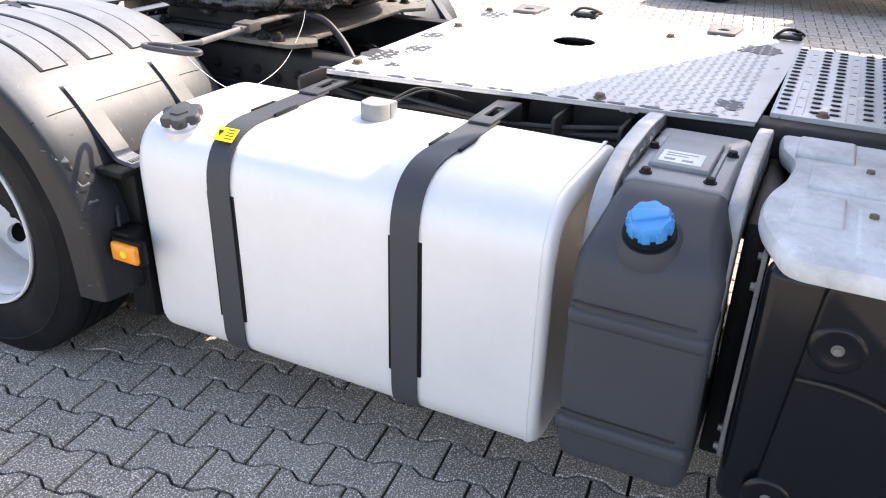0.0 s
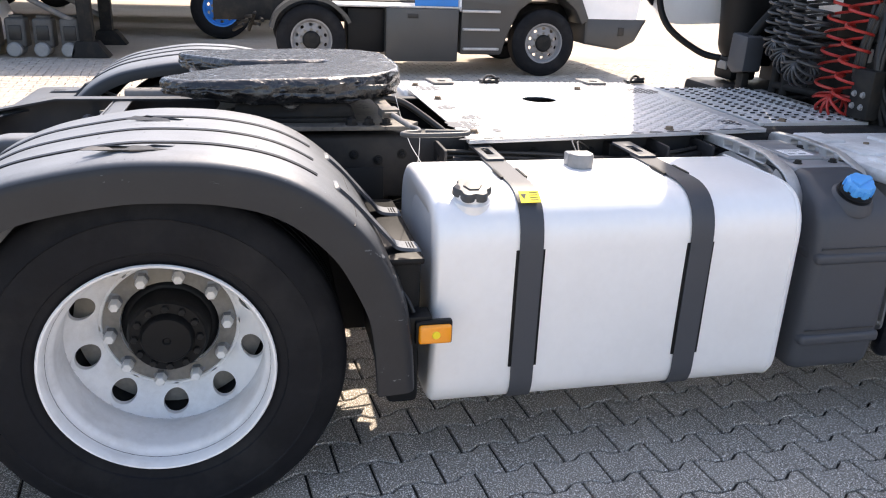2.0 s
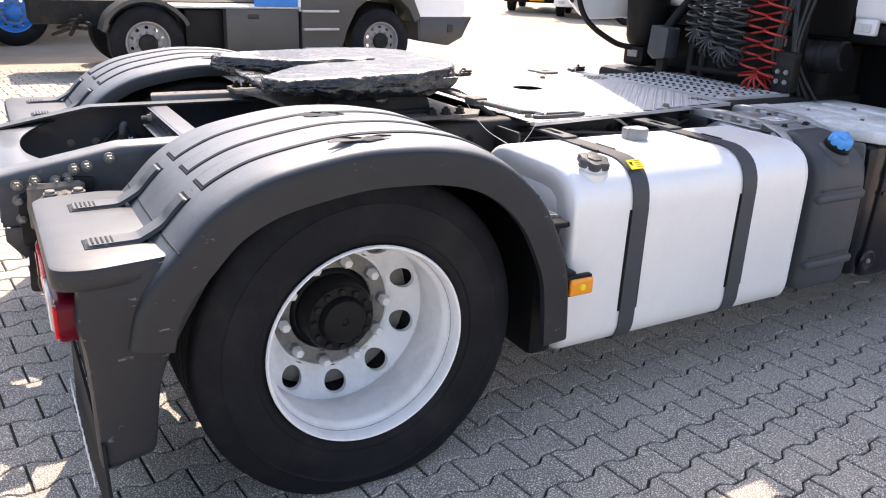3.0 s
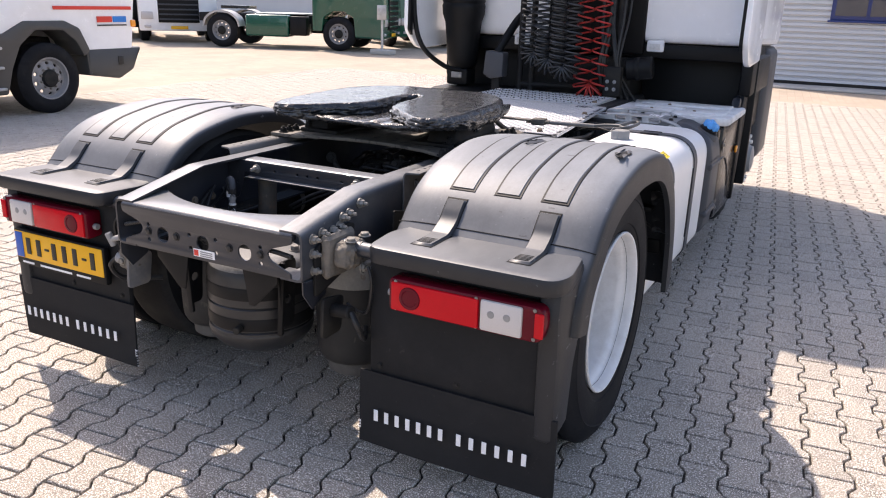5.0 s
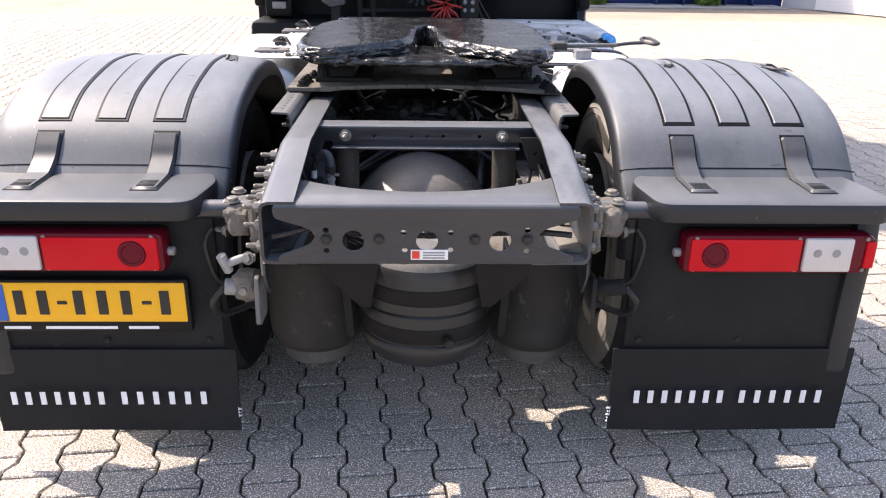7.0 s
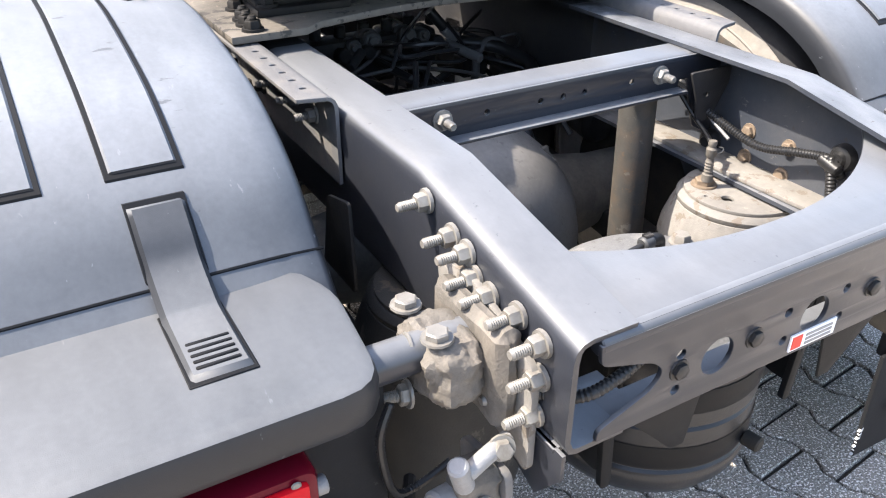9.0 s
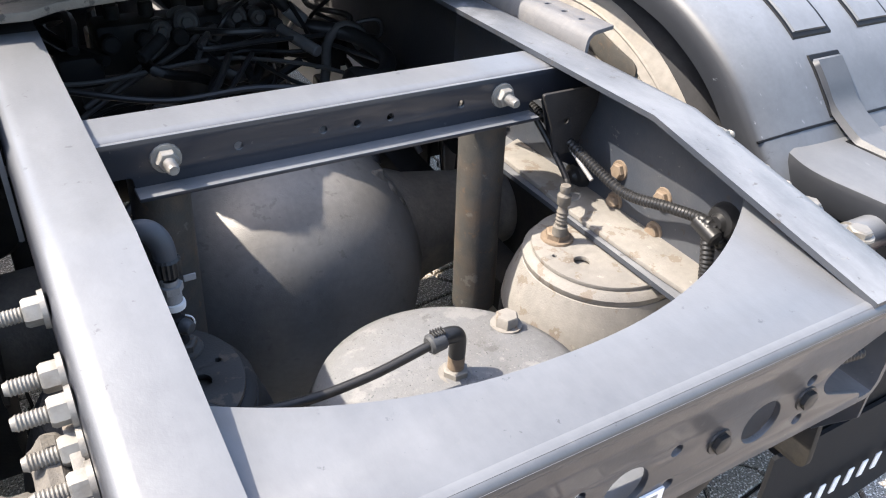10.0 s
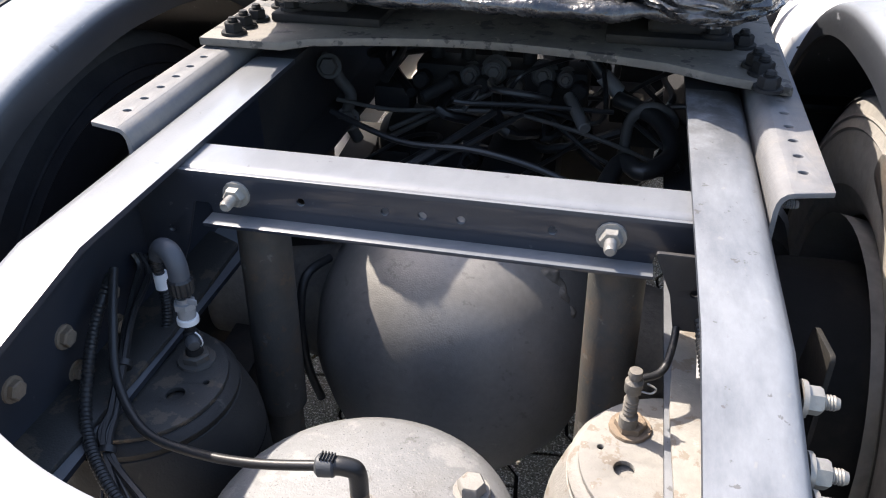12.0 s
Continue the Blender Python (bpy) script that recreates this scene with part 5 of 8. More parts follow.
part("brake_pipe", tube([(-0.30, 0.20, 0.80), (-0.15, 0.14, 0.78), (0.0, 0.10, 0.795), (0.14, 0.08, 0.77), (0.24, 0.05, 0.72), (0.27, 0.0, 0.66)], 0.006, 8), M_HOSE, block)
part("brake_pipe", tube([(0.0, 0.26, 0.80), (-0.08, 0.12, 0.78), (-0.2, 0.0, 0.73), (-0.28, -0.05, 0.68)], 0.007, 8), M_HOSE, block)
part("brake_pipe", tube([(0.05, 0.28, 0.79), (-0.05, 0.14, 0.77), (-0.18, 0.03, 0.72), (-0.29, -0.02, 0.66)], 0.005, 8), M_HOSE, block)
part("s_hose", tube([(0.22, 0.42, 0.78), (0.30, 0.36, 0.77), (0.33, 0.26, 0.75), (0.28, 0.19, 0.74), (0.24, 0.24, 0.73), (0.21, 0.14, 0.70), (0.20, 0.06, 0.62)], 0.017, 12), M_HOSE, block)
part("clear_pipe", rod((0.13, 0.34, 0.81), (0.17, 0.24, 0.79), 0.012, 12, 0.002), M_PIPE, block)
part("clear_pipe", rod((-0.15, 0.30, 0.80), (-0.10, 0.34, 0.82), 0.012, 12, 0.002), M_DARKMETAL, block)
for k in range(9):
    x, y, z = rng.uniform(-0.32, 0.32), rng.uniform(0.40, 0.85), rng.uniform(0.50, 0.75)
    part("bracket", box(x - 0.04, x + 0.04, y - 0.03, y + 0.03, z - 0.03, z + 0.03, 0.008), M_DARKMETAL, block)
# Drums added between the rails to cover bright ground from above.
air = part("air_tank", rod((-0.33, 0.62, 0.50), (0.10, 0.62, 0.50), 0.14, 36, 0.03), M_DARKMETAL, truck, "black drum added between the rails to hide lit ground")
for xx in (-0.22, 0.0):
    part("tank_band", revolve([(0.141, -0.015), (0.144, -0.013), (0.144, 0.013), (0.141, 0.015)], (xx, 0.62, 0.50), (1, 0, 0), 36), M_PLASTIC_D, air)
part("air_tank", rod((-0.33, 0.98, 0.46), (0.33, 0.98, 0.46), 0.14, 36, 0.03), M_DARKMETAL, truck, "black drum added between the rails to hide lit ground")
# Dark box added to close off the lit ground farther forward.
part("silencer", box(-0.38, 0.38, 1.16, 1.80, 0.30, 0.74, 0.06, 3), M_DARKMETAL, truck, "dark box added under the deck to hide lit ground")
part("gearbox", revolve([(0, 0), (0.16, 0), (0.20, 0.08), (0.22, 0.5), (0.27, 0.7), (0.27, 1.6), (0, 1.6)], (0, 1.85, 0.66), (0, 1, 0), 32), M_DARKMETAL, truck, "dark gearbox housing")

# fittings and pipes on the valve block
for x, z, r in ((-0.081, 0.792, 0.022), (-0.031, 0.804, 0.026), (0.069, 0.804, 0.024), (0.115, 0.799, 0.018)):
    port = part("round_port", revolve([(r * 1.25, 0), (r * 1.25, 0.02), (r, 0.024), (r, 0.045), (r * 0.8, 0.05), (r * 0.55, 0.046), (0, 0.046)], (x, 0.47, z), (0, -1, 0.25), 24), M_PIPE, block)
    part("port_nut", bolt((x, 0.425, z + 0.011), (0, -1, 0.25), r * 0.5, 0.010), M_SHOCK, port)
part("brake_pipe", tube([(-0.346, 0.35, 0.76), (-0.231, 0.35, 0.748), (-0.098, 0.35, 0.758), (0.02, 0.35, 0.761), (0.141, 0.35, 0.737), (0.223, 0.35, 0.713), (0.30, 0.36, 0.68)], 0.0045, 8), M_PIPE, block, "thin grey pipe")
part("brake_pipe", tube([(-0.01, 0.43, 0.787), (-0.05, 0.42, 0.764), (-0.102, 0.42, 0.738), (-0.176, 0.42, 0.70), (-0.26, 0.42, 0.65)], 0.006, 8), M_PIPE, block)
part("brake_pipe", tube([(-0.062, 0.44, 0.786), (-0.10, 0.43, 0.755), (-0.176, 0.42, 0.715), (-0.25, 0.40, 0.68)], 0.0055, 8), M_PIPE, block)
sleeve = part("pipe_with_sleeve", tube([(0.15, 0.46, 0.86), (0.185, 0.45, 0.818), (0.227, 0.45, 0.778), (0.264, 0.45, 0.754), (0.30, 0.47, 0.70)], 0.014, 12), M_HOSE, block)
part("paper_sleeve", rod((0.186, 0.449, 0.817), (0.222, 0.449, 0.783), 0.0165, 14, 0.001), M_CAST, sleeve, "pale printed sleeve")
part("bent_pipe", tube([(0.24, 0.38, 0.66), (0.245, 0.38, 0.70), (0.25, 0.38, 0.755), (0.282, 0.38, 0.785), (0.322, 0.38, 0.775), (0.332, 0.38, 0.75), (0.315, 0.38, 0.735)], 0.011, 12), M_PIPE, block, "bent dusty steel pipe")
part("bent_pipe", tube([(-0.39, 0.40, 0.828), (-0.374, 0.40, 0.822), (-0.354, 0.40, 0.783), (-0.333, 0.40, 0.751), (-0.345, 0.40, 0.70), (-0.33, 0.42, 0.64)], 0.013, 12), M_PIPE, block)
for p in ((-0.372, 0.39, 0.815), (-0.34, 0.39, 0.70)):
    part("pipe_joint", bolt(p, (0.2, -1, 0.3), 0.020, 0.022), M_PIPE, block)

# ---- fifth wheel on its mounting plate ----
mount = part("mounting_plate", plate([(-0.475, 0.075), (-0.33, 0.075)] + [(-0.29 + 0.58 * k / 10, 0.105 + 0.045 * math.sin(math.pi * k / 10)) for k in range(11)] + [(0.35, 0.075), (0.39, 0.060), (0.462, 0.038), (0.460, 0.78), (0.38, 0.84), (0.30, 0.78), (-0.30, 0.78), (-0.38, 0.84), (-0.475, 0.80)], t=0.014, m=on_z(0.962), bevel=0.002), M_MOUNT, truck, "dusty greasy steel mounting plate bolted to the rails")
for s in (1, -1):
    for xx, yy in ((0.425, 0.024 if s > 0 else 0.105), (0.424, 0.086 if s > 0 else 0.145), (0.418, 0.118 if s > 0 else 0.185), (0.406, 0.21 if s > 0 else 0.27), (0.425, 0.60), (0.425, 0.66), (0.425, 0.72)):
        part("bolt", bolt((xx * s, yy, 0.969), (0, 0, 1), 0.016, 0.020, 0.008), M_DARKMETAL, mount)
    foot = part("pedestal_foot", box(min(0.19 * s, 0.39 * s), max(0.19 * s, 0.39 * s), 0.18, 0.62, 0.969, 0.985, 0.004), M_DARKMETAL, mount)
    for yy in (0.21, 0.27, 0.52, 0.58):
        part("bolt", bolt((0.36 * s, yy, 0.985), (0, 0, 1), 0.017, 0.022, 0.010), M_DARKMETAL, foot)
    part("pedestal", lumpy(plate(rounded([(0.20, 0.98), (0.62, 0.98), (0.60, 1.03), (0.52, 1.085), (0.30, 1.085), (0.22, 1.03)], 0.02), t=0.13, m=on_x(0.32 * s), bevel=0.01), 0.006, 30, 1, 3.0), M_DARKMETAL, mount)
    part("plate_web", lumpy(plate([(0.10, 1.10), (0.17, 1.045), (0.30, 1.035), (0.56, 1.035), (0.68, 1.055), (0.72, 1.10)], t=0.05, m=on_x(0.385 * s), bevel=0.006), 0.008, 26, 2, 5.0 + s), M_GREASE, mount)
    part("pivot_boss", rod((0.24 * s, 0.40, 1.055), (0.405 * s, 0.40, 1.055), 0.042, 24, 0.008), M_GREASE, mount)

OUTER = [(0.35, -0.02), (0.40, 0.01), (0.435, 0.08), (0.45, 0.19), (0.445, 0.36), (0.44, 0.52), (0.425, 0.60), (0.39, 0.68), (0.33, 0.745), (0.24, 0.79), (0.12, 0.815), (0.0, 0.82)]
INNER = [(0.35, -0.02), (0.29, -0.005), (0.21, 0.065), (0.13, 0.14), (0.07, 0.205), (0.045, 0.30), (0.04, 0.44), (0.025, 0.54), (0.0, 0.56), (0.0, 0.82)]


def along(line, y):
    """x of a line of (x, y) points at y."""
    for (xa, ya), (xb, yb) in zip(line, line[1:]):
        if y <= yb:
            return xa + (xb - xa) * (y - ya) / (yb - ya)
    return line[-1][0]


b = bmesh.new()
ROWS, COLS = 90, 28
for s in (1, -1):
    top, low = [], []
    for k in range(ROWS + 1):
        y = -0.02 + 0.84 * (0.5 - 0.5 * math.cos(math.pi * k / ROWS))
        xi, xo = along(INNER, y), along(OUTER, y)
        rt, rl = [], []
        for j in range(COLS + 1):
            x = xi + (xo - xi) * (0.5 - 0.5 * math.cos(math.pi * j / COLS))
            d = min(xo - x, x - xi if y < 0.55 else 1, (0.82 - y) * 0.8)
            drop = 0.020 * max(0.0, 1 - d / 0.022) ** 2
            rt.append(b.verts.new((x * s, y, -drop)))
            rl.append(b.verts.new((x * s, y, -0.085 + 1.5 * drop)))
        top.append(rt)
        low.append(rl)
    for k in range(ROWS):
        for j in range(COLS):
            b.faces.new((top[k][j], top[k][j + 1], top[k + 1][j + 1], top[k + 1][j]))
            b.faces.new((low[k][j], low[k + 1][j], low[k + 1][j + 1], low[k][j + 1]))
        b.faces.new((top[k][COLS], low[k][COLS], low[k + 1][COLS], top[k + 1][COLS]))
        b.faces.new((top[k][0], top[k + 1][0], low[k + 1][0], low[k][0]))
bmesh.ops.remove_doubles(b, verts=b.verts, dist=0.0004)
bmesh.ops.subdivide_edges(b, edges=[q for q in b.edges if abs(q.verts[0].co.z - q.verts[1].co.z) > 0.03], cuts=5)
bmesh.ops.triangulate(b, faces=b.faces)
bmesh.ops.recalc_face_normals(b, faces=b.faces)
for v in b.verts:
    w = Vector((v.co.x * 16, v.co.y * 16, v.co.z * 55))
    edge = 1.0 if v.co.z < -0.006 else 0.16
    d = (noise.noise(w) * 0.6 + noise.noise(w * 2.7) * 0.4 + 0.25 * noise.noise(w * 5.5)) * 0.013 * edge
    v.co += v.normal * d
    if v.co.y < 0.28 and v.co.z < -0.02:
        v.co.z += (-0.02 - v.co.z) * 0.5 * min(1, (0.28 - v.co.y) / 0.15)
    if v.co.z < -0.04:
        v.co.z += 0.016 * noise.noise(Vector((v.co.x * 9, v.co.y * 9, 3.1)))
bmesh.ops.transform(b, verts=b.verts, matrix=Matrix.Translation((0, 0.40, 1.125)) @ pose(0, 0, 0, 1.5, 0, 0) @ Matrix.Translation((0, -0.40, 0)))
fw = part("fifth_wheel", b, M_GREASE, truck, "fifth wheel coupling plate caked in black grease", smooth=60)
b = box(-0.33, 0.33, 0.035, 0.42, 1.048, 1.068, 0.008, 2)
for _ in range(5):
    bmesh.ops.subdivide_edges(b, edges=[e for e in b.edges if e.calc_length() > 0.025], cuts=1)
bmesh.ops.triangulate(b, faces=b.faces)
bmesh.ops.recalc_face_normals(b, faces=b.faces)
for v in b.verts:  # ragged ramp floor in the throat
    w = v.co * 22
    v.co += v.normal * (0.010 * noise.noise(w) + 0.006 * noise.noise(w * 2.6))
    v.co.y += 0.02 * noise.noise(Vector((v.co.x * 14, 0, 2.0))) if v.co.y < 0.1 else 0
part("throat_ramp", b, M_GREASE, fw, "ramp under the throat crusted with grease", smooth=60)
rel = part("release_handle", rod((0.50, 0.700, 1.035), (0.81, 0.739, 1.037), 0.009, 12, 0.002), M_CHASSIS_D, truck, "steel release bar with a loop handle")
b = bmesh.new()
part("flat_bar", box(0.0, 0.46, -0.021, 0.021, -0.004, 0.004, 0.002, 2, None, pose(0.15, 0.700, 1.040, 0, 0, 1)), M_MOUNT, rel, "rusty flat bar")
part("loop", tube([(0.80, 0.738, 1.036), (0.86, 0.745, 1.044), (0.925, 0.735, 1.049), (0.940, 0.700, 1.050), (0.955, 0.683, 1.050), (0.972, 0.690, 1.051), (0.980, 0.73, 1.051), (0.982, 0.82, 1.052), (0.975, 0.86, 1.052), (0.960, 0.872, 1.052), (0.943, 0.855, 1.051), (0.935, 0.80, 1.050), (0.925, 0.755, 1.049)], 0.0072, 12), M_FUELCAP, rel, "dark steel loop handle")
part("chain_wire", tube([(0.335, 0.765, 1.055), (0.38, 0.775, 1.0), (0.50, 0.79, 0.92), (0.645, 0.80, 0.889), (0.735, 0.772, 0.889), (0.84, 0.755, 0.97), (0.90, 0.745, 1.045)], 0.0010, 6), M_RIM, rel)
part("bar_joint", box(-0.03, 0.03, -0.03, 0.03, -0.012, 0.016, 0.004, 2, None, pose(0.56, 0.707, 1.035, 0, 0, 4)), M_SHOCK, rel)
part("guide_hose", tube([(0.30, 0.72, 1.04), (0.28, 0.80, 1.02), (0.30, 0.88, 0.97), (0.34, 0.95, 0.92)], 0.012, 10), M_HOSE, fw)

# ---- deck plates behind the cab ----
deck = part("deck_plate", plate(rounded([(-0.78, 0.965), (0.552, 0.985), (0.424, 2.212), (-0.70, 2.25)], 0.008), [circle(-0.243, 1.51, 0.075, 32, 0.075)], t=0.005, m=on_z(0.936)), M_ALU, truck, "worn aluminium chequer plate deck", smooth=30)
b = bmesh.new()
rows, cols = 0, 0
for i in range(44):
    for j in range(42):
        x, y = -0.735 + i * 0.029, 0.965 + j * 0.029
        if x > 0.528 - 0.104 * (y - 0.985) or y < 1.0 or y > 2.2 or (x + 0.243) ** 2 + (y - 1.51) ** 2 < 0.0068:
            continue
        a = radians(45 if (i + j) % 2 else -45)
        c, sn = math.cos(a), math.sin(a)
        vs = [b.verts.new((x + u * c - v * sn, y + u * sn + v * c, 0.9384 + h)) for u, v, h in ((-0.0165, 0, 0), (0, -0.006, 0), (0.0165, 0, 0), (0, 0.006, 0), (0, 0, 0.0042))]
        for k in range(4):
            b.faces.new((vs[k], vs[(k + 1) % 4], vs[4]))
part("chequer", b, M_ALU, deck, "raised chequer pattern", kind="stuff")
part("front_lip", box(-0.03, 0.0, 0.0, 1.23, 0.924, 0.934, 0.002, 1), M_ALU, deck).matrix_basis = pose(0.552, 0.986, 0, 0, 0, 5.95)
for xx, yy in ((0.420, 1.797), (-0.51, 1.797), (0.442, 1.03), (-0.62, 1.02), (-0.25, 1.05)):
    part("bolt", bolt((xx, yy, 0.938), (0, 0, 1), 0.014, 0.014), M_RUSTY, deck)
for xx, yy, r in ((-0.47, 2.12, 0.095), (0.30, 2.13, 0.045), (0.30, 1.03, 0.07), (0.16, 1.09, 0.05), (-0.05, 1.04, 0.045), (-0.55, 1.06, 0.07), (0.40, 1.13, 0.03), (0.50, 1.9, 0.03)):
    pts = []
    for k in range(40):
        rr = r * (0.75 + 0.45 * noise.noise(Vector((math.cos(k * 0.157) * 2, math.sin(k * 0.157) * 2, xx * 9))))
        pts.append((xx + rr * math.cos(k * 0.157) * 1.2, yy + rr * math.sin(k * 0.157)))
    part("worn_patch", plate(pts, t=0.0012, m=on_z(0.9394), bevel=0.0), M_GREYPLASTIC, deck, "patch where grip coating has worn dark")
r6 = random.Random(6)
for k in range(16):  # dark nicks along the outer edge
    yy = 0.97 + 0.074 * k + r6.uniform(-0.02, 0.02)
    xx, r = 0.540 - 0.104 * (yy - 0.985), r6.uniform(0.006, 0.016)
    pts = [(min(xx + 0.9 * r * math.cos(j * 0.524) * r6.uniform(0.6, 1.3), xx + 0.008), yy + 2.0 * r * math.sin(j * 0.524) * r6.uniform(0.6, 1.3)) for j in range(12)]
    part("edge_nick", plate(pts, t=0.0012, m=on_z(0.9394), bevel=0.0), M_GREYPLASTIC, deck)
for yy in (1.165, 1.957):
    part("deck_clip", plate(rounded([(-0.79, yy - 0.065), (-0.64, yy - 0.05), (-0.64, yy + 0.05), (-0.79, yy + 0.065)], 0.012), [circle(-0.70, yy, 0.022, 12)], t=0.010, m=on_z(0.946)), M_CHASSIS_D, deck, "grey steel deck clip")
for yy in (1.41, 2.19):
    hook = part("rubber_latch", box(-0.74, -0.69, yy - 0.05, yy + 0.05, 0.94, 0.958, 0.008), M_HOSE, deck, "black rubber latch")
    part("strap_end", tube([(-0.66, yy - 0.05, 0.948), (-0.69, yy - 0.02, 0.975), (-0.72, yy + 0.02, 0.972), (-0.76, yy + 0.05, 0.95), (-0.74, yy + 0.01, 0.955), (-0.69, yy + 0.045, 0.965)], 0.006, 8), M_HOSE, hook)

grate = part("grip_grating", plate([(-0.570, 2.238), (0.330, 2.238), (0.330, 2.745), (-0.50, 2.80)], t=0.004, m=on_z(0.940)), M_ALU, truck, "aluminium grip planks with rows of louvred slots")
part("plank_edge", box(-0.57, 0.330, 2.234, 2.238, 0.915, 0.943, 0.001, 1), M_ALU, grate)
part("plank_edge", box(0.328, 0.332, 2.238, 2.745, 0.918, 0.943, 0.001, 1), M_ALU, grate)
b, b2, b3 = bmesh.new(), bmesh.new(), bmesh.new()
for j in range(4):  # each plank: two rows of slots beside a shallow channel
    for off in (0.019, 0.100):
        y = 2.238 + 0.129 * j + off
        for k in range(17):
            x = -0.535 + 0.0505 * k
            for ring, top in (([(0.0095, 0.0), (0.0080, 0.0035), (0.0055, 0.0050), (0, 0.0054)], b), ([(0.0060, 0.0), (0.0056, 0.0056), (0, 0.0058)], b2)):
                q = revolve(ring, (0, 0, 0), (0, 0, 1), 10)
                bmesh.ops.transform(q, verts=q.verts, matrix=Matrix.Translation((x + (0.0045 if top is b2 else 0), y, 0.9415)) @ Matrix.Diagonal((0.95 if top is b else 0.72, 1.85 if top is b else 2.1, 1.0, 1.0)))
                merge(top, q)
    y = 2.238 + 0.129 * j + 0.060
    box(-0.55, 0.31, y - 0.0135, y - 0.0115, 0.9415, 0.9445, 0.0, 1, b)
    box(-0.55, 0.31, y + 0.0115, y + 0.0135, 0.9415, 0.9445, 0.0, 1, b)
    for k in range(8):
        box(-0.47 + 0.10 * k, -0.465 + 0.10 * k, y - 0.007, y + 0.007, 0.9417, 0.9426, 0.0, 1, b3)
part("louvre", b, M_ALU, grate, kind="stuff")
# Black caps put the openings' dark into colour; nothing is cut through.
part("slot_opening", b2, M_HOSE, grate, kind="stuff")
part("drain_slit", b3, M_HOSE, grate, kind="stuff")
part("bolt", bolt((0.30, 2.36, 0.942), (0, 0, 1), 0.013, 0.012), M_RUSTY, grate)

# hoses seen under the deck
under = part("frame_cable", tube([(0.47, 0.95, 0.85), (0.50, 1.15, 0.84), (0.52, 1.35, 0.86), (0.50, 1.6, 0.84), (0.47, 1.95, 0.86)], 0.014, 10), M_HOSE, truck, "black cables along the frame")
for k in range(6):
    part("cable", tube([(0.44, 0.9, 0.80 + 0.015 * k), (0.46 + 0.01 * k, 1.2, 0.78 + 0.02 * k), (0.45 + 0.015 * k, 1.6, 0.80 + 0.012 * k), (0.44, 2.0, 0.79 + 0.02 * k)], 0.008, 8), M_HOSE, under)
    if k < 2:
        part("thin_wire", tube([(0.76, 1.30 + 0.005 * k, 0.925), (0.62, 1.33 + 0.02 * k, 0.945 - 0.003 * k), (0.55, 1.38 + 0.02 * k, 0.92), (0.49, 1.42 + 0.03 * k, 0.89)], 0.0028, 6), M_HOSE, under)
for yy in (0.80, 1.62, 1.80):
    part("side_bracket", plate(rounded([(0.41, 0.74), (0.56, 0.80), (0.58, 0.91), (0.41, 0.91)], 0.02), [circle(0.49, 0.85, 0.022)], t=0.01, m=on_y(yy + 0.1)), M_RAILDARK, truck)


# ---- tanks ----
def shell(section, y0, y1, ends, dome=0.0):
    """A tank with a rounded section of (x, z); ends: (inset, offset) steps from the end inwards."""
    b = bmesh.new()
    cx = sum(p[0] for p in section) / len(section)
    cz = sum(p[1] for p in section) / len(section)
    wx = max(p[0] for p in section) - cx
    wz = max(p[1] for p in section) - cz
    rows = []
    stations = [(y0 + o, i) for i, o in ends] + [(y1 - o, i) for i, o in reversed(ends)]
    for y, i in stations:
        rows.append([b.verts.new((cx + (x - cx) * (1 - i / wx), y, cz + (z - cz) * (1 - i / wz))) for x, z in section])
    n = len(section)
    for a, c in zip(rows, rows[1:]):
        for k in range(n):
            b.faces.new((a[k], a[(k + 1) % n], c[(k + 1) % n], c[k]))
    b.faces.new(rows[0])
    b.faces.new(rows[-1])
    return b


TANK = rounded([(0.56, 0.245), (1.110, 0.245), (1.117, 0.900), (0.56, 0.900)], [0.10, 0.09, 0.155, 0.16], 10)
ENDS = [(0.11, 0.030), (0.075, 0.014), (0.055, 0.006), (0.035, 0.0), (0.016, 0.002), (0.005, 0.009), (0.001, 0.018), (0.0, 0.030)]


def tank_strap(y0, y1, lift, cut=None):
    pts = [(x, z) for x, z in TANK]
    n = len(pts)
    way = [(0.66, 0.900)] + [p for p in reversed(pts) if p[0] > 0.9] + [(0.60, 0.245)]
    b = bmesh.new()
    rows = []
    for i, (x, z) in enumerate(way):
        a, c = Vector(way[max(i - 1, 0)]), Vector(way[min(i + 1, len(way) - 1)])
        t = (c - a).normalized()
        nx, nz = -t.y, t.x
        if nx * (x - 0.8) + nz * (z - 0.58) < 0:
            nx, nz = -nx, -nz
        if cut and not cut(x, z):
            continue
        rows.append([b.verts.new((x + nx * lift, y, z + nz * lift)) for y in (y0, y0 + 0.003, y1 - 0.003, y1)])
    for a, c in zip(rows, rows[1:]):
        for k in range(3):
            b.faces.new((a[k], a[k + 1], c[k + 1], c[k]))
    return solid(b, 0.004)


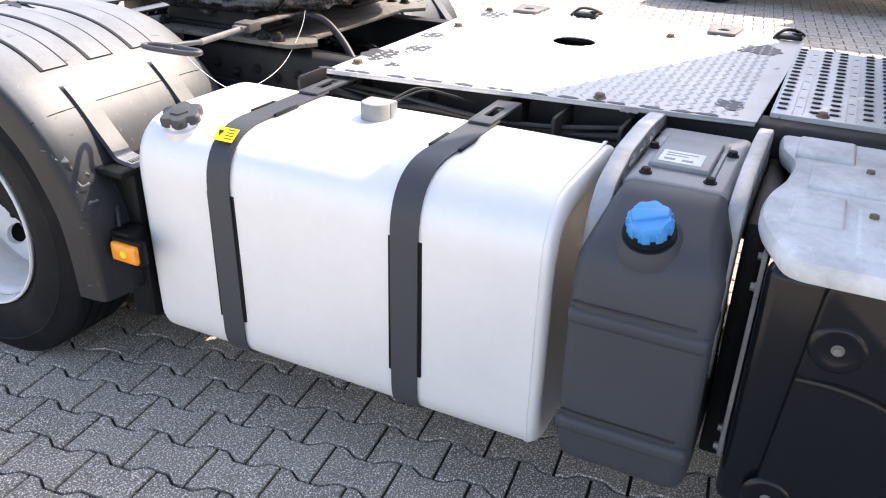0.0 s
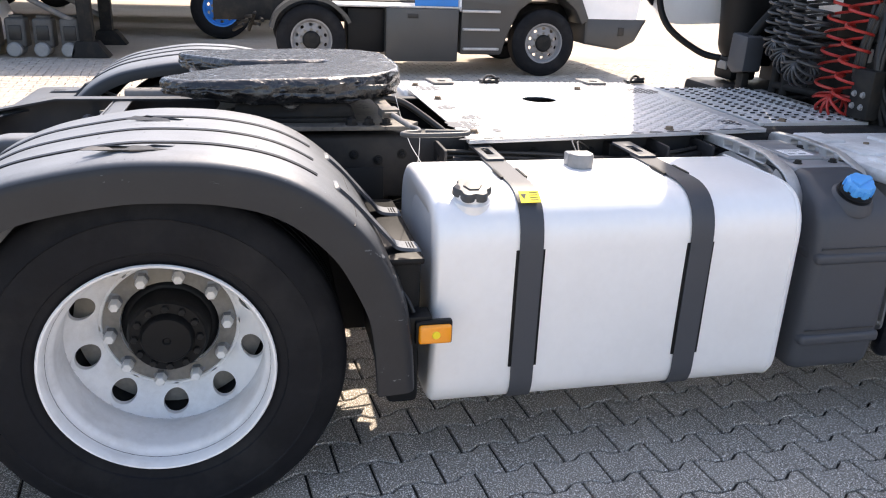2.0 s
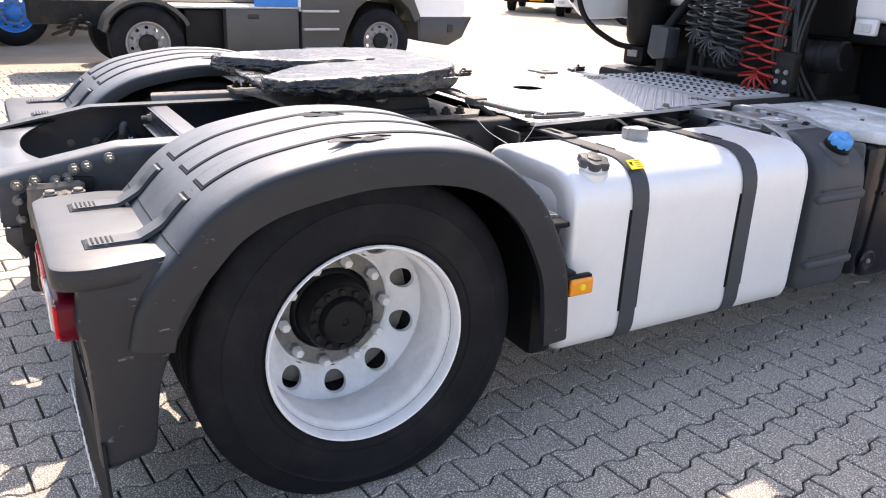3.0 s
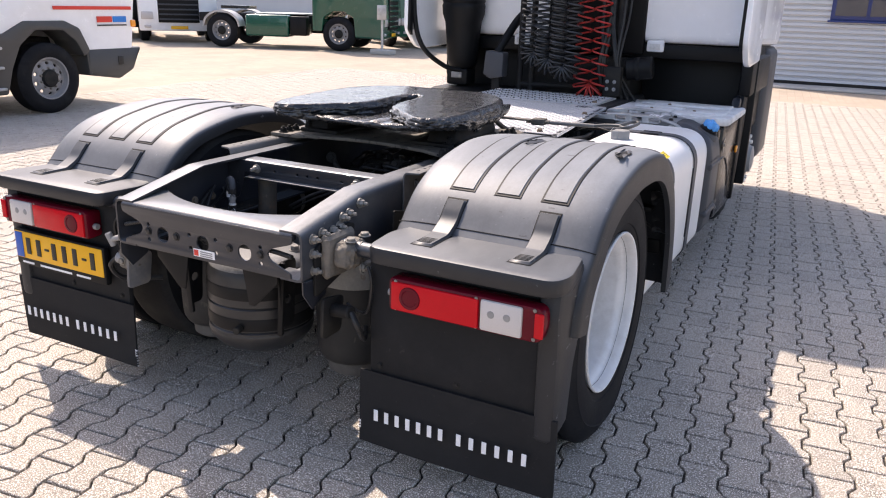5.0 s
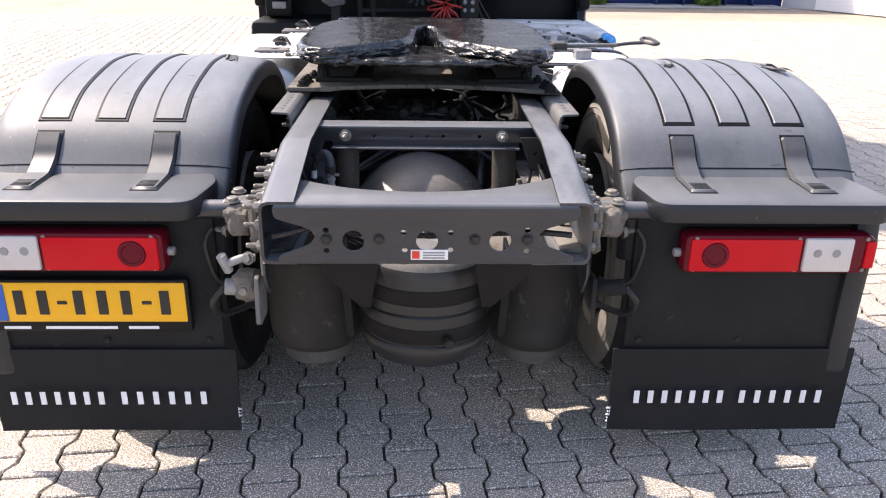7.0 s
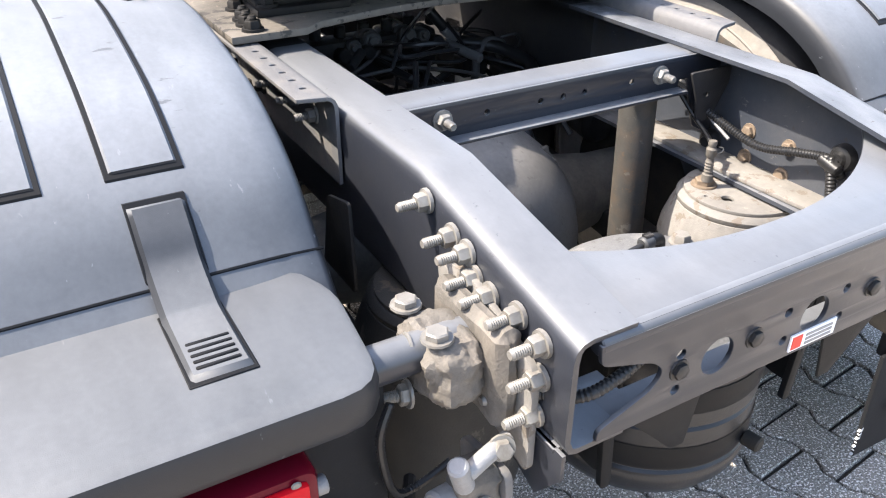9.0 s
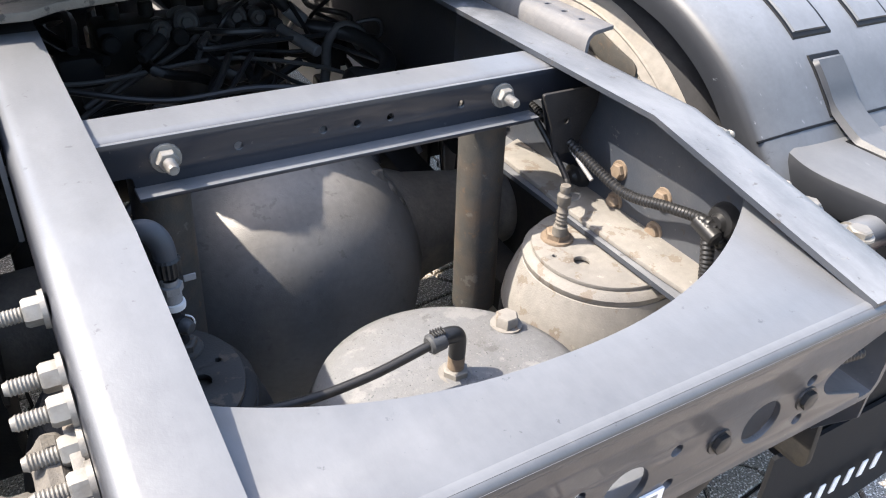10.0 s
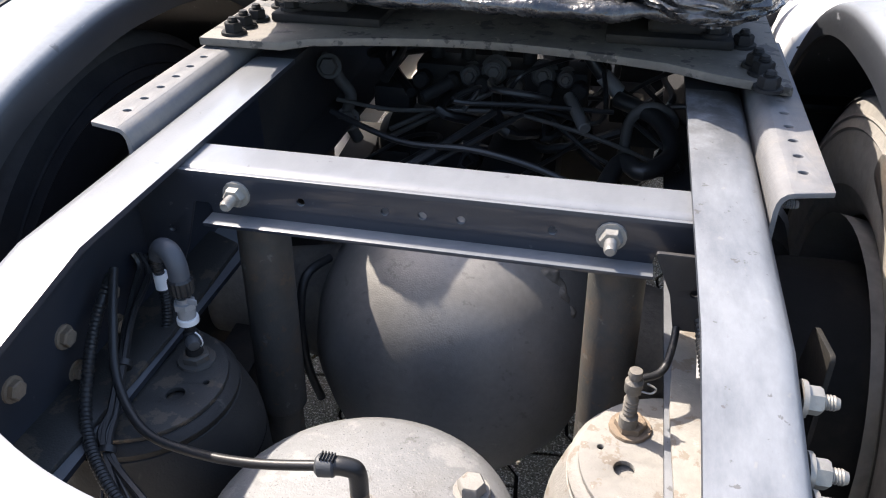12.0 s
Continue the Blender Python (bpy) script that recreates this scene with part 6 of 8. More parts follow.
for s in (1, -1):
    y0, y1 = (0.75, 1.914) if s > 0 else (0.98, 2.2)
    tank = part("fuel_tank", shifted(shell(TANK, y0, y1, ENDS), s), M_TANK, truck, "silver-white fuel tank held by two dark straps" if s > 0 else "white tank behind the deck", smooth=35)
    part("end_panel", shifted(shell(rounded([(0.56, 0.35), (0.99, 0.35), (0.99, 0.82), (0.56, 0.82)], 0.09, 6), y0 + 0.022, y0 + 0.034, [(0.012, 0.0), (0.0, 0.005)]), s), M_TANK, tank)
    if s < 0:
        continue
    for ya, yb in ((0.997, 1.067), (1.530, 1.602)):
        if ya < 1.2:
            part("weld_line", tank_strap(1.884, 1.892, 0.0018), M_TANK, tank)
        st = part("strap", tank_strap(ya, yb, 0.007), M_GREYPLASTIC, tank, "dark grey tank strap")
        for za, zb in ((0.375, 0.748),):
            part("edge_pad", box(1.1105, 1.1160, ya - 0.009, yb + 0.009, za, zb, 0.002), M_PLASTIC_D, st)
        for yy in (ya - 0.008, yb - 0.002):
            part("top_pad", box(0.82, 0.92, yy, yy + 0.010, 0.902, 0.910, 0.002), M_PLASTIC_D, st)
        part("strap_fork", plate(rounded([(0.50, ya), (0.72, ya + 0.004), (0.72, yb - 0.004), (0.50, yb)], 0.008), [rounded([(0.57, ya + 0.022), (0.66, ya + 0.022), (0.66, yb - 0.022), (0.57, yb - 0.022)], 0.008)], t=0.008, m=on_z(0.911)), M_GREYPLASTIC, st)
        part("tension_bolt", rod((0.42, (ya + yb) / 2, 0.880), (0.60, (ya + yb) / 2, 0.905), 0.010, 10, 0.002), M_DARKMETAL, st)
        part("support_arm", plate(rounded([(0.41, 0.74), (0.60, 0.30), (0.70, 0.24), (0.70, 0.252), (0.47, 0.78), (0.47, 0.90), (0.41, 0.90)], 0.01), t=0.05, m=on_y((ya + yb) / 2)), M_DARKMETAL, st)
    stick = part("warning_label", box(-0.021, 0.021, -0.030, 0.030, 0, 0.0012, 0.0), M_LABELYEL, tank, "yellow warning sticker with small print")
    stick.matrix_basis = Matrix.Translation((1.0700, 1.032, 0.8905)) @ pose(0, 0, 0, 0, 34, 0)
    b = bmesh.new()
    for k in range(4):
        box(-0.016 + 0.009 * k, -0.0145 + 0.009 * k, 0.0, 0.024, 0.001, 0.002, 0, 1, b)
    merge(b, plate([(-0.010, -0.026), (0.008, -0.018), (-0.010, -0.010)], t=0.001, m=on_z(0.0016), bevel=0))
    part("label_print", b, M_INK, stick)
    # filler cap with lugs
    cm = axis_matrix((1.040, 0.868, 0.885), (0.24, 0, 1))
    part("filler_neck", revolve([(0.058, -0.035), (0.056, 0.0), (0.046, 0.004), (0.046, 0.02)], (1.040, 0.868, 0.885), (0.24, 0, 1), 32), M_TANK, tank)
    b = bmesh.new()
    star = []
    for k in range(48):
        a = 2 * math.pi * k / 48
        star.append((a, 0.043 + 0.012 * (0.5 + 0.5 * math.cos(6 * a)) ** 0.7))
    rr = []
    for h, f in ((0.010, 0.98), (0.014, 1.04), (0.030, 1.04), (0.036, 0.96), (0.037, 0.8)):
        rr.append([b.verts.new(cm @ Vector((r * f * math.cos(a), r * f * math.sin(a), h))) for a, r in star])
    for a, c in zip(rr, rr[1:]):
        for k in range(48):
            b.faces.new((a[k], a[(k + 1) % 48], c[(k + 1) % 48], c[k]))
    b.faces.new(rr[-1])
    cap = part("filler_cap", b, M_FUELCAP, tank, "dark grey fuel cap with lugs", smooth=30)
    cb = revolve([(0.028, 0.034), (0.026, 0.041), (0.012, 0.043), (0, 0.043)], (0, 0, 0), (0, 0, 1), 6)
    bmesh.ops.transform(cb, verts=cb.verts, matrix=cm)
    part("cap_boss", cb, M_FUELCAP, cap)
    sx, sy = 0.785, 1.297
    snd = part("level_sender", revolve([(0, 0), (0.040, 0), (0.040, 0.042), (0.037, 0.046), (0, 0.046)], (sx, sy, 0.898), (0, 0, 1), 28), M_CAST, tank, "round grey level sender")
    part("sender_box", box(sx - 0.045, sx - 0.008, sy - 0.042, sy + 0.042, 0.898, 0.943, 0.005), M_LID, snd)

# dark urea tank with the blue cap
DEF = rounded([(0.70, 0.272), (1.118, 0.272), (1.137, 0.44), (1.137, 0.74), (1.108, 0.842), (0.955, 0.914), (0.70, 0.905)], [0.03, 0.05, 0.05, 0.06, 0.05, 0.03, 0.03], 6)
b = shell(DEF, 1.963, 2.260, [(0.030, 0.0), (0.014, 0.006), (0.004, 0.018), (0.0, 0.035)])
for v in b.verts:  # narrower towards its top
    v.co.y = 2.10 + (v.co.y - 2.10) * (1 - 0.22 * min(1.0, max(0.0, (v.co.z - 0.80) / 0.09)))
urea = part("urea_tank", b, M_GREYPLASTIC, truck, "dark grey plastic urea tank with a blue cap", smooth=40)
for zz in (0.712, 0.432):
    part("swage", box(0.98, 1.1435, 1.965, 2.258, zz - 0.055, zz - 0.014, 0.016, 5), M_GREYPLASTIC, urea)
    # Dark tube: the crease's shade is put into its colour.
    part("groove", tube([(1.1355, 1.975, zz), (1.138, 2.03, zz), (1.138, 2.17, zz), (1.1355, 2.228, zz)], 0.0028, 8), M_RESERVOIR_SHADE, urea)
cp, cd = (1.071, 2.098, 0.864), (0.50, 0, 1)
part("cap_collar", revolve([(0.074, -0.026), (0.066, -0.006), (0.060, 0.0), (0.056, 0.006), (0.048, 0.007)], cp, cd, 40), M_GREYPLASTIC, urea)
part("cap_ring", revolve([(0.050, 0.0), (0.054, 0.004), (0.054, 0.009), (0.049, 0.011), (0.052, 0.013), (0.052, 0.018), (0.046, 0.020), (0.043, 0.03)], cp, cd, 40), M_PLASTIC_D, urea)
b = bmesh.new()
cm = axis_matrix(cp, cd)
rr = []
for h, f in ((0.024, 0.98), (0.028, 1.0), (0.052, 0.96), (0.060, 0.86), (0.062, 0.6)):
    rr.append([b.verts.new(cm @ Vector(((0.0445 + 0.0025 * math.cos(8 * 2 * math.pi * k / 60)) * f * math.cos(2 * math.pi * k / 60), (0.0445 + 0.0025 * math.cos(8 * 2 * math.pi * k / 60)) * f * math.sin(2 * math.pi * k / 60), h))) for k in range(60)])
for a, c in zip(rr, rr[1:]):
    for k in range(60):
        b.faces.new((a[k], a[(k + 1) % 60], c[(k + 1) % 60], c[k]))
b.faces.new(rr[-1])
bc = part("urea_cap", b, M_BLUECAP, urea, "bright blue screw cap", smooth=30)
part("grip", plate(rounded([(-0.036, -0.015), (0.036, -0.009), (0.036, 0.009), (-0.036, 0.015)], 0.006), t=0.010, m=cm @ pose(0, 0, 0.064, 0, 0, 20), bevel=0.003), M_BLUECAP, bc)
for k in range(16):
    a = 2 * math.pi * (k + 0.5) / 16
    part("cap_knurl", rod(cm @ Vector((0.0440 * math.cos(a), 0.0440 * math.sin(a), 0.026)), cm @ Vector((0.0430 * math.cos(a), 0.0430 * math.sin(a), 0.050)), 0.0035, 8, 0.001), M_BLUECAP, bc)

# cast brackets on both sides of the urea tank
for yy, w, e in ((1.966, 0.044, 0.0), (2.240, 0.036, -0.045)):
    arm = [(0.42, 0.93), (0.60, 0.945), (0.80, 0.940), (0.93, 0.905), (0.995 + e, 0.84), (1.015 + e, 0.72), (1.005 + e, 0.55), (0.98 + e, 0.47), (0.945 + e, 0.49), (0.965 + e, 0.70), (0.935 + e, 0.80), (0.87, 0.85), (0.78, 0.885), (0.60, 0.895), (0.42, 0.80)]
    slots = [rounded([(0.56 + 0.1 * k, 0.908), (0.62 + 0.1 * k, 0.908), (0.62 + 0.1 * k, 0.930), (0.56 + 0.1 * k, 0.930)], 0.008) for k in range(3)]
    slots += [rounded([(0.875, 0.878), (0.915, 0.866), (0.925, 0.880), (0.885, 0.900)], 0.006), rounded([(0.952 + e, 0.812), (0.972 + e, 0.77), (0.985 + e, 0.775), (0.968 + e, 0.825)], 0.005)] if e == 0 else []
    part("cast_bracket", plate(rounded(arm, 0.03, 3), slots, t=w, m=on_y(yy), bevel=0.006), M_ALU_D, truck, "pale grey cast bracket arm")
cover = part("pump_cover", box(0.50, 0.915, 1.995, 2.222, 0.870, 0.917, 0.022, 3), M_LID, truck, "dark grey box cover with a white label")
part("cover_panel", box(0.60, 0.825, 2.028, 2.165, 0.912, 0.928, 0.010, 3), M_LID, cover)
part("cover_bead", box(0.59, 0.84, 2.166, 2.178, 0.912, 0.923, 0.005, 2), M_LID, cover)
lb = part("cover_label", box(0.725, 0.805, 2.045, 2.140, 0.9282, 0.9292, 0.0), M_WHITEINK, cover, "white label with grey print")
b = bmesh.new()
for k in range(2):
    box(0.740 + 0.016 * k, 0.746 + 0.016 * k, 2.055, 2.125 - 0.02 * k, 0.9290, 0.9297, 0, 1, b)
for k in range(2):
    box(0.780, 0.792, 2.055 + 0.04 * k, 2.080 + 0.04 * k, 0.9290, 0.9297, 0, 1, b)
part("label_print", b, M_LID, lb)
for xx, yy in ((0.688, 2.012), (0.868, 2.034), (0.862, 2.172), (0.66, 2.190)):
    part("bolt", bolt((xx, yy, 0.917), (0, 0, 1), 0.011, 0.012), M_DARKMETAL, cover)

# battery box cover and side skirt
b = plate(rounded([(0.40, 2.275), (0.52, 2.285), (0.60, 2.325), (0.74, 2.315), (0.84, 2.285), (0.98, 2.285), (1.15, 2.355), (1.15, 3.02), (0.40, 3.02)], [0.02, 0.03, 0.05, 0.05, 0.05, 0.06, 0.04, 0.02, 0.02]), t=0.05, m=on_z(0.89), bevel=0.018)
bat = part("battery_cover", b, M_COVER, truck, "dusty grey moulded battery box cover")
for ya, yb, xa, xb in ((2.32, 2.45, 0.43, 0.58), (2.36, 2.56, 0.62, 0.78), (2.34, 2.44, 0.82, 0.98), (2.46, 2.66, 0.86, 1.10), (2.60, 2.72, 0.50, 0.82), (2.77, 2.95, 0.50, 1.08)):
    part("moulding", box(xa, xb, ya, yb, 0.905, 0.925, 0.012, 3), M_COVER, bat)
for xx, yy in ((0.644, 2.48), (0.911, 2.488), (0.70, 2.74)):
    part("bolt", bolt((xx, yy, 0.922), (0, 0, 1), 0.010, 0.010), M_RUSTY, bat)
part("gap_panel", plate(rounded([(0.70, 0.30), (1.082, 0.385), (1.075, 0.70), (1.060, 0.865), (0.70, 0.865)], 0.02), t=0.010, m=on_y(2.316), bevel=0.002), M_CHASSIS_D, bat, "worn metal end panel")
# Added black block that keeps lit ground out of the gap.
part("inner_panel", box(0.45, 0.90, 2.264, 2.309, 0.25, 0.86, 0.005), M_PLASTIC_D, bat)
for xx, zz in ((1.070, 0.41), (1.045, 0.79), (0.985, 0.83), (1.045, 0.44)):
    part("strip_bolt", bolt((xx, 2.311, zz), (0, -1, 0), 0.008, 0.010), M_NUT, bat)
part("battery_box", box(0.45, 1.03, 2.36, 3.0, 0.33, 0.865, 0.02), M_PLASTIC_D, bat)
sk = [(2.385, 0.27), (3.05, 0.26), (3.12, 0.95), (2.98, 1.0), (2.95, 0.88), (2.43, 0.885)]
skirt = part("side_skirt", plate(rounded(sk, 0.05), t=0.06, m=Matrix.Translation((1.085, 0, 0)) @ PX, bevel=0.02), M_SKIRT, truck, "black plastic side skirt with step dimples")
part("skirt_edge", box(1.03, 1.098, 2.323, 2.46, 0.28, 0.868, 0.03, 3), M_SKIRT, skirt)
for yy, zz in ((2.475, 0.735), (2.425, 0.347)):
    part("dimple", revolve([(0.052, -0.003), (0.046, 0.003), (0.040, 0.0045), (0.030, 0.002), (0.016, 0.0008), (0, 0.0006)], (1.1150, yy, zz), (1, 0, 0), 32), M_SKIRT, skirt)
    part("skirt_bolt", bolt((1.1156, yy, zz), (1, 0, 0), 0.009, 0.008), M_NUT, skirt)
part("skirt_swage", tube([(1.112, 2.42, 0.652), (1.116, 2.50, 0.655), (1.116, 2.60, 0.628), (1.114, 2.72, 0.54), (1.112, 2.80, 0.42)], 0.008, 8), M_SKIRT, skirt)
part("front_arch", plate(rounded([(3.02, 0.26), (3.14, 0.60), (3.22, 0.90), (3.40, 1.08), (3.62, 1.12), (3.62, 1.22), (3.30, 1.18), (3.05, 1.0), (2.98, 0.9)], 0.03), t=0.06, m=on_x(1.10), bevel=0.02), M_PLASTIC_D, truck)
marker = part("side_marker", box(1.16, 1.185, 0.690, 0.795, 0.505, 0.575, 0.006), M_PLASTIC_D, truck, "orange side marker lamp on a black bracket")
part("marker_lens", box(1.182, 1.20, 0.697, 0.79, 0.512, 0.568, 0.008, 3), M_ORANGE, marker, "orange lens")
part("marker_bulb", revolve([(0.012, 0), (0.01, 0.003), (0, 0.004)], (1.2, 0.745, 0.54), (1, 0, 0), 16), M_LABELYEL, marker)
part("marker_bracket", box(1.10, 1.17, 0.66, 0.74, 0.52, 0.585, 0.006), M_PLASTIC_D, marker)
part("marker_cable", tube([(1.15, 0.69, 0.59), (1.13, 0.67, 0.63), (1.10, 0.64, 0.66)], 0.006, 8), M_HOSE, marker)
part("side_marker", box(1.12, 1.135, 2.93, 2.99, 0.62, 0.665, 0.006), M_ORANGE, truck, "small orange side marker lamp")

# ---- cab ----
cab = part("cab", plate(rounded([(3.02, 1.307), (4.95, 1.25), (4.95, 2.9), (4.80, 3.30), (3.02, 3.30)], 0.06), t=2.2, m=on_x(0), bevel=0.05), M_WHITE, truck, "white sleeper cab")
# Unseen roof piece; outline set by where its shadow falls.
part("roof_fairing", plate(rounded([(-1.10, 2.62), (-0.92, 2.44), (-0.60, 2.42), (-0.25, 2.60), (0.25, 2.60), (0.60, 2.42), (0.92, 2.44), (1.10, 2.62), (1.10, 4.50), (-1.10, 4.50)], 0.06), t=0.42, m=on_z(3.50), bevel=0.06), M_WHITE, cab)
for s in (1, -1):
    b = plate(rounded([(2.42, 1.34), (2.58, 1.20), (3.06, 1.22), (3.06, 3.40), (2.455, 3.40), (2.428, 1.76)], [0.05, 0.08, 0.01, 0.01, 0.02, 0.2]), t=0.035, m=on_x(1.168), bevel=0.008)
    fair = part("side_fairing", shifted(b, s), M_WHITE, cab, "white side air deflector")
    part("fairing_trim", shifted(plate(rounded([(2.42, 1.34), (2.46, 1.30), (2.48, 1.74), (2.505, 3.35), (2.46, 3.36), (2.434, 1.78)], 0.01), t=0.02, m=on_x(1.143)), s), M_PLASTIC_D, fair)
    if s < 0:
        part("grab_pipe", shifted(tube([(1.15, 2.50, 1.9), (1.13, 2.48, 1.45), (1.08, 2.52, 1.22), (0.98, 2.68, 1.08), (0.90, 2.78, 1.05)], 0.018, 10), s), M_PLASTIC_D, fair)
    part("lamp_notch", shifted(box(0.44, 0.56, 2.995, 3.03, 1.245, 1.325, 0.012), s), M_WHITE, cab)
    part("notch_glass", shifted(box(0.463, 0.537, 2.990, 3.0, 1.262, 1.302, 0.004), s), M_COVER, cab)
# Unlit space behind the coils, its shade painted as a black panel.
part("rear_recess", box(-0.30, 0.42, 3.0, 3.05, 1.22, 3.3, 0.03), M_PLASTIC_D, cab, "recess behind the coils, painted black for shade")
# Unseen near-black panels added to keep light out under the cab.
part("underbody", box(-1.05, 1.05, 3.9, 4.9, 0.6, 1.27, 0.05), M_PLASTIC_D, cab)
part("floor_pan", box(-1.09, 1.09, 3.03, 3.95, 1.20, 1.30, 0.02), M_PLASTIC_D, cab)
for s in (1, -1):
    part("arch_liner", shifted(box(0.38, 1.17, 3.22, 3.27, 0.35, 1.22, 0.01), s), M_PLASTIC_D, cab)
    part("wheel_housing", shifted(box(1.08, 1.16, 3.04, 3.95, 0.98, 1.22, 0.02), s), M_PLASTIC_D, cab)
part("engine_rear", box(-0.40, 0.36, 2.95, 3.9, 0.62, 1.20, 0.06, 3), M_DARKMETAL, truck)
part("bumper", box(-1.10, 1.10, 4.5, 5.05, 0.3, 1.25, 0.08, 3), M_GREYPLASTIC, cab)
# air intake stack
it = part("air_intake", revolve([(0, 0), (0.085, 0), (0.105, 0.02), (0.118, 0.06), (0.128, 0.22), (0.140, 0.34), (0.160, 0.40), (0.163, 0.44)] + [(0.165 - 0.008 * (k % 2), 0.46 + 0.018 * k) for k in range(34)] + [(0, 1.10)], (-0.956, 2.925, 1.055), (0, 0, 1), 36), M_PLASTIC_D, truck, "black ribbed air intake stack")
part("intake_foot", box(-1.05, -0.87, 2.84, 3.00, 0.93, 1.056, 0.02), M_PLASTIC_D, it)
part("foot_cover", box(-1.00, -0.91, 2.828, 2.841, 0.985, 1.03, 0.005), M_CAST, it)
gb = part("equipment_box", plate(rounded([(-0.655, 1.045), (-0.60, 1.012), (-0.505, 1.03), (-0.500, 1.20), (-0.640, 1.21)], 0.010), t=0.10, m=on_y(2.72), bevel=0.006), M_GREYPLASTIC, truck, "dark grey equipment box on a bracket")
part("box_arm", tube([(-0.58, 2.74, 1.19), (-0.54, 2.80, 1.30), (-0.50, 2.90, 1.42), (-0.46, 3.0, 1.50)], 0.03, 10), M_PLASTIC_D, gb)
part("box_leg", box(-0.60, -0.54, 2.70, 2.74, 0.85, 1.02, 0.006), M_DARKMETAL, gb)
part("left_fender_box", box(-1.13, -0.55, 2.70, 3.2, 0.55, 0.92, 0.04), M_PLASTIC_D, truck)
for xx in (-0.42, -0.33, 0.30):
    part("post", rod((xx, 2.80, 0.85), (xx, 2.82, 2.0), 0.022, 12, 0.004), M_DARKMETAL, truck)
part("crossbeam", rod((-0.42, 2.80, 0.98), (0.34, 2.80, 1.0), 0.018, 12), M_DARKMETAL, truck)
pump = part("round_pump", rod((0.36, 2.82, 1.13), (0.54, 2.84, 1.15), 0.075, 28, 0.01), M_PLASTIC_D, truck, "round black pump with a clamp")
part("pump_band", revolve([(0.076, 0.06), (0.08, 0.065), (0.08, 0.09), (0.076, 0.095)], (0.36, 2.82, 1.13), (0.22, 0.02, 0.02), 28), M_PLASTIC_D, pump)
part("pump_plate", box(0.24, 0.36, 2.70, 2.76, 0.95, 1.15, 0.01), M_DARKMETAL, pump)
for k in range(4):
    part("bolt", bolt((0.27 + 0.05 * (k % 2), 2.70, 1.0 + 0.05 * (k // 2)), (0, -1, 0), 0.010, 0.010), M_CAST, pump)
part("white_box", box(0.180, 0.228, 2.755, 2.79, 1.165, 1.225, 0.008), M_LENSWHITE, truck, "small white junction box")
rngh = random.Random(11)
for k in range(6):
    x = 0.17 + 0.036 * k
    part("rear_hose", tube([(x + rngh.uniform(-0.03, 0.03), 2.84, 1.95), (x + rngh.uniform(-0.04, 0.04), 2.80, 1.5), (x + rngh.uniform(-0.03, 0.05), 2.75, 1.15), (0.20 + 0.05 * k, 2.8, 0.92)], rngh.choice((0.008, 0.012, 0.017)), 8), M_HOSE, truck)


def coil(name, cx, cy, z_top, z_bot, r, material, turns, label, wire=0.0065, gap=0.075):
    """A hanging coiled hose: down, round the bottom loop and up again."""
    b = bmesh.new()
    centre = []
    for k in range(101):
        t = k / 100
        if t < 0.42:
            f = t / 0.42
            centre.append(Vector((cx - gap, cy, z_top + (z_bot + gap - z_top) * f)))
        elif t > 0.58:
            f = (t - 0.58) / 0.42
            centre.append(Vector((cx + gap, cy, z_bot + gap + (z_top - z_bot - gap) * f)))
        else:
            a = math.pi * (t - 0.42) / 0.16
            centre.append(Vector((cx - gap * math.cos(a), cy, z_bot + gap - gap * math.sin(a))))
    pts = []
    n = turns * 10
    for k in range(n):
        u = 100 * k / (n - 1)
        i = min(int(u), 99)
        p = centre[i].lerp(centre[i + 1], u - i)
        tn = (centre[i + 1] - centre[i]).normalized()
        sd = tn.cross(Vector((0, 1, 0))).normalized()
        ph = 2 * math.pi * k / 10
        pts.append(p + r * (math.cos(ph) * sd + math.sin(ph) * Vector((0, 1, 0))))
    return part(name, tube(pts, wire, 6, 2), material, truck, label)


coil("coiled_hose", -0.27, 2.70, 2.0, 1.16, 0.050, M_COILBLACK, 44, "black coiled air hose", gap=0.055)
coil("coiled_hose", -0.15, 2.67, 2.0, 1.12, 0.053, M_COILBLACK, 44, "black coiled air hose", gap=0.06)
coil("coiled_hose", -0.03, 2.65, 2.0, 1.085, 0.053, M_COILBLACK, 46, "black coiled air hose", gap=0.055)
coil("coiled_hose", 0.14, 2.72, 2.0, 0.965, 0.055, M_COILRED, 34, "red coiled air hose", gap=0.06)

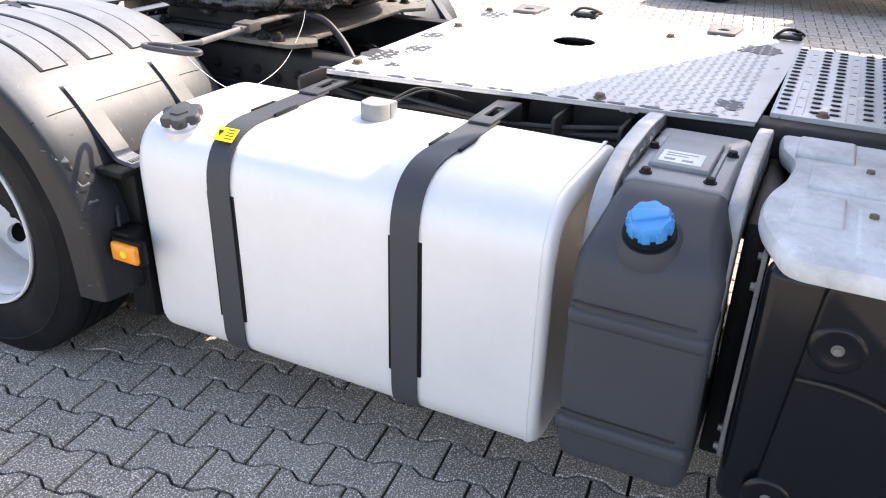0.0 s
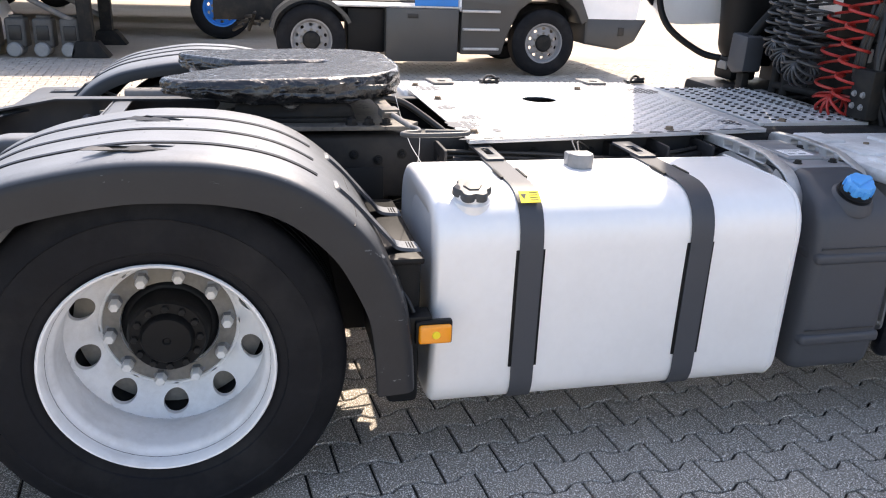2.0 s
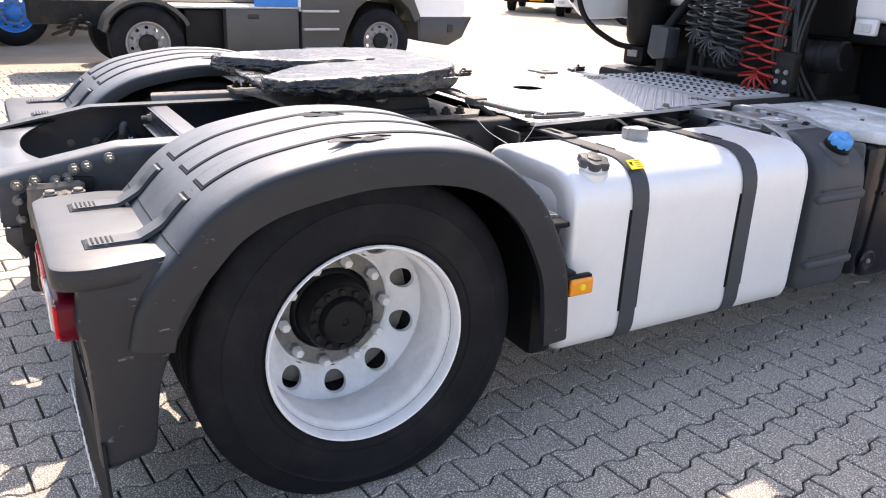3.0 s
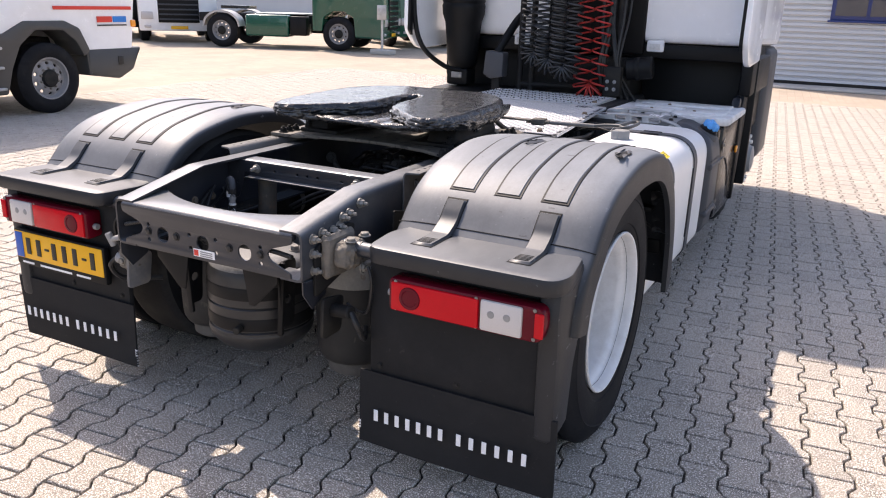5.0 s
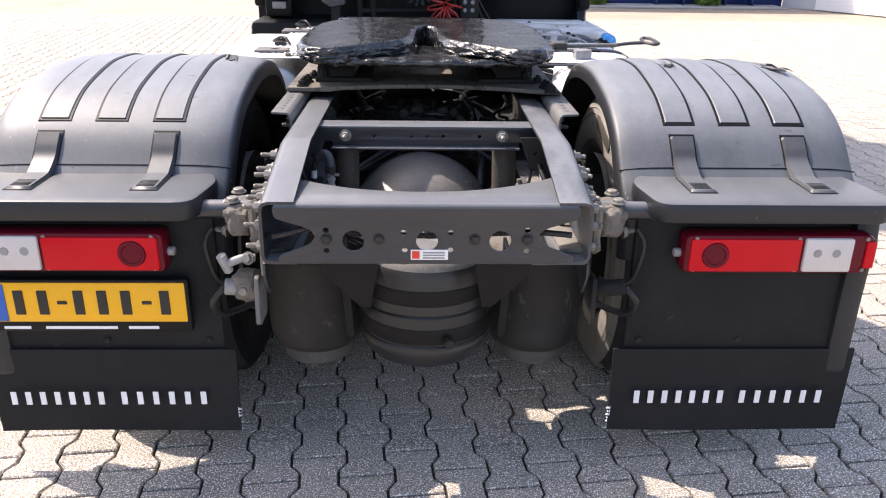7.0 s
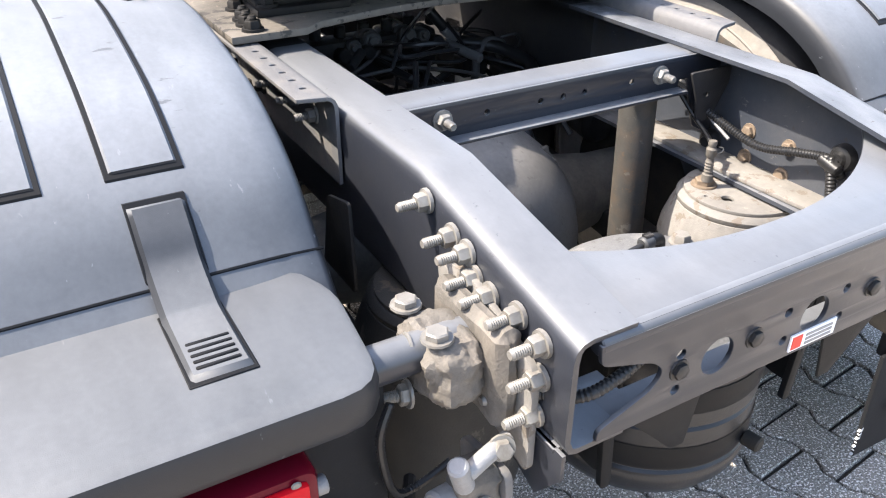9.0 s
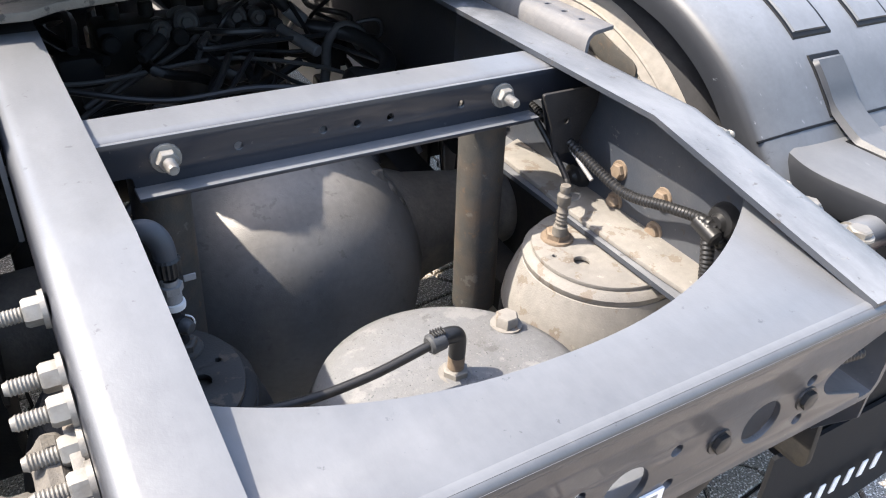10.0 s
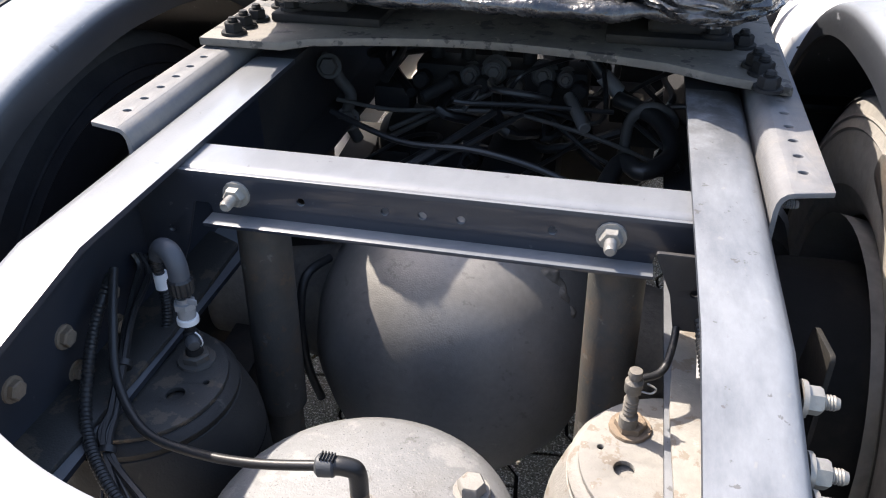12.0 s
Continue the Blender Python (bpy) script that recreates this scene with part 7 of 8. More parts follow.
# ---- yard ----
def far_paving():
    """Ground beyond the single stones: joint grid by texture, pale sandy concrete."""
    m = mat("far_paving", (0.40, 0.334, 0.264), 0.9, var=0.14, scale=0.8, fine=40, bump=0.2, stain=(0.17, 0.155, 0.14), stain_amt=0.3, stain_scale=0.7)
    nt = m.node_tree
    b = nt.nodes["Principled BSDF"]
    old = b.inputs["Base Color"].links[0].from_socket
    tc = nt.nodes.new("ShaderNodeTexCoord")
    mp = nt.nodes.new("ShaderNodeMapping")
    mp.inputs["Rotation"].default_value = (0, 0, radians(84))
    br = nt.nodes.new("ShaderNodeTexBrick")
    br.inputs["Scale"].default_value, br.inputs["Brick Width"].default_value, br.inputs["Row Height"].default_value, br.inputs["Mortar Size"].default_value = 1.0, 0.204, 0.138, 0.006
    br.inputs["Color1"].default_value, br.inputs["Color2"].default_value, br.inputs["Mortar"].default_value = (1, 1, 1, 1), (0.9, 0.9, 0.9, 1), (0.82, 0.80, 0.77, 1)
    mx = nt.nodes.new("ShaderNodeMix")
    mx.data_type, mx.blend_type = "RGBA", "MULTIPLY"
    mx.inputs["Factor"].default_value = 0.8
    nt.links.new(tc.outputs["Object"], mp.inputs["Vector"])
    nt.links.new(mp.outputs[0], br.inputs["Vector"])
    nt.links.new(old, mx.inputs["A"])
    nt.links.new(br.outputs["Color"], mx.inputs["B"])
    nt.links.new(mx.outputs["Result"], b.inputs["Base Color"])
    return m


# the ground sheet, with the bed of the single stones sunk into it
X0, X1, Y0, Y1 = -9.0, 8.0, -5.0, 12.5
b = bmesh.new()
inner = [b.verts.new((x, y, -0.004)) for x, y in ((X0 + 0.15, Y0 + 0.15), (X1 - 0.15, Y0 + 0.15), (X1 - 0.15, Y1 - 0.15), (X0 + 0.15, Y1 - 0.15))]
outer = [b.verts.new((x, y, -0.004)) for x, y in ((-900, -900), (900, -900), (900, 900), (-900, 900))]
for k in range(4):
    b.faces.new((outer[k], outer[(k + 1) % 4], inner[(k + 1) % 4], inner[k]))
part("ground", b, far_paving(), None, "pale concrete block paving of a truck yard", kind="structure", category="ground")
b = bmesh.new()
inner = [b.verts.new((x, y, -0.012)) for x, y in ((X0 - 0.3, Y0 - 0.3), (X1 + 0.3, Y0 - 0.3), (X1 + 0.3, Y1 + 0.3), (X0 - 0.3, Y1 + 0.3))]
b.faces.new(inner)
bed = part("pavement", b, M_JOINT, None, "interlocking concrete paving with dark sand joints", kind="structure", category="pavement")

ANG = radians(6.0)
UX, UY = Vector((math.cos(ANG), math.sin(ANG))), Vector((-math.sin(ANG), math.cos(ANG)))
ORG = Vector((0.105, -0.736))
# dog-bone stone, 0.204 by 0.138 on the grid; the joint is 4 mm
HALF = [(-0.0777, -0.0975), (0.0777, -0.0975), (0.0777, -0.070), (0.0517, -0.034), (0.0517, 0.034), (0.0777, 0.070), (0.0777, 0.0975), (-0.0777, 0.0975), (-0.0777, 0.070), (-0.0517, 0.034), (-0.0517, -0.034), (-0.0777, -0.070)]
bev = [(x - math.copysign(0.0028, x), y - (math.copysign(0.0028, y) if abs(y) > 0.09 else 0)) for x, y in HALF]


def stone_rows():
    for i in range(-90, 90):
        for j in range(-60, 80):
            c = ORG + UX * (0.138 * i) + UY * (0.204 * (j + 0.5 + 0.5 * (i % 2)))
            yield i, j, c


verts, faces, near = [], [], []
for i, j, c in stone_rows():
    if not (X0 - 0.02 < c.x < X1 + 0.02 and Y0 - 0.02 < c.y < Y1 + 0.02):
        continue
    if 1.02 < c.x < 2.45 and -1.75 < c.y < 4.0:
        near.append((i, j, c))
        continue
    dz, tx, ty = random.uniform(-0.0015, 0.0012), random.uniform(-0.012, 0.012), random.uniform(-0.012, 0.012)
    base = len(verts)
    for pts, z in ((bev, 0.0), (HALF, -0.0035), (HALF, -0.014)):
        for x, y in pts:
            q = c + UX * x + UY * y
            verts.append((q.x, q.y, z + dz + tx * x + ty * y))
    faces.append(tuple(range(base, base + 12)))
    for r in (0, 12):
        for k in range(12):
            faces.append((base + r + k, base + r + 12 + k, base + r + 12 + (k + 1) % 12, base + r + (k + 1) % 12))
me = bpy.data.meshes.new("stones")
me.from_pydata(verts, [], faces)
me.materials.append(M_STONE)
stones = new("paving_stones", me)
stones.parent = bed
tagged(stones, "interlocking grey concrete paving stones", kind="stuff")


# ---- other trucks ----
def simple_wheel(parent, x, y, r, s, rim=M_RIMGREY, w=0.30):
    b = revolve([(r * 0.56, w / 2 - 0.03), (r * 0.62, w / 2 - 0.008), (r * 0.78, w / 2), (r * 0.93, w / 2 - 0.012), (r, w / 2 - 0.045), (r, -w / 2 + 0.045), (r * 0.93, -w / 2 + 0.01), (r * 0.56, -w / 2 + 0.03)], (0, 0, 0), (1, 0, 0), 40)
    tyre = part("wheel", b, M_TYRE, parent, "black truck tyre on a steel rim")
    tyre.matrix_basis = pose(x, y, r, 0, 0, 0 if s > 0 else 180)
    b = revolve([(r * 0.57, w / 2 - 0.03), (r * 0.60, w / 2 - 0.012), (r * 0.56, w / 2 - 0.016), (r * 0.53, w / 2 - 0.06), (r * 0.50, w / 2 - 0.07)], (0, 0, 0), (1, 0, 0), 40)
    rim_disc(b, lambda q: w / 2 - 0.07 + (r * 0.50 - q) * 0.35, r * 0.36, r * 0.50, r * 0.43, r * 0.042, r * 0.055)
    revolve([(r * 0.36, w / 2 - 0.07 + r * 0.05), (r * 0.33, w / 2 - 0.045), (r * 0.24, w / 2 - 0.04), (r * 0.235, w / 2 - 0.06)], (0, 0, 0), (1, 0, 0), 40, b)
    part("rim", b, rim, tyre)
    part("hub", revolve([(r * 0.255, w / 2 - 0.07), (r * 0.255, w / 2 - 0.02), (r * 0.22, w / 2), (r * 0.10, w / 2 + 0.01), (0, w / 2 + 0.01)], (0, 0, 0), (1, 0, 0), 28), M_DARKMETAL if rim is M_RIMGREY else rim, tyre)
    nut = None
    for k in range(10):
        a = radians(36 * k)
        m = Matrix.Translation((w / 2 - 0.042, r * 0.29 * math.sin(a), r * 0.29 * math.cos(a)))
        if nut is None:
            nut = part("nut", bolt((0, 0, 0), (1, 0, 0), r * 0.034, 0.02, 0.01), M_NUT, tyre)
            nut.matrix_basis = m
        else:
            share(nut, m)
    return tyre


# the grey and white truck across the lane, its side along x = -7.9
gt = empty("parked_truck", "parked white and dark grey tractor truck", "truck", "trucks in the yard")
F = -7.80
gt.matrix_basis = Matrix.Translation((3.1, 1.00, 0)) @ Matrix.Scale(0.970, 4) @ Matrix.Translation((-3.1, -0.894, 0))
simple_wheel(gt, F - 0.16, 0.87, 0.46, 1)
simple_wheel(gt, F - 0.16, 4.12, 0.46, 1)
simple_wheel(gt, F - 2.1, 0.87, 0.46, -1)
simple_wheel(gt, F - 2.1, 4.12, 0.46, -1)
tb = part("side_tank", box(F - 0.6, F + 0.02, 1.86, 2.86, 0.20, 0.90, 0.02), M_GREYPAINT, gt, "dark grey box tank")
part("tank_handle", box(F + 0.018, F + 0.03, 2.15, 2.30, 0.77, 0.83, 0.006), M_HOSE, tb)
part("battery_bay", box(F - 0.6, F - 0.12, 1.36, 1.86, 0.30, 0.88, 0.02), M_PLASTIC_D, gt)
part("chassis_beam", box(F - 1.6, F - 0.7, -0.4, 5.0, 0.65, 0.95, 0.02), M_DARKMETAL, gt)
part("walkway", box(F - 2.0, F, 1.2, 2.95, 0.90, 0.93, 0.01), M_ALU_D, gt, "pale walkway edge")
part("cab", plate(rounded([(2.86, 0.86), (3.5, 0.86), (3.58, 1.05), (3.8, 1.17), (4.40, 1.17), (4.62, 1.05), (4.70, 0.78), (5.50, 0.78), (5.62, 1.6), (5.4, 2.9), (2.86, 2.9)], 0.05), t=2.4, m=on_x(F - 1.21), bevel=0.03), M_WHITE, gt, "white cab side")
part("blue_panel", box(F - 0.012, F + 0.004, 2.25, 2.85, 0.93, 1.5, 0.01), M_BLUE, gt)
part("arch_panel", plate(rounded([(2.90, 0.30), (3.48, 0.30), (3.58, 0.62), (3.72, 0.90), (3.95, 1.08), (4.35, 1.08), (4.55, 0.92), (4.66, 0.72), (4.76, 0.80), (4.62, 1.10), (4.40, 1.20), (3.80, 1.20), (3.50, 1.05), (2.90, 1.05)], 0.03), t=0.5, m=on_x(F - 0.235), bevel=0.02), M_GREYPAINT, gt)
for zz, dy in ((0.36, 0.10), (0.62, 0.05), (0.86, 0.0)):
    part("step", box(F - 0.3, F + 0.06, 2.90 + dy * 0.3, 3.44, zz, zz + 0.035, 0.01), M_ALU_D, gt, "worn metal cab step")
bp = part("bumper", plate(rounded([(4.72, 0.46), (5.25, 0.38), (5.50, 0.50), (5.66, 0.82), (4.70, 0.82)], 0.03), t=2.4, m=on_x(F - 1.2), bevel=0.04), M_GREYPAINT, gt, "dark grey corner bumper")
part("tow_recess", box(F - 0.01, F + 0.012, 5.22, 5.31, 0.58, 0.70, 0.004), M_HOSE, bp)
part("red_stripe", box(F - 0.003, F + 0.006, 4.25, 5.52, 1.34, 1.385, 0.0), M_REDSTICK, gt, "red stripe on white paint")
b = bmesh.new()
box(F - 0.003, F + 0.006, 5.19, 5.42, 1.17, 1.25, 0, 1, b)
part("sign_bars", b, M_BLUE, gt, "blue lettering drawn as a bar")
part("sign_bar", box(F - 0.003, F + 0.006, 4.92, 5.42, 1.12, 1.14, 0, 1), M_GREYPAINT, gt)
part("sign_bar", box(F - 0.003, F + 0.006, 4.92, 5.17, 1.17, 1.25, 0, 1), M_REDSTICK, gt, "red lettering drawn as a bar")
part("corner_lamp", box(F - 0.05, F + 0.02, 5.50, 5.58, 1.10, 1.20, 0.02), M_ORANGE, gt)
b = sweep([(0.33, 0.62), (0.42, 0.82), (0.62, 0.97), (0.87, 1.02), (1.12, 0.97), (1.32, 0.82), (1.40, 0.70)], [(F - 0.45, 0.05), (F - 0.45, 0), (F, 0), (F, 0.05)])
part("fender", solid(b, 0.01), M_GREYPAINT, gt, "grey wheel arch")
for k in range(6):
    part("rear_fitting", rod((F - 0.9, -0.15 + 0.07 * k, 0.50 + 0.09 * (k % 3)), (F - 0.4, 0.0 + 0.05 * k, 0.62 + 0.05 * (k % 4)), 0.025, 10, 0.005), M_DARKMETAL, gt)

# farther truck with blue wheels and blue rigging
bt = empty("blue_wheeled_truck", "truck with bright blue wheels and blue fittings", "truck", "trucks in the yard")
simple_wheel(bt, -12.0, -0.30, 0.52, 1, rim=M_BLUE)
simple_wheel(bt, -12.4, -4.6, 0.50, 1)
part("chassis", box(-13.6, -12.7, -6.5, 3.0, 0.75, 1.05, 0.03), M_DARKMETAL, bt)
# Body unseen, stretched forward and up to cast shade on the lane.
part("body", box(-14.0, -12.0, -6.5, 3.0, 1.15, 3.6, 0.05), M_GREYPAINT, bt)
part("winch", box(-12.6, -12.2, -2.1, -1.3, 0.72, 0.92, 0.03), M_BLUE, bt, "blue winch box")
part("winch_drum", rod((-12.25, -2.3, 0.8), (-12.25, -1.25, 0.8), 0.10, 18, 0.01), M_BLUE, bt)
part("hook", rod((-12.2, -1.5, 0.82), (-12.2, -1.15, 0.8), 0.12, 18, 0.02), M_DARKMETAL, bt)

# long dark trailer, its body unseen, added to shade the far lane
tl = empty("semi_trailer", "dark parked semi trailer added to shade the far lane", "trailer")
part("body", box(-17.2, -14.7, -22.0, 2.2, 1.15, 4.0, 0.05), M_GREYPAINT, tl)
part("frame", box(-16.4, -15.5, -22.0, 2.2, 0.85, 1.15, 0.03), M_DARKMETAL, tl)
part("side_guard", box(-14.8, -14.7, -12.5, -4.5, 0.45, 0.95, 0.02), M_PLASTIC_D, tl)
for yy in (-5.4, -6.7, -14.5, -15.8, -17.1):
    simple_wheel(tl, -14.9, yy, 0.5, 1)
tl2 = empty("semi_trailer", "dark box trailer standing behind the pallets", "trailer")
part("body", box(-13.4, -11.0, -20.0, -6.4, 1.0, 3.8, 0.05), M_GREYPAINT, tl2)
part("side_guard", box(-11.1, -11.0, -14.0, -7.0, 0.35, 0.95, 0.02), M_PLASTIC_D, tl2)
part("skirt_box", box(-12.9, -11.3, -9.5, -6.6, 0.3, 1.0, 0.04), M_PLASTIC_D, tl2)
for yy in (-12.5, -13.8):
    simple_wheel(tl2, -11.2, yy, 0.5, 1)

# Unseen body placed so that its shadow covers the ground beyond.
tl4 = empty("semi_trailer", "dark trailer added to shade the end of the yard", "trailer")
part("body", box(-21.4, -18.8, -22.0, 3.0, 1.15, 4.0, 0.05), M_GREYPAINT, tl4)
part("frame", box(-20.6, -19.6, -22.0, 3.0, 0.85, 1.15, 0.03), M_DARKMETAL, tl4)
part("side_guard", box(-18.9, -18.8, -12.5, 1.0, 0.45, 0.95, 0.02), M_PLASTIC_D, tl4)
for yy in (-4.5, -5.8):
    simple_wheel(tl4, -19.0, yy, 0.5, 1)

# trailer leg and scrap axles, tanks on pallets
leg = empty("support_leg", "dark steel support leg with a foot plate", "support leg")
for px in (-9.2, -10.85):
    part("post", box(px - 0.09, px + 0.09, -2.13, -1.95, 0.05, 1.3, 0.01), M_DARKMETAL, leg)
    part("foot", plate(rounded([(-2.25, 0), (-1.74, 0), (-1.90, 0.22), (-2.18, 0.22)], 0.02), t=0.30, m=on_x(px)), M_DARKMETAL, leg)
    part("brace", rod((px, -2.08, 0.42), (px, -3.7, 1.3), 0.04, 10), M_CHASSIS_D, leg)
part("brace", rod((-9.2, -2.1, 0.5), (-10.7, -2.3, 1.28), 0.035, 10), M_CHASSIS_D, leg)
tl3 = empty("semi_trailer", "low dark trailer standing on its support legs", "trailer")
part("bed", box(-11.3, -8.75, -12.5, -0.9, 1.45, 2.05, 0.04), M_DARKMETAL, tl3)
for px in (-9.45, -10.6):
    part("beam", box(px - 0.08, px + 0.08, -12.5, -0.9, 1.28, 1.46, 0.02), M_DARKMETAL, tl3)
for yy in (-9.4, -10.7):
    simple_wheel(tl3, -9.0, yy, 0.5, 1)
    simple_wheel(tl3, -11.05, yy, 0.5, -1)
for k in range(4):
    yy = -3.30 + 0.35 * k
    g = empty("gearbox_part", "dirty grey salvaged gearbox casing on the ground", "machine part", "salvaged castings")
    part("casing", box(-9.45, -9.15, yy - 0.13, yy + 0.13, 0.12, 0.52, 0.04, 3), M_PIPE, g)
    part("lower_drum", rod((-9.4, yy - 0.02, 0.10), (-9.05, yy - 0.02, 0.10), 0.10, 18, 0.02), M_CAST, g)
    part("mouth", box(-9.16, -9.13, yy - 0.08, yy + 0.08, 0.22, 0.42, 0.01), M_HOSE, g)
    part("flange", revolve([(0, 0), (0.09, 0), (0.09, 0.03), (0, 0.03)], (-9.3, yy, 0.52), (0, 0, 1), 20), M_PIPE, g)
for k, (yy, xx) in enumerate(((-4.13, -8.95), (-3.75, -10.05))):
    pal = empty("pallet", "grey worn wooden pallet under a white tank", "pallet", "pallets")
    for j in range(5):
        part("board", box(xx - 0.6, xx + 0.6, yy - 0.55 + 0.24 * j, yy - 0.40 + 0.24 * j, 0.115, 0.14, 0.004), M_WOOD, pal)
    for xj in (-0.55, 0, 0.55):
        part("runner", box(xx + xj - 0.05, xx + xj + 0.05, yy - 0.55, yy + 0.56, 0.0, 0.115, 0.006), M_WOOD, pal)
    sec = rounded([(yy - 0.47, 0.14), (yy + 0.47, 0.14), (yy + 0.49, 0.45), (yy + 0.36, 0.80), (yy - 0.44, 0.80)], [0.05, 0.06, 0.15, 0.22, 0.2], 6)
    part("spare_fuel_tank", plate(sec, t=0.9, m=on_x(xx), bevel=0.06), M_WHITE, None, "white plastic tank lying on a pallet", category="tank", group="spare tanks")

pal = empty("pallet", "grey worn wooden pallet loaded with dark machine parts", "pallet", "pallets")
for j in range(5):
    part("board", box(-9.2, -8.1, -6.45 + 0.24 * j, -6.30 + 0.24 * j, 0.115, 0.14, 0.004), M_WOOD, pal)
for xj in (-9.15, -8.65, -8.15):
    part("runner", box(xj - 0.05, xj + 0.05, -6.45, -5.34, 0.0, 0.115, 0.006), M_WOOD, pal)
eng = empty("engine_block", "dirty dark engine block lying on a pallet", "machine part", "salvaged castings")
part("block", lumpy(box(-9.1, -8.2, -6.4, -5.4, 0.14, 0.70, 0.04, 1), 0.05, 5, 4), M_DARKMETAL, eng)
for k in range(4):
    part("port", rod((-8.25, -6.2 + 0.22 * k, 0.45), (-8.12, -6.2 + 0.22 * k, 0.45), 0.06, 14, 0.01), M_CAST if k % 2 else M_RUSTY, eng)
part("pipe", tube([(-8.3, -6.3, 0.6), (-8.1, -6.1, 0.75), (-8.1, -5.7, 0.7), (-8.2, -5.5, 0.3)], 0.03, 10), M_RUSTY, eng)

# row of trucks at the far side of the yard


def row_truck(x, y, yaw, paint, label, rim=M_RIMGREY):
    t = empty("parked_truck", label, "truck", "trucks in the yard", at=(0, 0, 0))
    t.matrix_basis = pose(x, y, 0, 0, 0, yaw)
    cab = part("cab", plate(rounded([(0.0, 0.55), (0.30, 0.55), (0.35, 0.95), (0.62, 1.12), (0.98, 1.12), (1.25, 0.95), (1.30, 0.40), (2.12, 0.36), (2.20, 0.9), (2.16, 1.6), (2.0, 3.2), (0.0, 3.3)], 0.05), t=2.4, m=on_x(0), bevel=0.05), paint, t)
    gr = part("grille", box(-0.62, 0.62, 2.17, 2.215, 0.62, 1.65, 0.03), M_PLASTIC_D, cab)
    for k in range(6):
        part("slat", box(-0.60, 0.60, 2.205, 2.235, 0.70 + 0.15 * k, 0.745 + 0.15 * k, 0.008), M_GREYPLASTIC if paint is M_WHITE else paint, gr)
    part("windscreen", box(-1.05, 1.05, 2.08, 2.13, 1.95, 2.75, 0.02), M_GLASS, cab)
    for s in (1, -1):
        part("headlamp", box(s * 0.95 - 0.18, s * 0.95 + 0.18, 2.15, 2.215, 0.72, 0.95, 0.03), M_LENSWHITE, cab)
        part("fog_lamp", box(s * 0.95 - 0.10, s * 0.95 + 0.10, 2.13, 2.185, 0.46, 0.54, 0.02), M_LENSWHITE, cab)
        simple_wheel(t, s * 1.04, 0.80, 0.49, s, rim)
        simple_wheel(t, s * 1.04, -2.85, 0.49, s, rim)
        b = sweep([(-3.45, 0.62), (-3.36, 0.86), (-3.12, 1.03), (-2.85, 1.08), (-2.58, 1.03), (-2.34, 0.86), (-2.25, 0.62)], [(0.75 * s, 0.03), (0.75 * s, 0), (1.2 * s, 0), (1.2 * s, 0.06)])
        part("fender", solid(b, 0.01), M_ALU_D, t)
        part("side_tank", box(min(s * 0.55, s * 1.18), max(s * 0.55, s * 1.18), -2.1, -0.75, 0.35, 0.98, 0.07, 3), paint if paint is not M_WHITE else M_TANK, t)
        part("step", box(min(s * 0.8, s * 1.15), max(s * 0.8, s * 1.15), -0.70, -0.2, 0.40, 0.95, 0.03), M_PLASTIC_D, t)
        part("mirror", box(s * 1.38 - 0.10, s * 1.38 + 0.10, 1.95, 2.1, 2.0, 2.7, 0.04), M_PLASTIC_D, t)
    part("number_plate", box(-0.26, 0.26, 2.19, 2.21, 0.42, 0.52, 0.005), M_YELLOW, t, "yellow number plate")
    part("frame", box(-0.43, 0.43, -3.9, 0.1, 0.72, 0.98, 0.02), M_DARKMETAL, t)
    part("fifth_wheel", plate(rounded([(-0.45, -3.2), (0.45, -3.2), (0.4, -2.3), (-0.4, -2.3)], 0.12), t=0.09, m=on_z(1.16)), M_GREASE, t)
    part("deck", box(-0.8, 0.8, -1.9, -0.4, 1.0, 1.02, 0.005), M_ALU, t)
    return t


row_truck(-13.4, 18.1, -71, M_GREEN, "dark green tractor truck parked in the row")
row_truck(-19.5, 17.9, -131, M_WHITE, "white tractor truck with a dark grille")
row_truck(-22.6, 18.0, -131, M_PLASTIC_D, "black tractor truck parked in the row")
row_truck(-12.7, 22.1, -128, M_GREEN, "second dark green tractor truck")
row_truck(-12.5, 25.3, -128, M_PLASTIC_D, "black tractor truck at the end of the row")
row_truck(-12.2, 28.6, -128, M_REDPAINT, "dark red tractor truck at the end of the row")

sign = empty("sign_stand", "small metal sign on a concrete foot", "sign")
part("foot", box(-10.95, -10.30, 16.9, 17.3, 0, 0.14, 0.03), M_CONCRETE, sign)
part("pole", rod((-10.65, 17.1, 0.12), (-10.65, 17.1, 1.15), 0.035, 12), M_ALU_D, sign)
part("panel", box(-10.80, -10.50, 17.06, 17.09, 0.95, 1.35, 0.01), M_ALU_D, sign)

# ---- workshop building ----
BY = 16.0
b = bmesh.new()
prev = None
zs = []
z = 0.10
while z < 4.6:
    zs += [(z, 0.0), (z + 0.006, -0.052), (z + 0.062, -0.040), (z + 0.070, 0.0)]
    z += 0.112
wall = part("wall_workshop", box(-1.5, 8.2, BY + 0.03, BY + 0.35, 0, 5.2, 0.0, 1), M_CLAD, None, "workshop wall clad in pale ribbed sheet", kind="structure", category="wall")


def cladding(x0, x1, z0, z1):
    b = bmesh.new()
    prev = None
    for z, d in zs:
        if not z0 <= z <= z1:
            continue
        row = [b.verts.new((x, BY + d, z)) for x in (x0, x1)]
        if prev:
            b.faces.new((prev[0], prev[1], row[1], row[0]))
        prev = row
    return part("cladding", b, M_CLAD, wall, smooth=10)


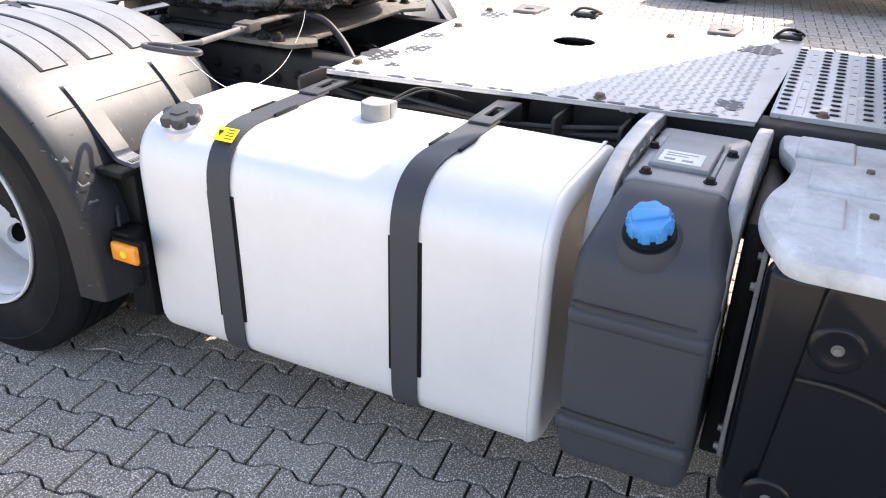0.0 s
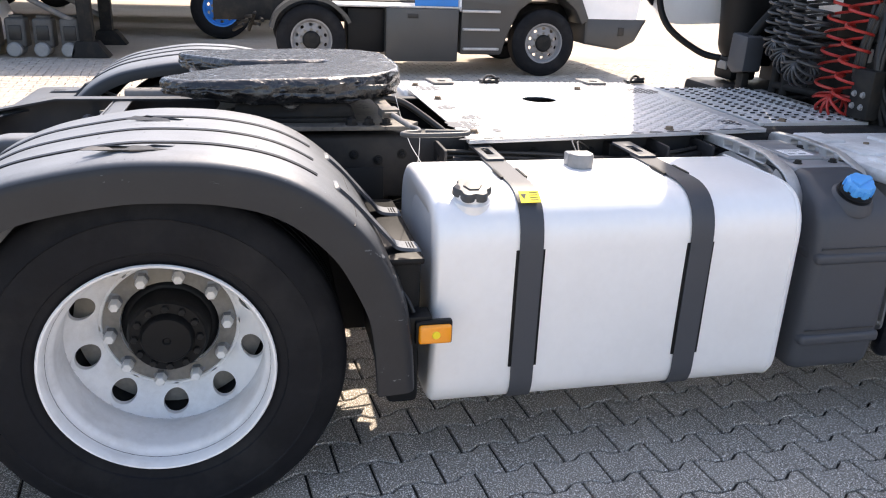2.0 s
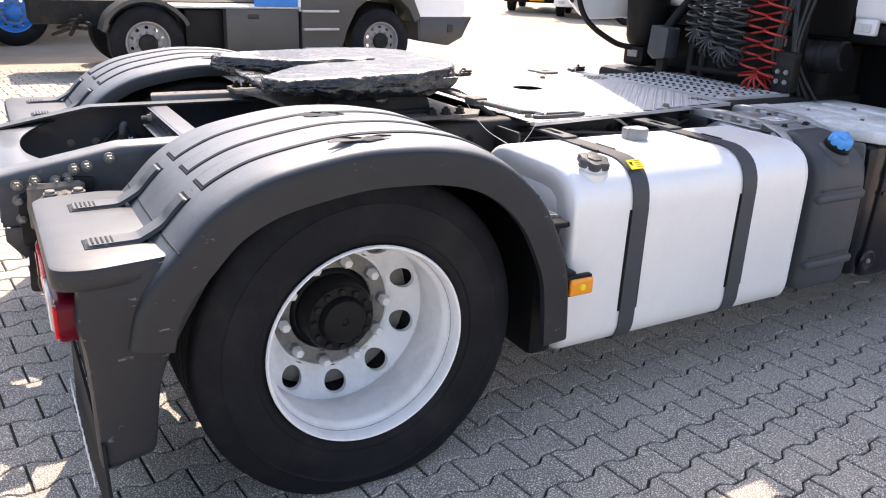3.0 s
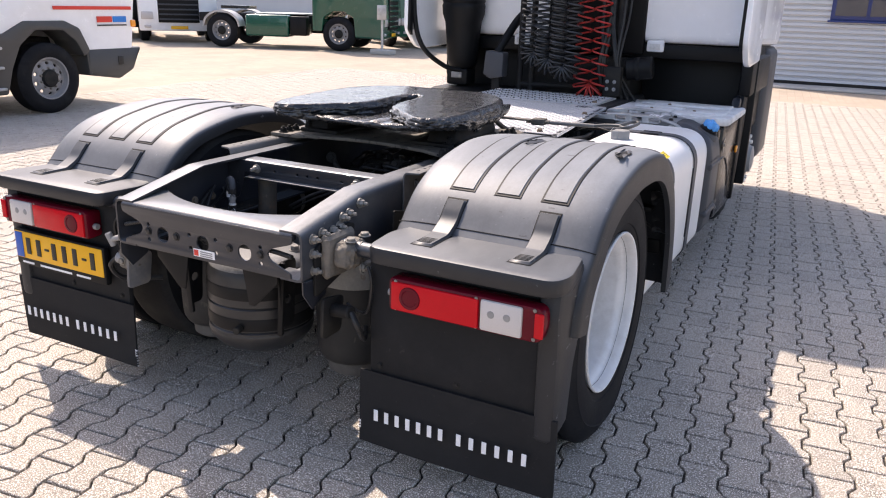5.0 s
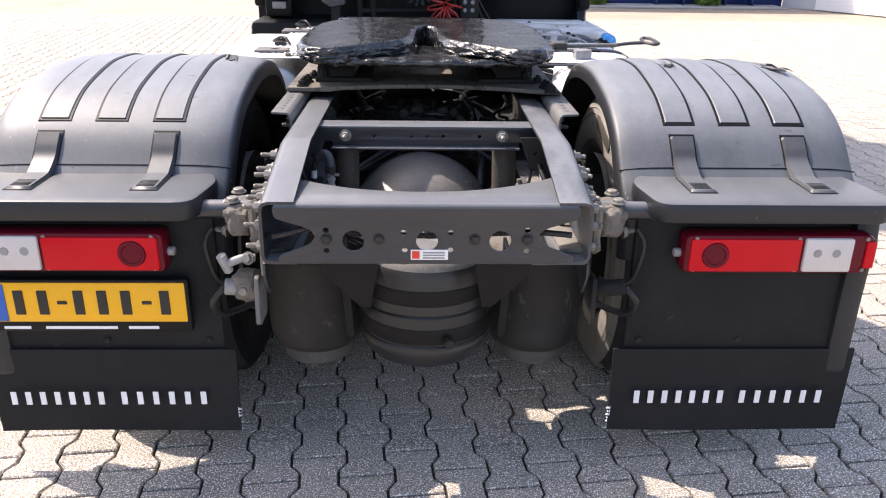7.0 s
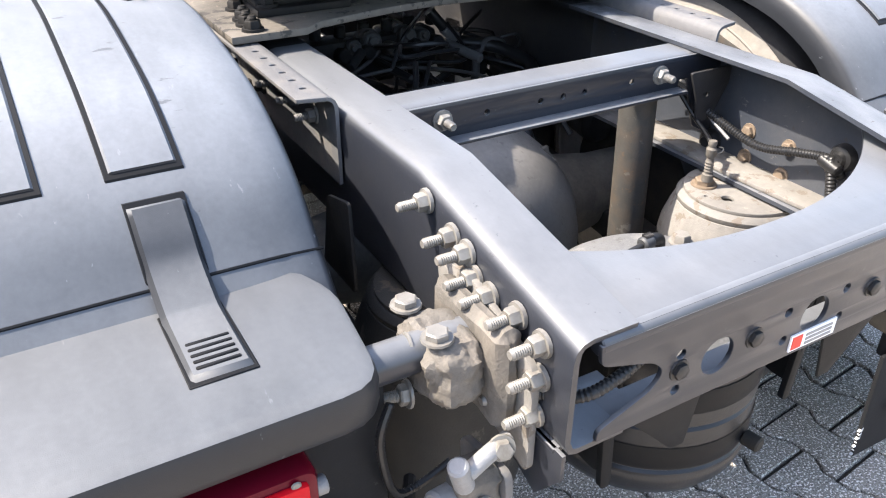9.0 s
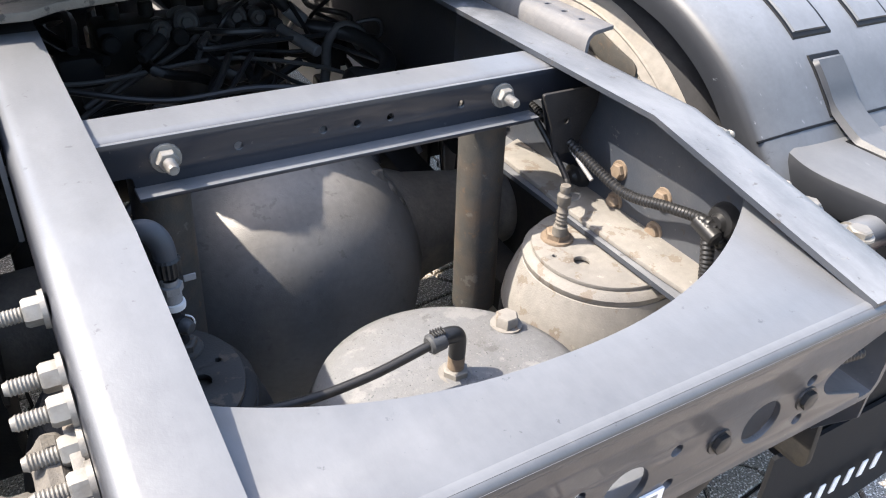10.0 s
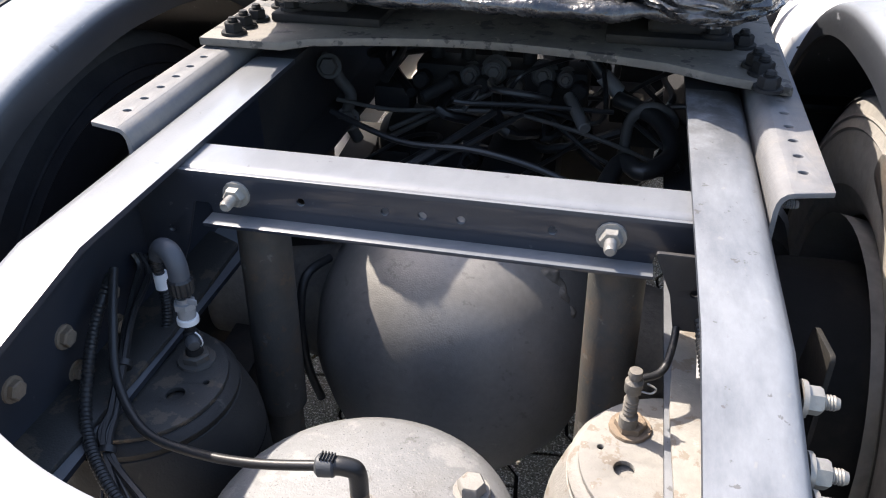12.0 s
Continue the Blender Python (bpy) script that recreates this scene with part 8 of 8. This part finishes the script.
cladding(-1.5, 0.92, 0.08, 4.9)
cladding(0.92, 2.25, 0.08, 1.36)
cladding(2.25, 4.25, 0.08, 4.9)
cladding(0.92, 2.25, 2.70, 4.9)
part("plinth", box(-1.5, 4.25, BY - 0.06, BY + 0.02, 0, 0.10, 0.01), M_DARKMETAL, wall)
part("kerb_strip", box(-1.5, 8.0, BY - 0.9, BY - 0.06, 0, 0.04, 0.01), M_CONCRETE, wall)
win = part("window_1", box(0.90, 2.27, BY - 0.07, BY + 0.02, 1.36, 2.70, 0.01), M_NAVY, wall, "blue framed office window")
for xa, xb in ((0.98, 1.55), (1.62, 2.19)):
    part("pane", box(xa, xb, BY - 0.082, BY - 0.068, 1.45, 2.62, 0.004), M_GLASS, win)
part("window_sill", box(0.86, 2.31, BY - 0.12, BY, 1.32, 1.36, 0.008), M_NAVY, win)
ent = part("door_1", box(4.25, 8.2, BY - 0.03, BY + 0.03, 0.0, 2.9, 0.01), M_NAVY, wall, "dark blue glazed entrance front")
for k in range(5):
    xa = 4.34 + 0.76 * k
    part("pane", box(xa, xa + 0.66, BY - 0.045, BY - 0.028, 0.12 if k in (0, 2) else 0.62, 2.7, 0.005), M_GLASS, ent)
part("blue_door", box(5.90, 6.55, BY - 0.06, BY - 0.03, 0.05, 2.5, 0.01), M_NAVY, ent)
for xa in (5.15, 6.7):
    bench = empty("bench", "pale bench outside the entrance", "bench", "benches")
    part("seat", box(xa, xa + 0.75, BY - 0.42, BY - 0.12, 0.42, 0.47, 0.01), M_RIM, bench)
    part("back", box(xa, xa + 0.75, BY - 0.14, BY - 0.10, 0.62, 0.80, 0.01), M_RIM, bench)
    for dx in (0.05, 0.66):
        part("leg", box(xa + dx, xa + dx + 0.04, BY - 0.40, BY - 0.12, 0.0, 0.42, 0.006), M_NAVY, bench)
part("wall_side", plate([(0, 0), (9, 0), (9, 5), (0, 5)], t=0.2, m=Matrix.Translation((8.25, BY - 0.1, 0)) @ pose(0, 0, 0, 90, 0, -62)), M_CLAD, None, "grey clad side wall", kind="structure", category="wall")
part("roller_door", plate([(0.9, 0.02), (5.5, 0.02), (5.5, 4.2), (0.9, 4.2)], t=0.05, m=Matrix.Translation((8.25, BY - 0.1, 0)) @ pose(0, 0, 0, 90, 0, -62) @ Matrix.Translation((0, 0, 0.14))), M_WHITE, None, "white roller door", kind="structure", category="door")


def hedge(x, y, w, h, label):
    """A clipped bush of many small leaves round twigs."""
    t = empty("bush", label, "bush", "clipped bushes", at=(0, 0, 0))
    r2 = random.Random(int(x * 100))
    vs, fs = [], []
    for k in range(2600):
        p = Vector((r2.uniform(-1, 1), r2.uniform(-1, 1), r2.uniform(-1, 1)))
        if max(abs(p.x), abs(p.y), abs(p.z)) < 0.72 and r2.random() < 0.8:
            continue
        f = 1 + 0.12 * noise.noise(p * 2.5 + Vector((x, y, 0)))
        c = Vector((x + p.x * w / 2 * f, y + p.y * 0.3 * f, 0.06 + (p.z + 1) * h / 2 * f))
        a = Vector((r2.gauss(0, 1), r2.gauss(0, 1), r2.gauss(0, 1))).normalized() * 0.035
        d = a.orthogonal().normalized() * 0.014
        n = len(vs)
        vs += [c - a, c + d, c + a, c - d]
        fs.append((n, n + 1, n + 2, n + 3))
    me = bpy.data.meshes.new("leaves")
    me.from_pydata(vs, [], fs)
    me.materials.append(M_LEAF)
    o = new("leaves", me)
    o.parent = t
    tagged(o, kind="stuff")
    for k in range(5):
        part("twig", rod((x + (k - 2) * w * 0.12, y, 0), (x + (k - 2) * w * 0.2, y + 0.05, h * 0.7), 0.015, 6), M_WOOD, t)


hedge(3.85, BY - 0.4, 0.36, 0.32, "small round green bush")
hedge(6.35, BY - 0.4, 0.42, 0.32, "small green bush by the entrance")

# trees and sheds past the yard close the horizon
shed = part("shed", box(-60, -30, 45, 60, 0, 7, 0.0, 1), M_CLAD, None, "long pale industrial shed far off", category="building")
part("shed_roof", box(-60.5, -29.5, 44.5, 60.5, 7, 7.4, 0.05, 1), M_GREYPAINT, shed)

# ---- paving stones beside the truck, one by one ----
me1 = bpy.data.meshes.new("paving_stone")
vv = [(x, y, 0.0) for x, y in bev] + [(x, y, -0.0035) for x, y in HALF] + [(x, y, -0.014) for x, y in HALF]
ff = [tuple(range(12))] + [(r + k, r + 12 + k, r + 12 + (k + 1) % 12, r + (k + 1) % 12) for r in (0, 12) for k in range(12)]
me1.from_pydata(vv, [], ff)
me1.materials.append(M_STONE1)
for i, j, c in near[:320]:
    o = new("paving_stone", me1)
    o.parent = bed
    o.matrix_basis = Matrix.Translation((c.x, c.y, random.uniform(-0.0015, 0.0012))) @ pose(0, 0, 0, random.uniform(-0.6, 0.6), random.uniform(-0.6, 0.6), 6.0 + random.uniform(-0.4, 0.4))
